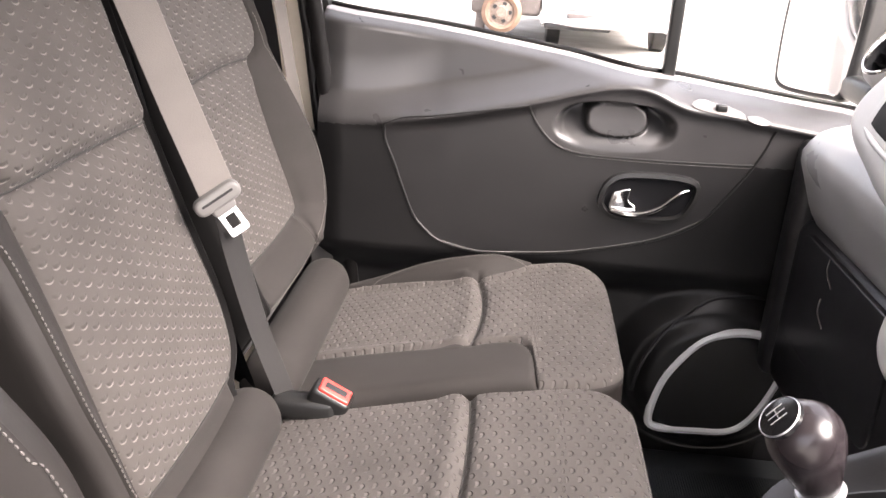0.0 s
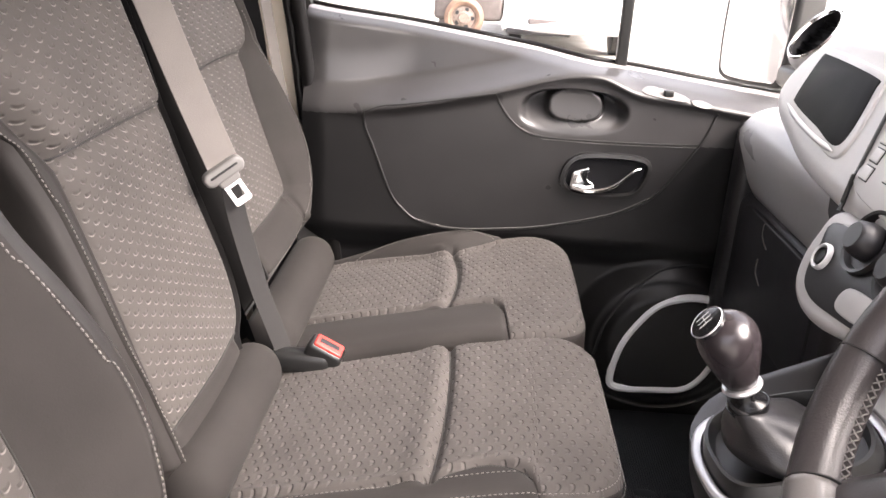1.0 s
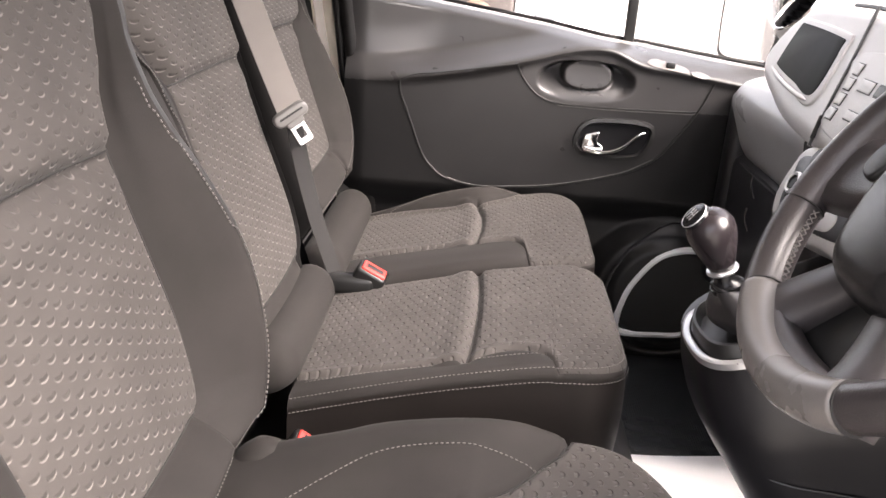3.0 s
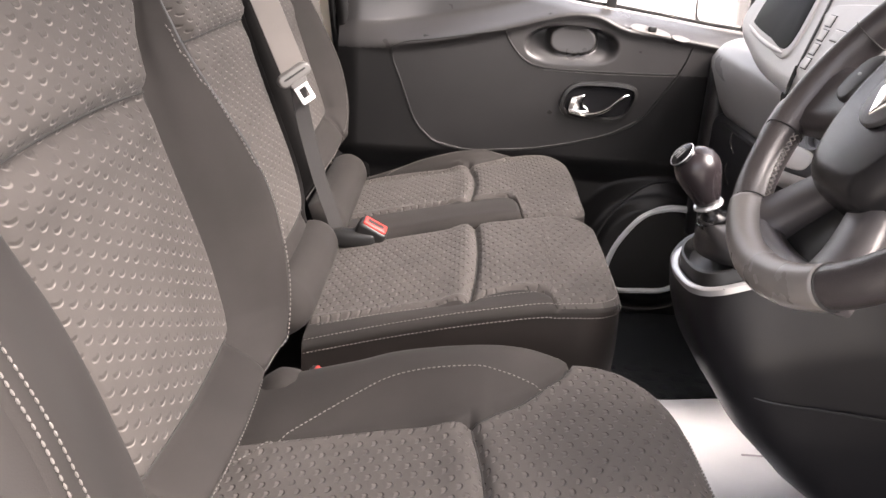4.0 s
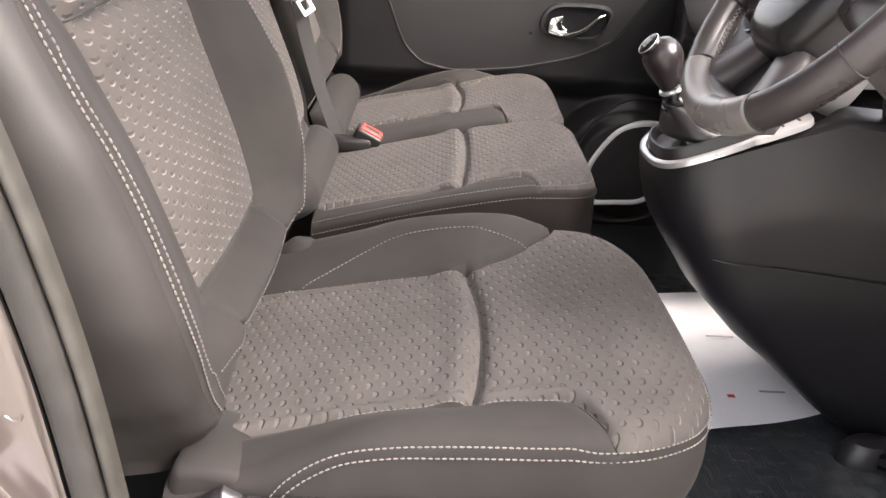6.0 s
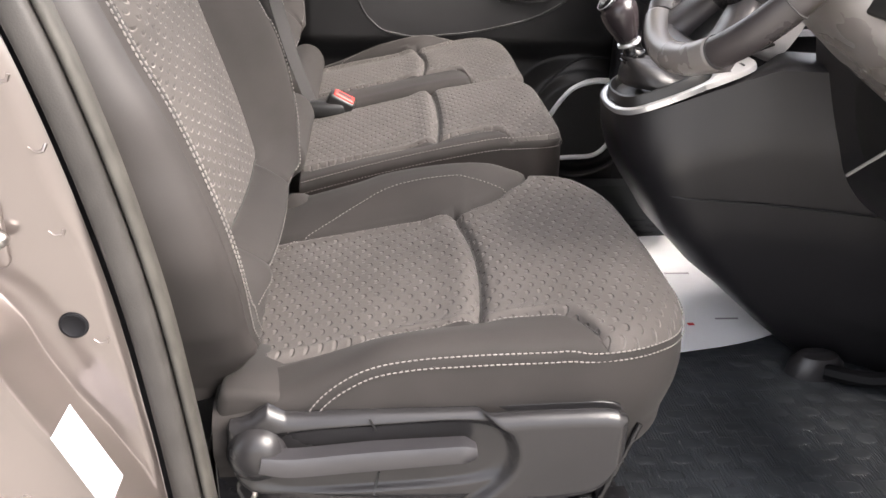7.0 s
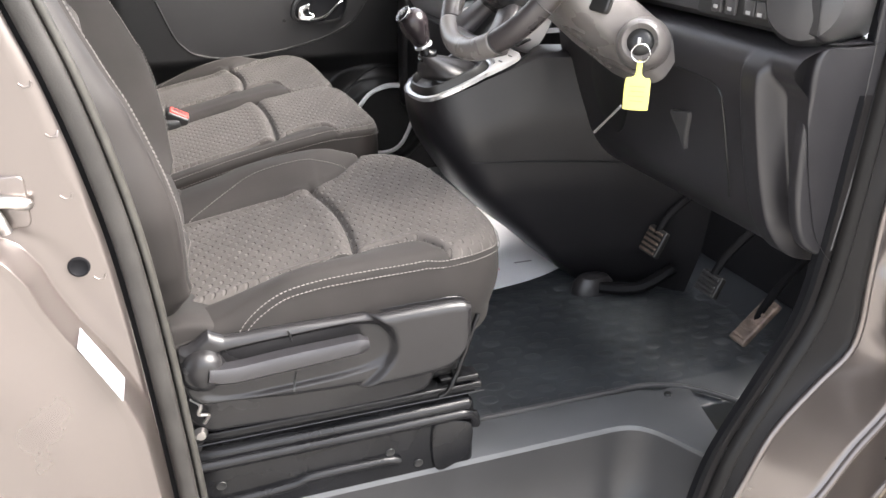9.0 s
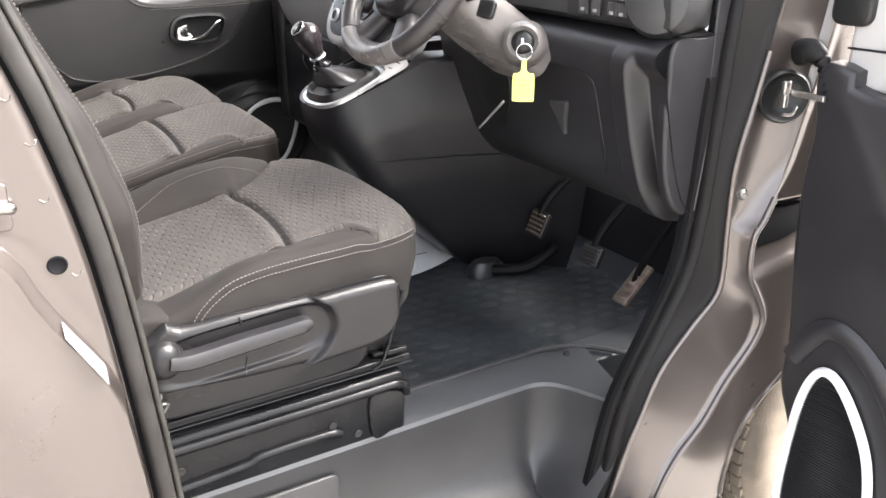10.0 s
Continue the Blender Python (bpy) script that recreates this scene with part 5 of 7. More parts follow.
build("tongue_plate", *moved(slab(rounded_rect(0.028, 0.010, 0.003), lambda a, b, d: (a, b + 0.022, 0.0032 - d), 0.003, 0.001), tq), SILVER, tong, "bright steel plate")


def buckle(name, label, at, along, up, deep=0.105):
    """A black belt buckle with a red release button; along: the way its mouth points."""
    b_ = thing(name, label, "belt buckle", at)
    d, u = Vector(along).normalized(), Vector(up).normalized()
    s = d.cross(u).normalized()
    u = s.cross(d)
    m = Matrix.Translation(at) @ Matrix((s, u, d)).transposed().to_4x4()
    body = moved(box((-0.031, -0.018, -deep), (0.029, 0.018, 0.0), 0.007), m)
    build("body", *body, BLACK, b_)
    build("button", *moved(box((-0.024, -0.0135, -0.004), (0.024, 0.0135, 0.004), 0.003), m), RED, b_, "red plastic release button")
    build("slot", *moved(box((-0.017, -0.0062, 0.003), (0.017, 0.0050, 0.0048), 0.001), m), BLACK, b_)
    return b_


bench_buckle = buckle("belt_buckle", "black belt buckle with a red button on the bench", (-0.182, 1.074, 0.952), (0.44, -0.20, 0.87), (-0.10, -0.97, -0.17), 0.045)
build("stalk", *box((-0.275, 1.056, 0.905), (-0.178, 1.092, 0.942), 0.012), BLACK, bench_buckle, "black plastic stalk lying flat")
buckle("belt_buckle", "black belt buckle with a red button beside the driver's seat", (-0.210, 0.590, 0.886), (0.55, 0.0, 0.83), (-0.83, 0.0, 0.55))


# ---- dashboard ----
dash = thing("dashboard", "dark grey plastic dashboard with a lighter upper part", "dashboard", (0.8, 0.7, 0.9), kind="structure")


def dash_rows(prof_at, ys):
    return [[(x, y, z) for x, z in curve(np.array(prof_at(y)), 44)] for y in ys]


def upper(y):
    """Profile (x, z) from the windscreen back over the lip and down to the knee line."""
    t = min(max((y - 1.482) / 0.050, 0.0), 1.0)
    turn_in = 0.040 * (1 - math.sqrt(1 - t * t))
    rows = [(1.10, 1.33), (0.90, 1.34), (0.70, 1.325), (0.58, 1.302), (0.549, 1.282), (0.534, 1.255), (0.543, 1.225), (0.557, 1.188), (0.573, 1.150), (0.600, 1.118), (0.65, 1.10), (0.72, 1.095)]
    return [(x + turn_in, z - 0.3 * turn_in) for x, z in rows]


build("dash_top", *skin(dash_rows(upper, np.r_[np.linspace(1.04, 1.48, 14), 1.482 + 0.0499 * np.sin(np.linspace(0, math.pi / 2, 12))]), closed=False, caps=False), DASHTOP, dash, "grey upper dashboard on the passenger side")
build("dash_joint", *tube([(x - 0.001, y + 0.001, z + 0.001) for x, y, z in dash_rows(upper, [1.5315])[0] if z > 1.225 and x < 0.80], 0.0034, 6), BLACK, dash, "black joint at the end of the dash")
build("glovebox", *box((0.572, 1.02, 0.80), (0.80, 1.55, 1.130), 0.03), DARKTRIM, dash)
build("glovebox_lid", *slab([(1.29 + a, 1.02 + b) for a, b in rounded_rect(0.40, 0.20, 0.03)], lambda a, b, d: (0.568 + d, a, b), 0.01, 0.003), DARKTRIM, dash)
for zz in (1.105, 1.035):
    build("lid_catch", *tube(curve([(0.560, 1.335, zz + 0.02), (0.556, 1.325, zz), (0.560, 1.305, zz - 0.02)], 10), 0.0012), MIDGREY, dash)
build("dash_end", *box((0.56, 1.530, 0.80), (0.90, 1.60, 1.262), 0.02), DARKTRIM, dash)

# pod with the display and the radio, set on top of the dash
POD_O, POD_N = Vector((0.508, 1.006, 1.312)), Vector((-0.92, 0.0, 0.40)).normalized()
POD_U = Vector((0.40, 0.0, 0.92)).normalized()
POD_M = Matrix((Vector((0, 1, 0)), POD_U, POD_N)).transposed().to_4x4()


def pod(a, b, d):
    """a: towards the passenger, b: up the face, d: behind the face."""
    return POD_O + Vector((0, a, 0)) + POD_U * b - POD_N * d


def on_pod(name, loop, n, lift, thick, edge, material, parent, label=""):
    return build(name, *slab([tuple(q) for q in curve(loop, n, True)], lambda a, b, d: pod(a, b, d - lift), thick, edge), material, parent, label)


hood = build("display_pod", *slab([tuple(q) for q in curve([(-0.45, 0.175), (-0.10, 0.190), (0.08, 0.192), (0.20, 0.186), (0.27, 0.160), (0.315, 0.110), (0.325, 0.060), (0.29, 0.025), (0.20, 0.000), (0.09, -0.024), (-0.09, -0.036), (-0.25, -0.034), (-0.45, -0.03)], 110, True)], pod, 0.16, 0.030, 8), GREYTOP, dash, "light grey display surround")
on_pod("display_frame", [(-0.012, 0.020), (0.10, 0.026), (0.215, 0.042), (0.240, 0.058), (0.236, 0.138), (0.21, 0.148), (0.02, 0.142), (-0.005, 0.125)], 70, 0.004, 0.01, 0.003, GREYTOP, hood)
on_pod("display", [(0.002, 0.034), (0.10, 0.040), (0.205, 0.053), (0.222, 0.066), (0.220, 0.130), (0.20, 0.138), (0.025, 0.131), (0.008, 0.118)], 70, 0.0050, 0.01, 0.0005, SCREEN, hood, "dark switched-off display")
# added pale tube that draws the highlight along the display's lower edge
build("display_glint", *sweep([pod(a, b, -0.008) for a, b in curve([(0.0, 0.022), (0.08, 0.026), (0.16, 0.035), (0.225, 0.048)], 30)], circle(0.0042, 10), up=tuple(POD_N), scale=np.interp(np.linspace(0, 1, 30), [0, 0.1, 0.85, 1], [0.3, 1, 1, 0.2])), GREYTOP, hood)
build("pod_seam", *tube([pod(a, b, -0.001) for a, b in curve([(-0.020, 0.188), (-0.045, 0.120), (-0.066, 0.050), (-0.082, 0.0), (-0.095, -0.034)], 40)], 0.003, 6, up=tuple(POD_N)), BLACK, hood)
build("pod_top_slot", *tube([pod(a, b, 0.03) for a, b in curve([(-0.02, 0.196), (0.06, 0.198), (0.14, 0.196)], 20)], 0.004, 6), BLACK, hood)
radio = on_pod("radio", [(-0.075, 0.120), (-0.085, 0.060), (-0.105, -0.005), (-0.40, 0.0), (-0.40, 0.125)], 60, 0.003, 0.02, 0.003, GREYTOP, hood, "grey radio face with keys in black gaps")
RADIO_KEYS = [(-0.098 + 0.11 * (k_ - 0.05), k_, 0.010, 0.0085, GREYTOP) for k_ in (0.022, 0.046, 0.070, 0.094)]
RADIO_KEYS += [(-0.165 - 0.055 * i, 0.030, 0.020, 0.0065, GREYTOP) for i in range(3)] + [(-0.150 - 0.055 * i, 0.075, 0.020, 0.0085, BLACK if i == 1 else GREYTOP) for i in range(3)]
for ka, kb, kw, kh, km in RADIO_KEYS:
    at_key = Matrix.Translation(pod(ka, kb, -0.0035)) @ POD_M
    build("key_gap", *moved(box((-kw - 0.0018, -kh - 0.0018, -0.002), (kw + 0.0018, kh + 0.0018, 0.0006), 0.001), at_key), BLACK, radio)
    build("radio_key", *moved(box((-kw, -kh, -0.002), (kw, kh, 0.0022), 0.0012), at_key), km, radio)
build("card_slot", *tube([pod(-0.078, 0.012, -0.004), pod(-0.094, -0.022, -0.004)], 0.003, 6), BLACK, radio)
# round air vent beside the pod
VENT = Vector((0.586, 1.352, 1.458))
vn = Vector((-0.77, -0.10, 0.61)).normalized()
vent = build("vent_body", *lathe([(0.0, -0.04), (0.042, -0.04), (0.048, -0.008), (0.053, 0.0), (0.059, -0.012), (0.060, -0.03), (0.060, -0.060), (0.0, -0.065)], VENT, vn, 40), GREYTOP, dash, "round air vent")
build("vent_well", *lathe([(0.0, -0.022), (0.040, -0.022), (0.0475, -0.004)], VENT, vn, 36), DEEPBLACK, vent)
build("vent_ring", *lathe([(0.0475, -0.004), (0.0490, 0.0015), (0.0515, 0.0025), (0.0540, -0.001), (0.052, -0.005)], VENT, vn, 40), CHROME, vent, "thin chrome vent ring")
sd = Vector((0, 1, 0))
for k in range(-2, 3):
    c = VENT + Vector((0.62, 0, 0.78)) * 0.0148 * k - vn * 0.013
    h = math.sqrt(max(0.044**2 - (0.0148 * k) ** 2, 0)) * 0.95
    build("vent_slat", *skin([[c + sd * e * h + q for q in (vn * 0.006, Vector((0, 0, 0.0015)), -vn * 0.006)] for e in (-1, 1)]), DEEPBLACK, vent)

# lower centre stack with socket, dial and tray
stack = build("centre_stack", *slab([tuple(q) for q in curve([(-0.090, -0.030), (-0.066, -0.080), (-0.078, -0.128), (-0.115, -0.155), (-0.18, -0.160), (-0.28, -0.140), (-0.385, -0.125), (-0.395, -0.03), (-0.25, -0.03)], 90, True)], lambda a, b, d: pod(a, b, d + 0.004), 0.12, 0.014, 5), GREYTOP, dash, "light grey centre panel with controls")
on_pod("stack_inset", [(-0.112, -0.045), (-0.098, -0.085), (-0.108, -0.118), (-0.135, -0.136), (-0.20, -0.136), (-0.37, -0.105), (-0.37, -0.045)], 70, -0.002, 0.01, 0.003, DARKTRIM, stack)
so = pod(-0.128, -0.090, -0.001)
build("socket_ring", *lathe([(0.0125, 0.0), (0.0135, 0.004), (0.0155, 0.005), (0.0175, 0.003), (0.018, -0.002)], so, POD_N, 28), SILVER, stack, "chrome power socket ring")
build("socket", *lathe([(0.0, 0.001), (0.0105, 0.001), (0.0115, 0.004)], so, POD_N, 20), BLACK, stack)
for a_, b_ in ((-0.195, -0.042), (-0.285, -0.045), (-0.375, -0.045)):
    well = build("dial_well", *lathe([(0.0, -0.008), (0.032, -0.008), (0.036, 0.001), (0.040, 0.002), (0.042, -0.004)], pod(a_, b_, -0.004), POD_N, 32), BLACK, stack)
    build("dial", *lathe([(0.0, 0.020), (0.016, 0.020), (0.020, 0.016), (0.023, 0.002), (0.023, -0.006)], pod(a_, b_, -0.004), POD_N, 28), DARKTRIM, well, "dark heater dial")
on_pod("tray_slot", [(-0.215, -0.095), (-0.215, -0.125), (-0.29, -0.115), (-0.29, -0.088)], 40, -0.0005, 0.012, 0.003, GREYTOP, stack)

# console that carries the gear lever, and its curved side towards the driver
console = thing("gear_console", "black plastic gear console with a rounded side", "console", (0.45, 0.7, FLOOR))


def cons_ring(f_):
    """Outline (x, y) of the console at the fraction f_ from its top edge (0) to the floor (1)."""
    z0 = 1.085
    bulge = math.sin(math.pi * min(f_ * 1.15, 1.0)) * 0.02
    x_rear = lerp_table([(0, 0.296), (0.10, 0.303), (0.22, 0.322), (0.32, 0.350), (0.485, 0.402), (0.65, 0.480), (0.79, 0.572), (0.9, 0.645), (1.0, 0.72)], f_)
    near = lerp_table([(0, 0.548), (0.2, 0.530), (0.5, 0.535), (0.8, 0.56), (1.0, 0.60)], f_)
    far = lerp_table([(0, 0.800), (0.3, 0.82), (1.0, 0.86)], f_)
    ahead = lambda k: x_rear + (0.95 - x_rear) * k  # noqa: E731
    return curve([(0.95, near - 0.14), (ahead(0.78), near - 0.085), (ahead(0.51), near - 0.035), (ahead(0.26), near - 0.004), (ahead(0.09), near + 0.012), (ahead(0.018), near + 0.055), (x_rear, (near + far) / 2 + 0.01), (ahead(0.018), far - 0.05), (ahead(0.10), far), (ahead(0.33), far + 0.02), (ahead(0.63), far + 0.05), (0.95, far + 0.08)], 90)


rings = []
for f_ in np.linspace(0, 1, 26):
    row = []
    for x, y in cons_ring(f_):
        zt = 1.050 + 0.40 * max(x - 0.290, 0)
        zt = min(zt, 1.15)
        row.append((x, y, zt + (FLOOR - zt) * f_))
    rings.append(row)
build("console_side", *skin(rings, closed=False, caps=False), CONSOLE, console, sharp=180)
cap = [[tuple(np.array(p) + (np.array([0.60, 0.68, p[2]]) - np.array(p)) * k + np.array([0, 0, 0.012 * math.sin(min(k * 6, 1) * math.pi / 2)])) for p in rings[0]] for k in (0, 0.02, 0.05, 0.1, 0.3, 0.6)]
build("console_top", *skin(cap, closed=False, caps=False), CONSOLE, console)
crease = [(x, y, 0.925 - 0.03 * (x - 0.35)) for x, y in cons_ring(0.32)[3:50]]
build("console_seam", *tube(curve([(x, y - 0.0012, z) for x, y, z in crease[::4]], 60), 0.0016, 6), BLACK, console)
# silver surround of the gaiter
GT = Vector((0.366, 0.668, 1.092))
gs = Matrix.Translation(GT) @ Matrix.Rotation(-math.atan(0.40), 4, "Y")
surround = curve([(-0.080, -0.030), (-0.072, -0.083), (-0.045, -0.110), (0.02, -0.117), (0.075, -0.108), (0.100, -0.070), (0.103, -0.010), (0.090, 0.038), (0.040, 0.058), (-0.020, 0.062), (-0.060, 0.046), (-0.077, 0.010)], 90, True)
smid = Vector((0.010, -0.028, 0.0))


def inset(k, z):
    """The surround's outline drawn in by k, z above the console's top."""
    return [gs @ Vector((smid.x + (a - smid.x) * k, smid.y + (b - smid.y) * k, z)) for a, b in surround]


build("gaiter_surround", *sweep([gs @ Vector((a, b, 0.004)) for a, b in surround], [(-0.0056, -0.008), (-0.0052, 0.0005), (-0.002, 0.0025), (0.002, 0.0025), (0.0052, 0.0005), (0.0056, -0.008)], True, up=(-0.37, 0, 0.93)), SATIN, console, "satin silver gaiter surround")
build("gaiter_frame", *skin([inset(0.93, 0.0), inset(0.90, 0.012), inset(0.86, 0.020), inset(0.82, 0.021), inset(0.80, 0.016), inset(0.78, 0.004), inset(0.3, 0.0)], caps=False), BLACK, console, "black raised gaiter frame")
build("silver_plate", *moved(slab([tuple(q) for q in curve([(0.060, -0.116), (0.100, -0.122), (0.152, -0.112), (0.160, -0.060), (0.160, 0.040), (0.112, 0.045), (0.112, -0.030), (0.104, -0.085)], 60, True)], lambda a, b, d: (a, b, 0.006 - d), 0.01, 0.002), gs), GREYTOP, console, "pale grey console plate")
for sa, sb in ((0.112, -0.096), (0.138, -0.092)):
    build("plate_slot", *moved(box((sa - 0.002, sb - 0.010, 0.005), (sa + 0.002, sb + 0.008, 0.0066), 0.0006), gs), BLACK, console)
build("switch_row", *moved(box((0.172, -0.060, 0.004), (0.212, 0.050, 0.013), 0.003), gs), BLACK, console)
for k in range(3):
    build("rocker", *moved(box((0.176, -0.052 + 0.033 * k, 0.012), (0.208, -0.024 + 0.033 * k, 0.017), 0.003), gs), TRIM, console)

lever = thing("gear_lever", "dark gear lever with a shift diagram on its knob", "gear lever", GT)
KN = Vector((0.298, 0.640, 1.206))
ax = (KN - (GT + Vector((-0.01, -0.01, 0.02)))).normalized()
ax = Vector((-0.42, -0.02, 0.91)).normalized()
base = KN - ax * 0.041
g_rings = []
g_low, g_high = gs @ Vector((0.012, -0.030, 0.006)), base - ax * 0.024
for k, (t_, rx_, ry_) in enumerate(((0.0, 0.068, 0.066), (0.16, 0.067, 0.064), (0.34, 0.062, 0.058), (0.52, 0.053, 0.049), (0.70, 0.042, 0.039), (0.84, 0.031, 0.029), (0.95, 0.024, 0.023), (1.0, 0.021, 0.021))):
    c = g_low.lerp(g_high, t_) + Vector((0.012 * math.sin(math.pi * t_), 0, 0.004 * math.sin(math.pi * t_)))
    fold = 0.10 * math.sin(math.pi * min(t_ * 1.1, 1.0))
    g_rings.append([c + Vector((rx_ * math.cos(a) * (1 + fold * math.sin(3 * a + 0.5 * k)), ry_ * math.sin(a) * (1 + fold * math.cos(4 * a + 0.6 * k)), 0.006 * fold * 10 * math.sin(5 * a + k) * 0.5)) for a in np.linspace(0, 2 * math.pi, 48, endpoint=False)])
build("gaiter", *skin(g_rings), GAITER, lever, "dark folded leather gaiter", sharp=180)
build("collar", *lathe([(0.012, -0.032), (0.020, -0.030), (0.021, -0.022), (0.017, -0.018), (0.013, -0.012), (0.013, 0.0)], base, ax, 28), GLOSSBLACK, lever)
build("collar_ring", *lathe([(0.019, -0.024), (0.0215, -0.0235), (0.022, -0.022), (0.019, -0.021)], base, ax, 32), GLOSSBLACK, lever)
build("collar_ring", *lathe([(0.014, -0.003), (0.0195, -0.0025), (0.0208, 0.0), (0.0195, 0.003), (0.014, 0.004)], base, ax, 32), SATIN, lever, "satin silver collar ring")
knob = build("knob", *lathe([(0.012, 0.0), (0.016, 0.003), (0.019, 0.010), (0.0235, 0.023), (0.0285, 0.039), (0.0310, 0.052), (0.0305, 0.063), (0.0255, 0.074), (0.017, 0.081), (0.007, 0.0835), (0.0, 0.084)], base, ax, 36), KNOB, lever, "rounded dark knob")
kc = base + ax * 0.063 + Vector((-0.022, -0.004, 0.012))
kn_n = Vector((-0.78, -0.10, 0.62)).normalized()
build("knob_badge", *lathe([(0.0, 0.004), (0.010, 0.0035), (0.018, 0.001), (0.019, -0.004)], kc, kn_n, 30), GLOSSBLACK, knob, "gloss black shift badge")
build("badge_ring", *lathe([(0.0181, 0.0010), (0.0185, 0.0015), (0.0190, 0.0010), (0.0191, 0.0002)], kc, kn_n, 30), SATIN, knob)
bx = kn_n.cross(Vector((0, 1, 0))).normalized()
by = kn_n.cross(bx)
gate = []
P = lambda a, b: kc + bx * a + by * b + kn_n * 0.0042  # noqa: E731
for a in (-0.006, 0.0, 0.006):
    gate.append(tube([P(-0.008, a), P(0.008, a)], 0.0004, 5))
gate.append(tube([P(0, -0.006), P(0, 0.006)], 0.0004, 5))
build("shift_diagram", *joined(*gate), GREYPRINT, knob, "pale printed shift pattern")

# ---- steering wheel and column ----
wheel = thing("steering_wheel", "dark leather steering wheel with pale lacing", "steering wheel", (0.40, 0.24, 1.30))
WC = Vector((0.341, 0.230, 1.384))
wu = Vector((0.57, 0, 0.82)).normalized()
ws = Vector((0, 1, 0))
wn_ = ws.cross(wu)
if wn_.x > 0:
    wn_ = -wn_
WR = 0.180


def wp(a, b, d=0.0):
    return WC + ws * a + wu * b + wn_ * d


rimpts = [wp(WR * math.cos(a), WR * math.sin(a) * 0.985) for a in np.linspace(0, 2 * math.pi, 120, endpoint=False)]
build("rim", *sweep(rimpts, circle(0.0175, 16, 1.12), True, up=tuple(wn_)), LEATHER, wheel, "dark leather rim", sharp=180)
low_arc = [wp(WR * math.cos(a), WR * math.sin(a) * 0.985) for a in np.linspace(-0.98, math.pi * -1 + 0.98, 50)]
build("rim_base", *sweep(low_arc, circle(0.0187, 16, 1.12), up=tuple(wn_)), MIDGREY, wheel, "grey lower rim section", sharp=180)
for a0 in (0.30, -0.40, -0.97, math.pi + 0.97, math.pi + 0.40, math.pi - 0.30):
    c, t = wp(WR * math.cos(a0), WR * math.sin(a0) * 0.985), (wu * math.cos(a0) - ws * math.sin(a0))
    build("rim_seam", *lathe([(0.0165, -0.0011), (0.0200, -0.0005), (0.0200, 0.0005), (0.0165, 0.0011)], c, t, 24), SEAM, wheel)
for s0, s1 in ((-0.95, -0.42), (math.pi + 0.42, math.pi + 0.95)):
    lace = []
    for k in range(13):
        a0 = s0 + (s1 - s0) * k / 13
        a1 = a0 + (s1 - s0) / 13
        q = lambda a, off: wp((WR - 0.0188) * math.cos(a), (WR - 0.0188) * math.sin(a) * 0.985, -0.0025) + (wn_ * 0.7 + (wp(math.cos(a), math.sin(a)) - WC) * 0.7) * off  # noqa: E731
        lace.append(tube([q(a0, -0.0033), q(a1, 0.0033)], 0.0007, 5))
        lace.append(tube([q(a0, 0.0033), q(a1, -0.0033)], 0.0007, 5))
    tagged(build("lacing", *joined(*lace), THREAD, wheel, "pale crossed lacing"), kind="stuff")
hub_loop = curve([(-0.084, 0.03), (-0.072, 0.066), (-0.035, 0.084), (0.035, 0.084), (0.072, 0.066), (0.084, 0.03), (0.080, -0.030), (0.060, -0.078), (0.030, -0.096), (-0.030, -0.096), (-0.060, -0.078), (-0.080, -0.030)], 80, True)
hub = build("airbag_cover", *slab([tuple(p) for p in hub_loop], lambda a, b, d: wp(a, b, 0.026 - d - 0.9 * (a * a + b * b)), 0.07, 0.024, 8), SEATTRIM, wheel, "grey airbag cover")
build("badge_well", *slab([(0.030 * math.cos(a), 0.034 * math.sin(a)) for a in np.linspace(0, 2 * math.pi, 36, endpoint=False)], lambda a, b, d: wp(a, b, 0.0272 - d), 0.004, 0.002), TRIM, hub)
build("badge", *slab([(0.018 * math.cos(a), 0.025 * math.sin(a)) for a in np.linspace(0, 2 * math.pi, 4, endpoint=False)], lambda a, b, d: wp(a, b, 0.0302 - d), 0.004, 0.002), CHROME, hub, "chrome diamond badge")
for sg in (1, -1):
    sp_ = [wp(sg * 0.06, 0.004, 0.0), wp(sg * 0.10, -0.004, -0.004), wp(sg * 0.14, -0.016, -0.006), wp(sg * 0.172, -0.022, -0.004)]
    build("spoke", *sweep(curve(sp_, 20), [(-0.040, -0.010), (-0.034, 0.006), (-0.02, 0.009), (0.02, 0.009), (0.034, 0.006), (0.040, -0.010)], up=tuple(wn_)), LEATHER, wheel, sharp=180)
    pad = build("switch_pad", *slab([tuple(p) for p in curve([(sg * 0.090, 0.032), (sg * 0.118, 0.026), (sg * 0.122, -0.010), (sg * 0.096, -0.016)], 24, True)], lambda a, b, d: wp(a, b, 0.011 - d), 0.012, 0.003), BLACK, wheel)
    build("switch_mark", *slab([(sg * 0.106 + a, 0.010 + b) for a, b in rounded_rect(0.006, 0.003, 0.001, 3)], lambda a, b, d: wp(a, b, 0.0118 - d), 0.001, 0.0003), GREYPRINT, pad)
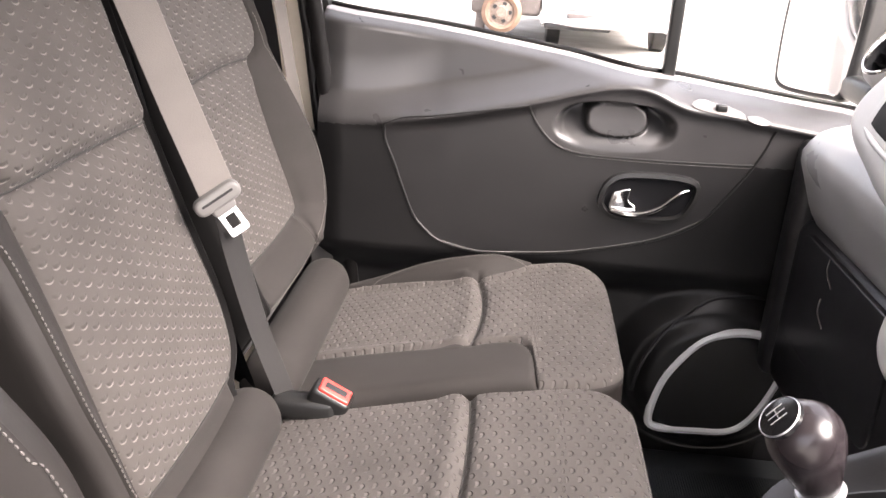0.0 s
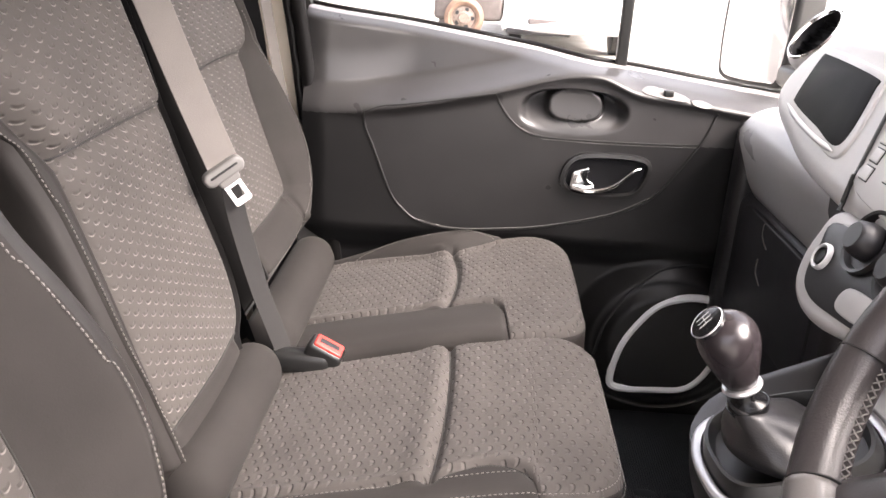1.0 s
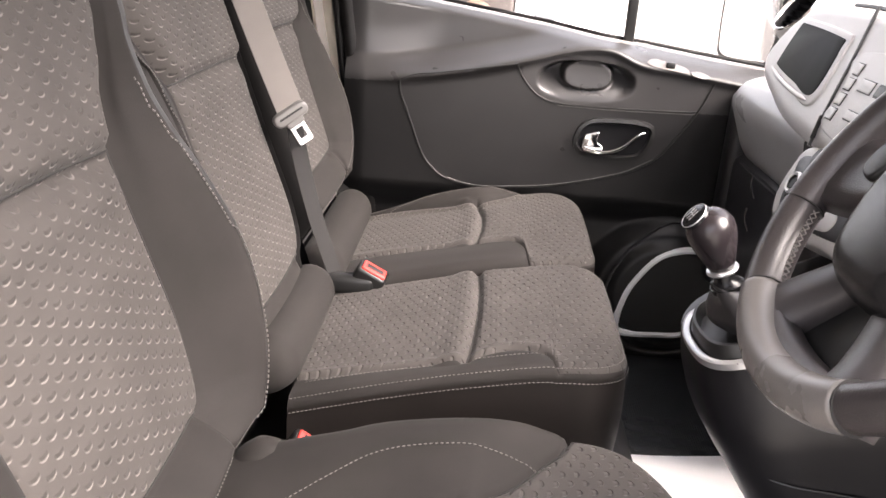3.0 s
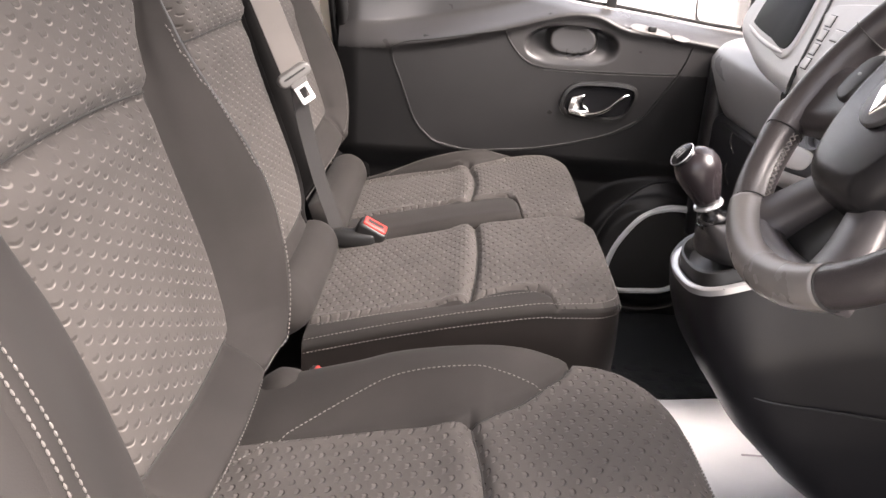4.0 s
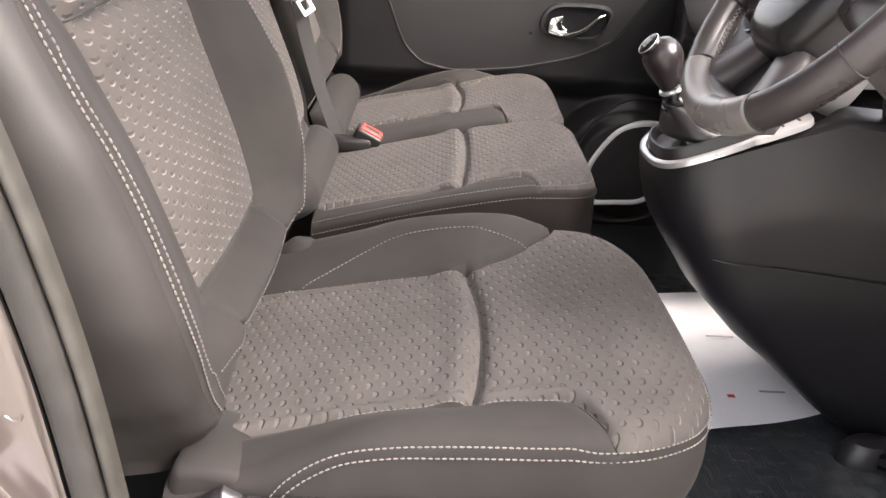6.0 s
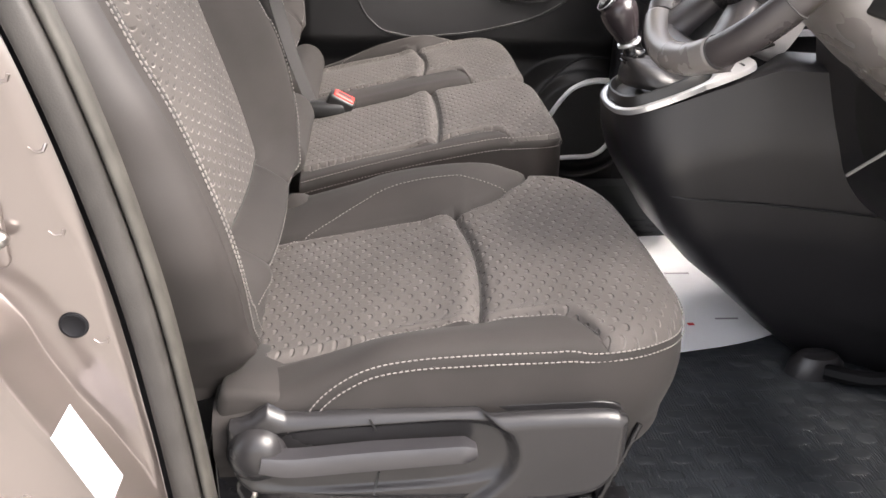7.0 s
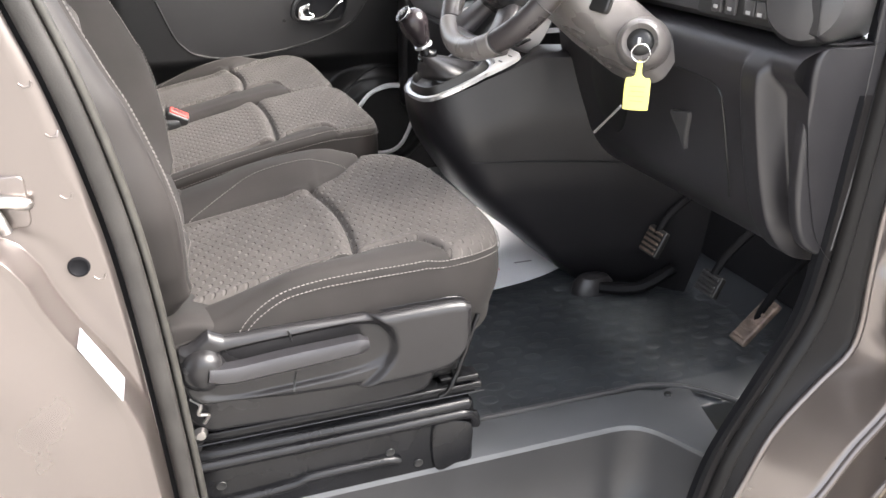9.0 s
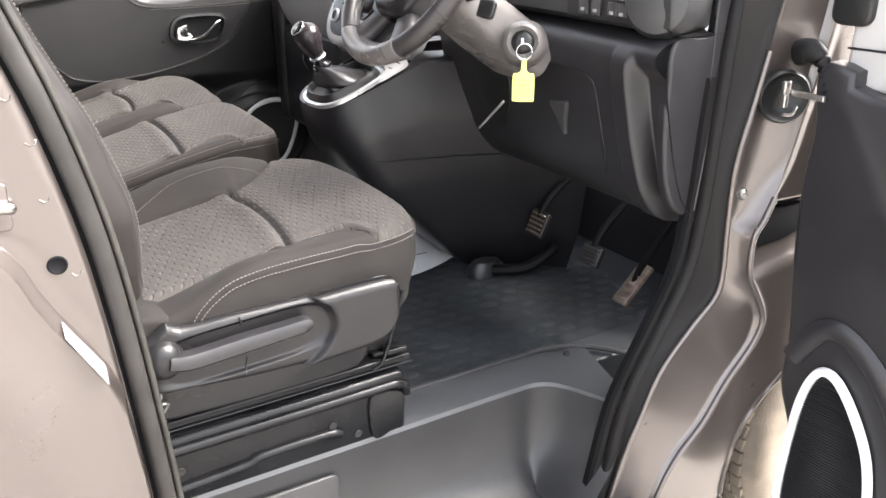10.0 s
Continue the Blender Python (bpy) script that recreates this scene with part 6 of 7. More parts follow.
for sg in (1, -1):
    sp_ = [wp(sg * 0.030, -0.070, -0.012), wp(sg * 0.050, -0.100, -0.012), wp(sg * 0.068, -0.130, -0.010), wp(sg * 0.082, -0.165, -0.004)]
    build("lower_spoke", *sweep(curve(sp_, 20), [(-0.026, -0.012), (-0.022, 0.004), (-0.014, 0.009), (0.014, 0.009), (0.022, 0.004), (0.026, -0.012)], up=tuple(wn_), scale=np.linspace(0.85, 1.35, 20)), SPOKE, wheel, "dark grey lower spoke", sharp=180)
low = [wp(a, b, -0.006) for a, b in curve([(-0.105, -0.138), (-0.06, -0.155), (0.0, -0.161), (0.06, -0.155), (0.105, -0.138)], 30)]
build("spoke_bridge", *sweep(low, [(-0.014, -0.010), (-0.010, 0.008), (0.0, 0.013), (0.010, 0.008), (0.014, -0.010)], up=tuple(wn_)), SPOKE, wheel, sharp=180)
build("spoke_recess", *slab([tuple(p) for p in curve([(-0.06, -0.085), (0.06, -0.085), (0.075, -0.155), (0.0, -0.165), (-0.075, -0.155)], 40, True)], lambda a, b, d: wp(a, b, -0.022 - d), 0.01, 0.003), BLACK, wheel)

column = thing("steering_column", "grey plastic steering column shroud with the ignition lock", "steering column", (0.5, 0.24, 1.2))
col_ax = -wn_
crings = []
for d, r, dz in ((0.055, 0.055, 0.0), (0.075, 0.075, -0.004), (0.12, 0.085, -0.012), (0.20, 0.090, -0.016), (0.30, 0.090, -0.016)):
    c = WC + col_ax * d + Vector((0, 0, dz))
    crings.append([c + ws * r * 1.12 * math.copysign(abs(math.cos(a)) ** 0.75, math.cos(a)) + wu * r * (0.80 if math.sin(a) > 0 else 0.42) * math.copysign(abs(math.sin(a)) ** 0.75, math.sin(a)) for a in np.linspace(0, 2 * math.pi, 48, endpoint=False)])
build("shroud", *skin(crings), MIDGREY, column, "light grey shroud")
for sg in (1, -1):
    st = [WC + col_ax * 0.085 + ws * sg * 0.07, WC + col_ax * 0.075 + ws * sg * 0.12 + wu * 0.008, WC + col_ax * 0.062 + ws * sg * 0.17 + wu * 0.014]
    build("stalk", *sweep(curve(st, 20), circle(0.008, 10), up=tuple(wu), scale=np.linspace(0.9, 1.3, 20)), BLACK, column)
IG = Vector((0.487, 0.076, 1.262))
ign = Vector((-0.62, -0.75, 0.22)).normalized()
lock = build("ignition_lock", *lathe([(0.0, -0.010), (0.019, -0.010), (0.023, -0.004), (0.029, 0.002), (0.034, -0.002), (0.042, -0.03), (0.046, -0.06)], IG, ign, 36), MIDGREY, column, "grey ignition lock surround")
build("lock_barrel", *lathe([(0.0, 0.002), (0.010, 0.002), (0.018, -0.001), (0.023, -0.008)], IG, ign, 28), BLACK, lock)
build("stalk_pad", *slab([(a, b) for a, b in rounded_rect(0.05, 0.035, 0.008)], lambda a, b, d: Vector((0.452, 0.155, 1.315)) + Vector((-0.5, 0.85, 0.1)).normalized() * a + Vector((0.35, 0.1, 0.92)).normalized() * b - ign * (d - 0.03), 0.03, 0.005), BLACK, column)

key = thing("ignition_key", "ignition key with a steel ring and yellow plastic tag", "key", IG)
build("key_blade", *moved(box((-0.003, -0.0055, -0.005), (0.003, 0.0055, 0.018), 0.0015), Matrix.Translation(IG) @ ign.to_track_quat("Z", "Y").to_matrix().to_4x4()), STEEL, key, "steel key bow")
rc = IG + ign * 0.020 + Vector((0.006, 0, -0.020))
rx = Vector((0.80, -0.60, 0)).normalized()
build("key_ring", *tube([rc + rx * 0.0145 * math.cos(a) + Vector((0, 0, 0.0145 * math.sin(a))) for a in np.linspace(0, 2 * math.pi, 36, endpoint=False)], 0.0016, 8, True, up=tuple(rx.cross(Vector((0, 0, 1))))), CHROME, key, "bright split ring")
tg = rc + Vector((0, 0, -0.014))
tag_l = curve([(-0.004, 0.0), (0.004, 0.0), (0.0055, -0.020), (0.012, -0.026), (0.020, -0.030), (0.0205, -0.074), (0.016, -0.079), (-0.016, -0.079), (-0.0205, -0.074), (-0.020, -0.030), (-0.012, -0.026), (-0.0055, -0.020)], 70, True)
tn = rx.cross(Vector((0, 0, 1))).normalized()
if tn.y > 0:
    tn = -tn
tag = build("key_tag", *slab([tuple(p) for p in tag_l], lambda a, b, d: tg + rx * a + Vector((0, 0, b)) - tn * d, 0.0035, 0.001), YELLOW, key, "yellow plastic key tag")
for k in range(4):
    build("tag_bar", *slab([(a, -0.040 - 0.008 * k + b) for a, b in rounded_rect(0.026 - 0.004 * (k % 2), 0.0012, 0.0005, 3)], lambda a, b, d: tg + rx * a + Vector((0, 0, b)) - tn * (d - 0.0005), 0.0005, 0.0002), shader("faint_tag_print", (0.7, 0.66, 0.1), 0.5) if k == 0 else bpy.data.materials["faint_tag_print"], tag)

# ---- lower dash on the driver's side ----
ld = thing("lower_dash", "black plastic knee panel under the steering wheel", "dashboard panel", (0.65, 0.15, 0.9), kind="structure")


def knee(y):
    return [(0.95, 1.285), (0.70, 1.285), (0.630, 1.275), (0.602, 1.255), (0.598, 1.22), (0.612, 1.15), (0.640, 1.05), (0.675, 0.97), (0.74, 0.915), (0.86, 0.90)]


build("knee_panel", *skin(dash_rows(knee, np.linspace(-0.02, 0.56, 24)), closed=False, caps=False), DARKTRIM, ld)
# upright rib at the end of the knee panel, and the hollow beside it
side_rows = []
for y in np.linspace(-0.02, -0.152, 60):
    rib = smooth(-0.044, -0.058, y) - smooth(-0.090, -0.104, y)
    hollow = smooth(-0.094, -0.108, y)
    row = []
    for x, z in curve(np.array(knee(y)), 70):
        low_ = smooth(1.262, 1.235, z)
        under = smooth(1.250, 1.205, z)
        row.append((x - 0.011 * rib * low_ + 0.036 * hollow * under, y, z))
    side_rows.append(row)
build("side_panel", *skin(side_rows, closed=False, caps=False), DARKTRIM, ld, sharp=180)
build("end_strip", *box((0.745, -0.150, 0.93), (0.95, -0.140, 1.75), 0.004), DARKTRIM, ld)


kick = curve([(0.650, 1.278), (0.72, 1.283), (0.795, 1.285), (0.785, 1.166), (0.765, 1.0), (0.748, 0.940), (0.690, 0.962), (0.660, 1.02), (0.647, 1.10), (0.643, 1.19)], 70, True)
build("kick_panel", *slab([tuple(p) for p in kick], lambda a, b, d: (a, -0.149 + d, b), 0.02, 0.008, 4), DARKTRIM, ld, "plain dark dash end panel")
build("kick_edge", *tube([(0.742, -0.151, 0.952), (0.757, -0.151, 1.10), (0.771, -0.151, 1.27)], 0.0022, 6), TRIM, ld)


def knee_at(y, z, lift=0.003):
    pr = curve(np.array(knee(y)), 60)[18:]
    return Vector((float(np.interp(-z, -pr[:, 1], pr[:, 0])) - lift, y, z))


fl = curve([(0.20, 1.205), (0.08, 1.205), (0.015, 1.195), (0.0, 1.16), (0.0, 1.06), (0.01, 1.0)], 50)
build("panel_seam", *tube([knee_at(a, b, 0.001) for a, b in fl], 0.002, 6), BLACK, ld)
build("grip", *slab([tuple(p) for p in curve([(0.146, 1.122), (0.118, 1.128), (0.090, 1.132), (0.104, 1.090), (0.116, 1.056), (0.128, 1.088)], 36, True)], lambda a, b, d: knee_at(a, b, 0.008 - d), 0.012, 0.003), TRIM, ld)
build("pocket_edge", *tube([knee_at(0.325, 1.088, 0.004), knee_at(0.472, 0.992, 0.004)], 0.0028), GREYTOP, ld)
build("pocket", *slab([tuple(p) for p in curve([(0.42, 1.16), (0.30, 1.16), (0.30, 1.10), (0.36, 1.02), (0.42, 1.06)], 30, True)], lambda a, b, d: knee_at(a, b, 0.003 - d), 0.004, 0.001), BLACK, ld)
# cowl above with the switch panel
build("cowl", *skin([[(x, y, z) for x, z in curve(np.array([(1.0, 1.50), (0.80, 1.49), (0.655, 1.45), (0.630, 1.40), (0.628, 1.32), (0.650, 1.288), (0.80, 1.280)]), 36)] for y in np.linspace(-0.15, 0.60, 24)], closed=False, caps=False), TRIM, ld)
sw = build("switch_panel", *slab([(0.0 + a, 1.335 + b) for a, b in rounded_rect(0.24, 0.075, 0.01)], lambda a, b, d: (0.622 + d, a, b), 0.012, 0.003), BLACK, ld, "black switch panel")
for yy, big in ((0.065, 0), (0.030, 0), (-0.015, 1), (-0.042, 1), (-0.072, 1)):
    for zz in ((1.322,) if not big else (1.322, 1.350)):
        bt = build("switch", *moved(box((-0.012, -0.003, -0.016 if not big else -0.012), (0.012, 0.003, 0.016 if not big else 0.012), 0.002), Matrix.Translation((0.620, yy, zz)) @ Matrix.Rotation(radians(90), 4, "Z")), TRIM, sw)
        build("switch_symbol", *box((0.6155, yy - 0.005, zz - 0.010), (0.617, yy + 0.005, zz - 0.004), 0.0006), GREYPRINT, bt)
build("end_cap", *lathe([(0.0, 0.0), (0.03, 0.0), (0.055, -0.008), (0.066, -0.03), (0.066, -0.15)], (0.62, -0.12, 1.345), (-0.9, -0.42, 0.08), 36), TRIM, ld, "rounded grey dash end")

# pedals
def pedal(name, label, at, w, h, tilt, arm_to, face=BLACK, rib=STEEL):
    pd = thing(name, label, "pedal", at)
    m = Matrix.Translation(at) @ Matrix.Rotation(radians(tilt), 4, "Y")
    build("pad", *moved(box((-0.010, -w / 2, -h / 2), (0.006, w / 2, h / 2), 0.005), m), face, pd)
    for k in range(5):
        z = -h / 2 + h * (k + 0.6) / 5.4
        build("rib", *moved(box((-0.0135, -w / 2 + 0.006, z - 0.003), (-0.009, w / 2 - 0.006, z + 0.003), 0.001), m), rib, pd, "worn bright rib")
    build("arm", *tube(curve([at, (at[0] + 0.05, at[1], at[2] + 0.08), arm_to], 16), 0.009), DEEPBLACK, pd)
    return pd


pedal("clutch_pedal", "black rubber clutch pedal with worn ribs", (0.815, 0.420, 0.728), 0.066, 0.066, 25, (1.16, 0.42, 0.98), BLACK, WORN)
pedal("brake_pedal", "black rubber brake pedal with worn ribs", (0.83, 0.225, 0.705), 0.066, 0.050, 25, (1.16, 0.23, 0.98), BLACK, TRIM)
pedal("accelerator_pedal", "worn bare accelerator pedal", (0.875, 0.122, 0.655), 0.044, 0.115, 46, (1.16, 0.11, 0.98), WORN, WORN)
foot = thing("foot_lever", "black pivot cover low on the floor by the pedals", "pivot cover", (0.70, 0.50, FLOOR))
build("cover", *moved(lathe([(0.0, 0.045), (0.03, 0.042), (0.042, 0.025), (0.045, 0.0)], (0, 0, 0), n=24), Matrix.Translation((0.735, 0.545, FLOOR)) @ Matrix.Diagonal((1.3, 0.8, 1, 1))), DARKTRIM, foot)
build("arm", *tube(curve([(0.74, 0.52, FLOOR + 0.02), (0.82, 0.47, FLOOR + 0.03), (0.90, 0.45, FLOOR + 0.08)], 16), 0.016), DEEPBLACK, foot)


# ---- base and trim of the driver's seat ----
SIDE = curve([(-0.285, 0.860), (-0.280, 0.892), (-0.262, 0.897), (-0.236, 0.914), (-0.216, 0.902), (-0.13, 0.903), (-0.02, 0.903), (0.08, 0.906), (0.140, 0.905), (0.160, 0.890), (0.158, 0.850), (0.135, 0.800), (0.09, 0.785), (-0.02, 0.780), (-0.12, 0.783), (-0.21, 0.792), (-0.265, 0.800)], 90, True)


def side_y(x, z, d):
    """The side cover: a hollow round the lever, a swelling at the front."""
    k = (abs((x + 0.118) / 0.158) ** 4 + abs((z - 0.846 - 0.05 * (x + 0.118)) / 0.047) ** 4) ** 0.25
    y = -0.034 + d + 0.008 * (1 - smooth(0.82, 1.0, k))
    y -= 0.013 * smooth(0.0, 0.016, x - 0.024 + 0.030 * ((z - 0.848) / 0.05) ** 2)
    return (x, y, z)


i_rear = int(np.argmin(SIDE[:, 0]))
turn = np.roll(SIDE, -i_rear, 0)
j_front = int(np.argmax(turn[:, 0]))
upper_s, lower_s = turn[: j_front + 1], turn[j_front:][::-1]


def cover_at(u, v):
    x = -0.284 + 0.443 * u
    z0, z1 = float(np.interp(x, lower_s[:, 0], lower_s[:, 1])), float(np.interp(x, upper_s[:, 0], upper_s[:, 1]))
    z = z0 + (z1 - z0) * v
    e = max(min(z - z0, z1 - z, (x + 0.284) * 1.0, 0.159 - x), 0.0)
    return side_y(x, z, 0.0 if e > 0.016 else 0.016 - math.sqrt(max(0.016**2 - (0.016 - e) ** 2, 0.0)))


us_c = 0.5 - 0.5 * np.cos(np.linspace(0, math.pi, 220))
v, f, _ = sheet(cover_at, us_c, 0.5 - 0.5 * np.cos(np.linspace(0, math.pi, 110)))
build("side_cover", v, f, SEATTRIM, driver, "dark grey plastic side cover", sharp=180)
build("cover_back", *slab([tuple(p) for p in shrink(SIDE, 0.002)], lambda a, b, d: side_y(a, b, 0.030 + d), 0.03, 0.002), SEATTRIM, driver)
build("lower_cover", *slab([tuple(p) for p in curve([(-0.275, 0.80), (-0.10, 0.795), (0.05, 0.80), (0.12, 0.815), (0.115, 0.765), (0.085, 0.728), (-0.05, 0.722), (-0.20, 0.726), (-0.262, 0.735)], 60, True)], lambda a, b, d: (a, -0.004 + d, b), 0.05, 0.012, 4), SEATTRIM, driver, "lower plastic side cover")
for pts in ([(-0.128, 0.900), (-0.124, 0.890), (-0.122, 0.880)], [(-0.118, 0.822), (-0.121, 0.808), (-0.124, 0.796)]):
    build("cover_notch", *tube([side_y(a, b, -0.001) for a, b in pts], 0.0014, 5), BLACK, driver)
lv = curve([(-0.245, 0.858), (-0.21, 0.852), (-0.15, 0.854), (-0.08, 0.859), (-0.03, 0.864), (-0.012, 0.866)], 40)
build("recline_lever", *sweep([(a, -0.052 + 0.006 * math.sin(k / 39 * 3), b) for k, (a, b) in enumerate(lv)], [(-0.016, -0.012), (-0.014, 0.006), (-0.006, 0.011), (0.008, 0.010), (0.015, 0.001), (0.016, -0.012)], up=(0, -1, 0), scale=np.interp(np.linspace(0, 1, 40), [0, 0.1, 0.5, 0.95, 1], [0.8, 0.95, 1.0, 0.9, 0.5])), DARKTRIM, driver, "grey plastic recline lever")
build("lever_boss", *lathe([(0.0, 0.021), (0.014, 0.0205), (0.023, 0.0175), (0.029, 0.010), (0.0325, 0.003), (0.033, 0.0)], (-0.250, -0.034, 0.858), (0, -1, 0), 32), SEATTRIM, driver, "round lever boss")
# slider rails and wire bar
for yy in (0.01, 0.47):
    build("upper_rail", *box((-0.27, yy - 0.004, 0.708), (0.200, yy + 0.035, 0.722), 0.003), GLOSSBLACK, driver, "gloss black slider rail")
    # rail blackened so the gap under the upper rail reads as shade
    build("lower_rail", *box((-0.29, yy + 0.014, 0.688), (0.196, yy + 0.045, 0.708), 0.003), DEEPBLACK, driver, "matt black lower rail")
build("rail_edge", *tube([(-0.27, -0.004, 0.7115), (0.198, -0.004, 0.7115)], 0.0014, 6), GLOSSBLACK, driver)
build("rail_end", *joined(box((0.13, 0.02, 0.722), (0.185, 0.05, 0.732), 0.002), box((0.15, 0.0, 0.732), (0.19, 0.03, 0.742), 0.002)), GLOSSBLACK, driver)
build("adjust_bar", *tube(curve([(0.190, 0.012, 0.850), (0.168, 0.004, 0.795), (0.146, -0.002, 0.745), (0.130, -0.006, 0.722), (0.118, -0.004, 0.716)], 30), 0.0038), GLOSSBLACK, driver, "black wire adjuster bar")
build("seat_pan", *box((-0.27, 0.03, 0.722), (0.17, 0.49, 0.83), 0.02), BLACK, driver)
build("front_pan", *box((0.14, 0.05, 0.735), (0.185, 0.47, 0.85), 0.015), BLACK, driver)
build("hinge_plate", *slab([tuple(p) for p in curve([(-0.30, 0.88), (-0.262, 0.88), (-0.255, 0.80), (-0.262, 0.70), (-0.30, 0.70)], 30, True)], lambda a, b, d: (a, 0.0 + d, b), 0.02, 0.003), GLOSSBLACK, driver)
build("bolt", *lathe([(0.0, 0.008), (0.007, 0.008), (0.010, 0.003), (0.011, 0.0)], (-0.262, -0.006, 0.735), (0, -1, 0), 12), STEEL, driver)
build("spring", *tube(curve([(-0.270, -0.01, 0.80), (-0.258, -0.02, 0.792), (-0.262, -0.02, 0.778), (-0.248, -0.015, 0.770), (-0.255, -0.01, 0.755)], 24), 0.003), STEEL, driver)

build("base_box", *box((-0.36, 0.004, FLOOR), (0.188, 0.50, 0.690), 0.012), GLOSSBLACK, driver, "gloss black pressed steel base")
build("top_bead", *sweep(curve([(-0.33, 0.002, 0.668), (0.10, 0.002, 0.668), (0.165, 0.002, 0.668), (0.184, 0.003, 0.660), (0.188, 0.006, 0.640)], 50), circle(0.010, 10), up=(0, -1, 0)), GLOSSBLACK, driver, "pressed upper bead")
build("low_bead", *sweep(curve([(-0.33, 0.002, 0.588), (-0.14, 0.002, 0.597), (-0.10, 0.002, 0.606), (0.02, 0.002, 0.606), (0.05, 0.002, 0.600)], 50), circle(0.009, 10), up=(0, -1, 0)), GLOSSBLACK, driver, "pressed lower bead")
build("end_plate", *slab([tuple(p) for p in curve([(0.112, 0.655), (0.165, 0.655), (0.182, 0.64), (0.178, 0.595), (0.155, 0.572), (0.115, 0.568)], 40, True)], lambda a, b, d: (a, -0.002 + d, b), 0.01, 0.003), GLOSSBLACK, driver)
for hx, hz in ((0.035, 0.619), (0.085, 0.585), (-0.24, 0.625)):
    build("hole", *lathe([(0.0, 0.0005), (0.0045, 0.001), (0.007, 0.0015), (0.008, 0.0)], (hx, 0.003, hz), (0, -1, 0), 14), BLACK, driver)

# pedestal of the double seat
ped = thing("bench_base", "dark base under the double passenger seat", "seat base", (-0.05, 1.1, FLOOR))
build("box", *box((-0.36, 0.70, FLOOR), (0.17, 1.54, 0.76), 0.02), DARKTRIM, ped)
build("floor_strip", *box((0.30, 0.90, FLOOR + 0.002), (0.36, 1.55, FLOOR + 0.010), 0.003), TRIM, ped)

# protective paper on the floor
paper = thing("paper_mat", "white protective paper sheet lying on the cab floor", "paper mat", (0.45, 0.8, FLOOR))
pc = [Vector((0.33, 0.565, 0)), Vector((0.725, 0.672, 0)), Vector((0.72, 1.17, 0)), Vector((0.27, 1.13, 0))]
v, f, _ = sheet(lambda a, b: tuple((pc[0].lerp(pc[1], a)).lerp(pc[3].lerp(pc[2], a), b) + Vector((0, 0, FLOOR + 0.010 + 0.006 * math.sin(7 * a + 3 * b) * a + 0.02 * max(0, a - 0.85) * (1 - b)))), np.linspace(0, 1, 30), np.linspace(0, 1, 30))
build("sheet", v, f, PAPER, paper)
for k, (a, b, w) in enumerate(((0.70, 0.16, 0.05), (0.62, 0.58, 0.06))):
    c = pc[0].lerp(pc[1], a).lerp(pc[3].lerp(pc[2], a), b)
    build("print_bar", *box((c.x, c.y, FLOOR + 0.018), (c.x + w, c.y + 0.006, FLOOR + 0.0186), 0.0002), INK, paper)
build("red_mark", *box((0.535, 0.70, FLOOR + 0.018), (0.549, 0.71, FLOOR + 0.0186), 0.0002), REDINK, paper)

# ---- open driver's door, wheel and mirror ----
ddoor = thing("door_2", "open driver's door with dark trim and a loudspeaker", "door", (0.93, -0.6, 0.4), kind="structure")
DX = Vector((0.90, -0.285, 0.0))
ds = Vector((0.10, -1.0, 0)).normalized()
dn = Vector((-1.0, -0.10, 0)).normalized()


def dd(a, b, d):
    """a: along the door from its hinge edge, b: height, d: depth behind the trim."""
    return DX + ds * a + Vector((0, 0, b)) - dn * d


dl = curve([(0.075, 0.30), (0.055, 0.42), (0.028, 0.51), (0.0, 0.59), (0.0, 0.69), (-0.013, 0.81), (-0.022, 0.926), (-0.024, 1.038), (-0.018, 1.116), (-0.03, 1.205), (-0.015, 1.238), (0.04, 1.228), (0.085, 1.19), (0.5, 1.18), (0.95, 1.18), (0.98, 0.7), (0.95, 0.26), (0.5, 0.24), (0.1, 0.25)], 140, True)
build("trim_panel", *slab([tuple(p) for p in dl], dd, 0.05, 0.015, 4), DARKTRIM, ddoor, "black door trim")
build("door_shell", *slab([tuple(p) for p in curve([(0.035, 0.25), (0.035, 0.8), (0.035, 1.26), (0.20, 1.26), (1.0, 1.26), (1.02, 0.7), (1.0, 0.22), (0.5, 0.2)], 80, True)], lambda a, b, d: dd(a, b, d + 0.052), 0.09, 0.02, 4), PAINT, ddoor)
surround_ = [(a * 1.02, 1.485 + b) for a, b in [(0.5 + p, q) for p, q in rounded_rect(1.0, 0.59, 0.05)]]
build("window_surround", *slab(surround_, lambda a, b, d: dd(a, b, d + 0.045), 0.03, 0.01, 3), GREYTOP, ddoor, "pale grey window surround")
build("sill_gap", *tube([dd(0.0, 1.262, 0.043), dd(0.98, 1.262, 0.043)], 0.0022, 6), BLACK, ddoor)
build("mirror_sail", *slab([(0.0 + a, 1.345 + b) for a, b in rounded_rect(0.075, 0.09, 0.02)], lambda a, b, d: dd(a, b, d + 0.030), 0.03, 0.008, 3), BLACK, ddoor, "black corner cover")
dr = curve([(0.045, 0.34), (0.050, 0.50), (0.062, 0.60), (0.085, 0.655), (0.12, 0.655), (0.165, 0.60), (0.205, 0.52), (0.225, 0.42), (0.228, 0.34), (0.20, 0.28), (0.12, 0.265), (0.07, 0.28)], 100, True)
spk = build("speaker_ring", *sweep([dd(a, b, -0.012) for a, b in dr], [(-0.009, -0.006), (-0.007, 0.004), (0.0, 0.006), (0.007, 0.004), (0.009, -0.006)], True, up=tuple(dn)), SILVER, ddoor, "satin silver loudspeaker surround")
md = np.array(dr).mean(0)
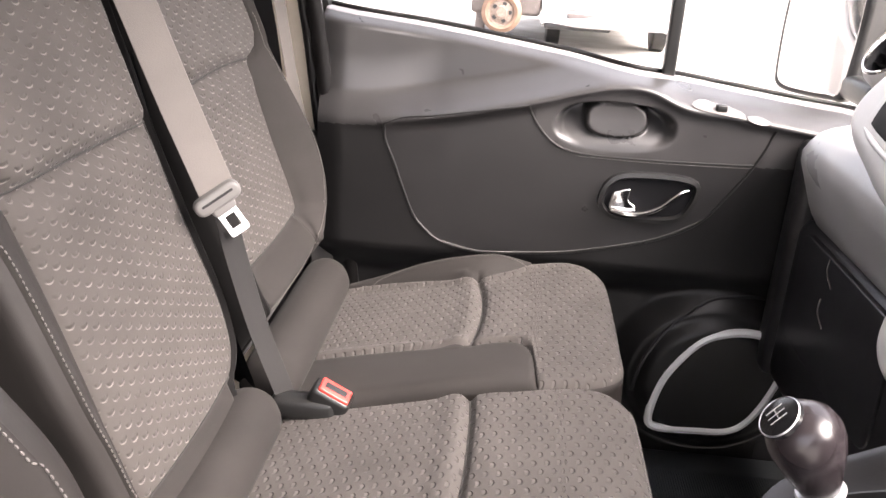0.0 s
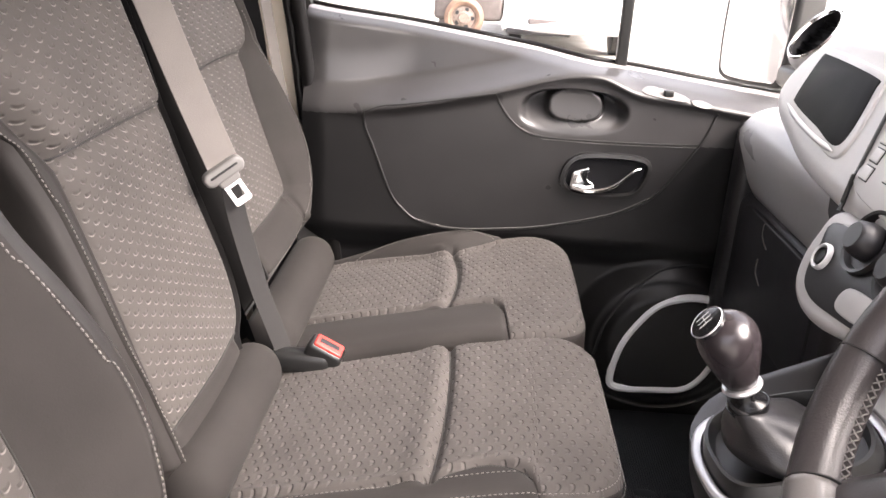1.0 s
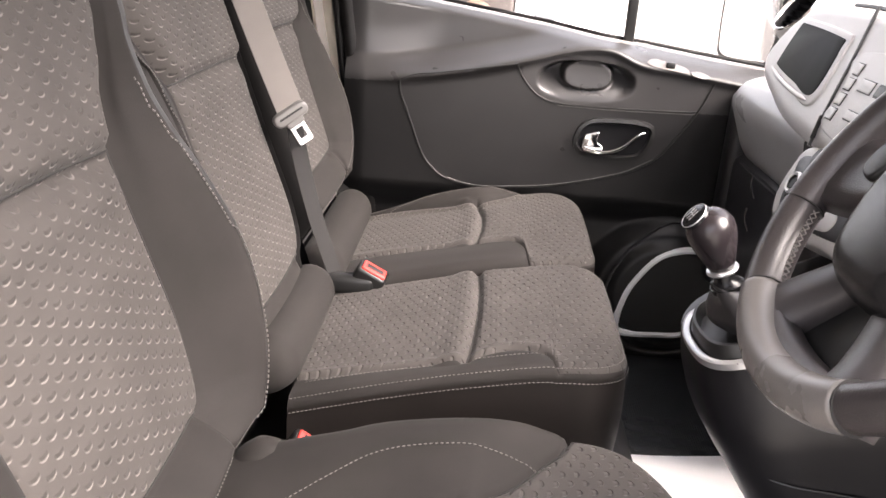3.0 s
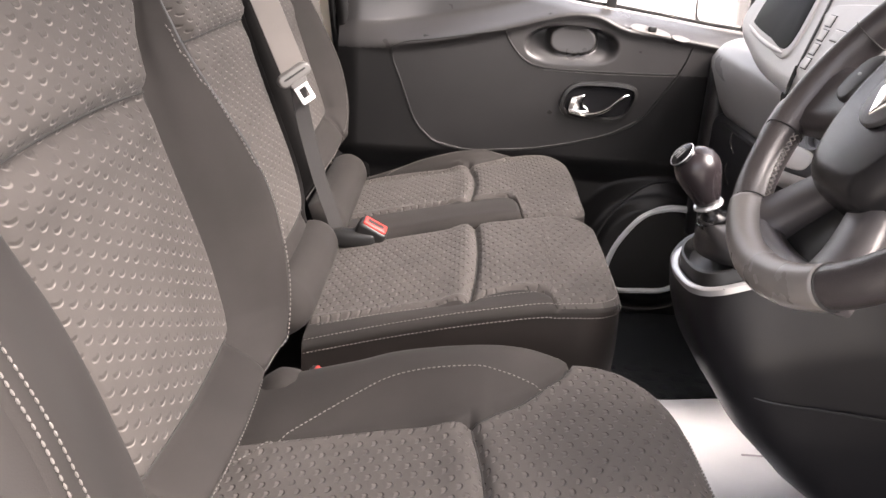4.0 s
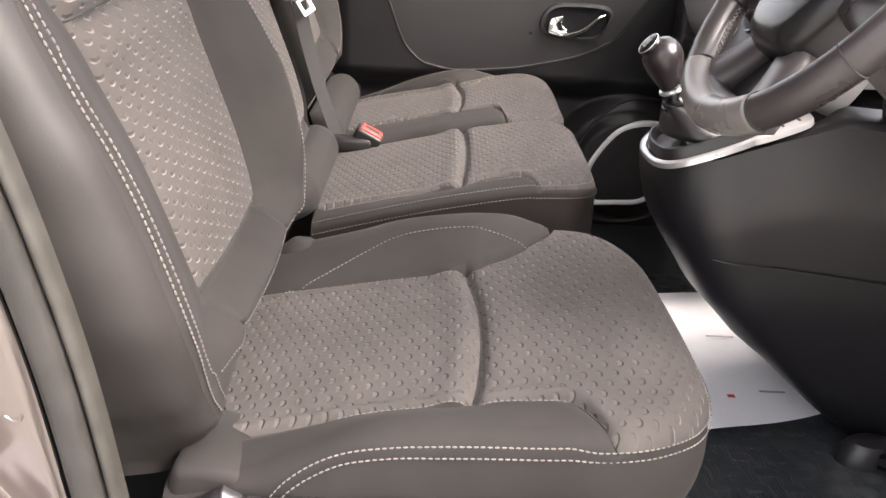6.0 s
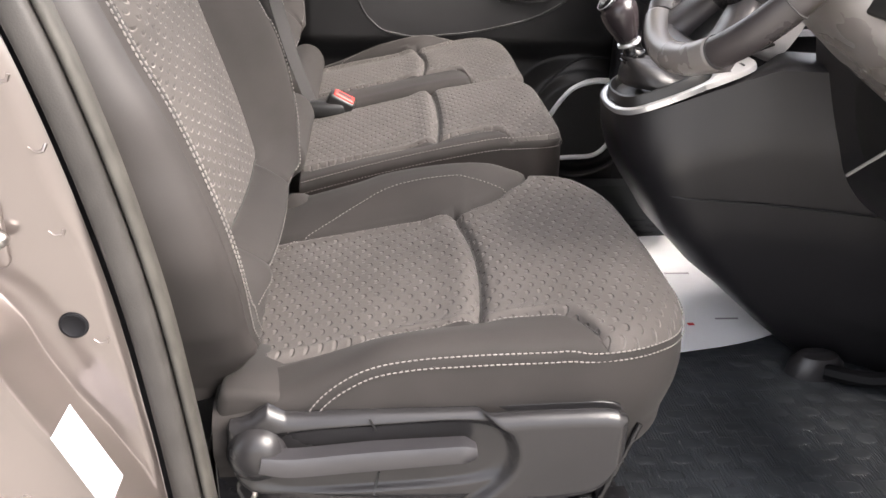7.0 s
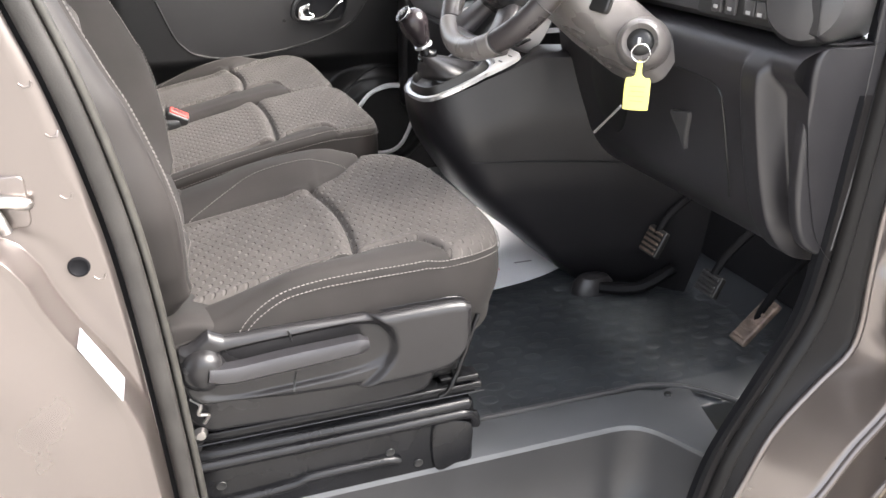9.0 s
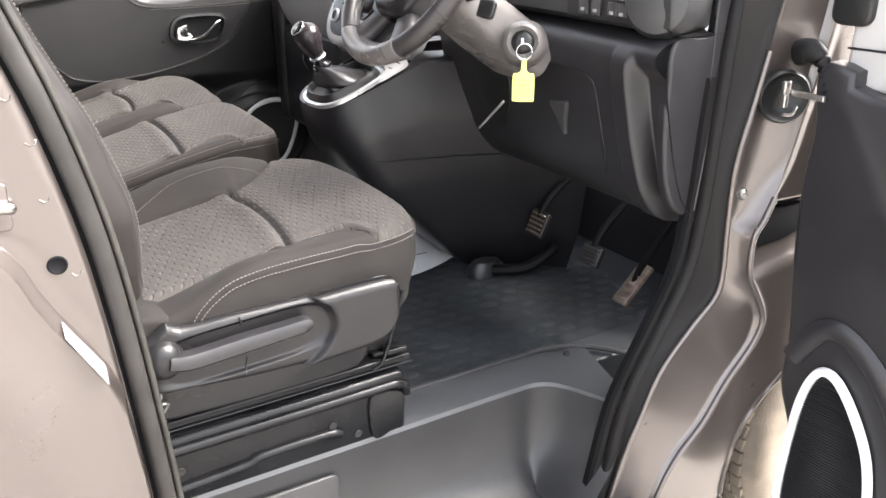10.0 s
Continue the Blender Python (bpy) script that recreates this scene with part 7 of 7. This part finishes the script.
build("speaker_grille", *skin([[dd(md[0] + (a - md[0]) * k, md[1] + (b - md[1]) * k, -0.010 + 0.004 * k) for a, b in dr] for k in (1.0, 0.7, 0.4, 0.05)]), MESH, spk)
slats = []
for k in range(58):
    z = 0.285 + k * 0.0063
    ins = [a for a, b in dr if abs(b - z) < 0.012]
    if len(ins) < 2:
        continue
    slats.append(skin([[dd(x, z - 0.0016, -0.0085), dd(x, z, -0.0125), dd(x, z + 0.0016, -0.0085)] for x in (min(ins) + 0.008, max(ins) - 0.008)]))
tagged(build("grille_ribs", *joined(*slats), DARKTRIM, spk), kind="stuff")
build("door_dome", *sweep([dd(a, b, -0.002) for a, b in curve([(0.02, 0.66), (0.08, 0.745), (0.16, 0.72), (0.24, 0.62), (0.275, 0.50), (0.285, 0.36)], 50)], circle(0.022, 12, 0.5), up=tuple(dn)), DARKTRIM, ddoor)
# hinge, check strap and wiring boot
hinge = apillar
hc = Vector((0.888, -0.204, 1.166))
build("recess", *lathe([(0.0, -0.012), (0.030, -0.010), (0.040, 0.0), (0.046, 0.008), (0.050, 0.004), (0.050, -0.01)], hc, (-0.45, -0.9, 0), 32), BLACK, hinge, "black rubber recess")
build("check_strap", *box((0.880, -0.292, 1.172), (0.888, -0.205, 1.183), 0.002), STEEL, hinge, "steel check strap")
build("catch", *joined(box((0.866, -0.224, 1.150), (0.878, -0.210, 1.180), 0.003), box((0.862, -0.224, 1.175), (0.880, -0.214, 1.200), 0.003), tube(curve([(0.862, -0.226, 1.140), (0.882, -0.230, 1.138), (0.900, -0.226, 1.150)], 12), 0.003)), STEEL, hinge)
wb = curve([(0.912, -0.205, 1.246), (0.912, -0.232, 1.250), (0.912, -0.256, 1.236), (0.912, -0.272, 1.205), (0.912, -0.284, 1.165)], 40)
build("wiring_boot", *sweep(wb, circle(0.019, 14), scale=[1.30 - 0.65 * smooth(4, 20, k) + 0.10 * math.sin(k * 1.6) * (1 if k > 14 else 0) for k in range(40)]), RUBBER, hinge, "ribbed rubber wiring boot")

tyre = thing("front_wheel", "dusty front tyre seen under the open door", "wheel", (1.22, -0.2, 0.0))
TC = Vector((1.29, -0.115, 0.335))
prof = [(0.20, -0.09), (0.27, -0.105), (0.315, -0.098), (0.333, -0.080), (0.337, -0.03), (0.337, 0.03), (0.333, 0.080), (0.315, 0.098), (0.27, 0.105), (0.20, 0.09)]
build("tyre", *lathe(prof, TC, (0, 1, 0), 72), TYRE, tyre, "dusty black rubber tyre")
blocks = []
for i in range(60):
    a = 2 * math.pi * i / 60
    for lane, (y0, y1) in enumerate(((-0.078, -0.050), (-0.044, -0.014), (-0.008, 0.022), (0.028, 0.055))):
        a0 = a + 0.02 * lane
        ring = lambda r: [TC + Vector((r * math.cos(q), yy, r * math.sin(q))) for q, yy in ((a0, y0), (a0 + 0.088, y0 + 0.004), (a0 + 0.088, y1), (a0, y1 - 0.004))]  # noqa: E731
        blocks.append(skin([ring(0.334), ring(0.344)]))
tagged(build("tread", *joined(*blocks), TYRE, tyre, sharp=20), kind="stuff")
build("rim", *lathe([(0.02, -0.07), (0.10, -0.075), (0.18, -0.09), (0.205, -0.095), (0.20, 0.06), (0.02, 0.06)], TC, (0, 1, 0), 40), STEEL, tyre)
arch = []
for a in np.linspace(radians(60), radians(215), 40):
    arch.append([TC + Vector((r * math.cos(a), y, r * math.sin(a))) for r, y in ((0.40, -0.04), (0.40, 0.25), (0.41, 0.25), (0.41, -0.05))])
build("arch_liner", *skin(arch), DARKTRIM, thing("wheel_arch", "dark wheel arch liner around the front tyre", "wheel arch", (1.2, -0.1, 0.4), kind="structure"))

mirror = thing("wing_mirror", "black wing mirror outside the passenger window", "wing mirror", (0.67, 1.93, 1.25))
mo = Vector((0.675, 1.950, 1.435))
ms, mn = Vector((0.93, 0.36, 0)).normalized(), Vector((-0.36, -0.93, 0.02)).normalized()
mn = Vector((-0.82, -0.57, 0.0)).normalized()
ms = Vector((0.57, -0.82, 0)).normalized()
ml = curve([(-0.098, -0.125), (-0.085, -0.150), (-0.05, -0.158), (0.05, -0.156), (0.095, -0.140), (0.108, 0.0), (0.105, 0.14), (0.08, 0.19), (-0.07, 0.19), (-0.092, 0.14), (-0.102, 0.0)], 80, True)
mp = lambda a, b, d: mo + ms * a + Vector((0, 0, b)) - mn * d  # noqa: E731
build("housing", *slab([tuple(p) for p in ml], mp, 0.09, 0.012, 5), BLACK, mirror)
build("glass", *slab([(a * 0.86, b * 0.92) for a, b in ml], lambda a, b, d: mp(a, b, d - 0.002), 0.004, 0.001), MIRROR, mirror, "mirror glass")
build("arm", *box((0.72, 1.74, 1.29), (0.82, 1.95, 1.34), 0.015), BLACK, mirror)

# ---- windscreen pillars and what stands in the yard ----
for nm, y, sg in (("windscreen_pillar", 1.66, -1), ("windscreen_pillar", -0.10, 1)):
    tagged(build(nm, *sweep(curve([(1.18, y, 1.25), (0.92, y + 0.01 * sg, 1.55), (0.64, y + 0.03 * sg, 1.85), (0.42, y + 0.06 * sg, 2.04)], 30), circle(0.045, 12), up=(0, 1, 0)), DARKTRIM), "dark windscreen pillar", "pillar", kind="structure")


car = thing("parked_car", "white car with grey headlamps parked across the yard", "car", (1.2, 13.5, 0))
prof_c = curve([(0.0, 0.33), (-0.06, 0.50), (0.0, 0.74), (0.5, 0.92), (1.1, 1.02), (1.7, 1.42), (3.0, 1.46), (3.9, 1.05), (4.0, 0.5), (3.9, 0.3)], 60, True)
build("body", *skin([[(x, 12.0 + a + 0.25 * abs(x - 1.22) ** 2 * (a < 0.6), z * h_) for a, z in prof_c] for x, h_ in ((0.36, 0.93), (0.42, 1.0), (0.8, 1.0), (1.22, 1.0), (1.64, 1.0), (2.02, 1.0), (2.08, 0.93))]), WHITEPAINT, car)
for hx, w_ in ((0.82, 0.34), (1.28, 0.20)):
    build("headlamp", *slab([(hx + a + 0.3 * b, 0.62 + b) for a, b in rounded_rect(w_, 0.13, 0.05)], lambda a, b, d: (a, 11.93 + d, b), 0.12, 0.02), HEADLAMP, car, "grey headlamp lens")
build("bumper", *box((0.40, 11.86, 0.30), (1.30, 12.1, 0.40), 0.04), DARKTRIM, car)
build("grille", *box((0.70, 11.90, 0.44), (1.42, 12.0, 0.52), 0.02), YARD, car)
for xx in (0.45, 1.95):
    build("wheel", *lathe([(0.0, 0.0), (0.22, 0.0), (0.30, 0.02), (0.30, 0.2), (0.0, 0.2)], (xx, 12.75, 0.30), (1, 0, 0), 30), BLACK, car)
axle = thing("trailer", "grey trailer with a dusty brown wheel in the yard", "trailer", (-0.2, 12.3, 0.0))
build("body", *box((-0.62, 12.15, 0.42), (0.34, 14.5, 1.9), 0.06), YARD, axle)
build("tyre", *lathe([(0.17, -0.10), (0.22, -0.12), (0.275, -0.08), (0.275, 0.08), (0.22, 0.12), (0.17, 0.10)], (-0.19, 12.05, 0.47), (0, 1, 0), 40), RUST, axle)
build("hub", *lathe([(0.0, -0.13), (0.07, -0.13), (0.08, -0.10), (0.155, -0.08), (0.18, -0.11), (0.18, 0.05), (0.0, 0.05)], (-0.19, 12.05, 0.47), (0, 1, 0), 30), WORN, axle, "brown wheel hub")
for k in range(5):
    q = 2 * math.pi * k / 5
    build("hole", *lathe([(0.0, 0.0), (0.03, 0.0), (0.03, -0.02)], (-0.19 + 0.115 * math.cos(q), 11.955, 0.47 + 0.115 * math.sin(q)), (0, -1, 0), 12), BLACK, axle)
build("leg", *box((-0.55, 12.2, 0.0), (-0.42, 12.4, 0.5), 0.02), YARD, axle)
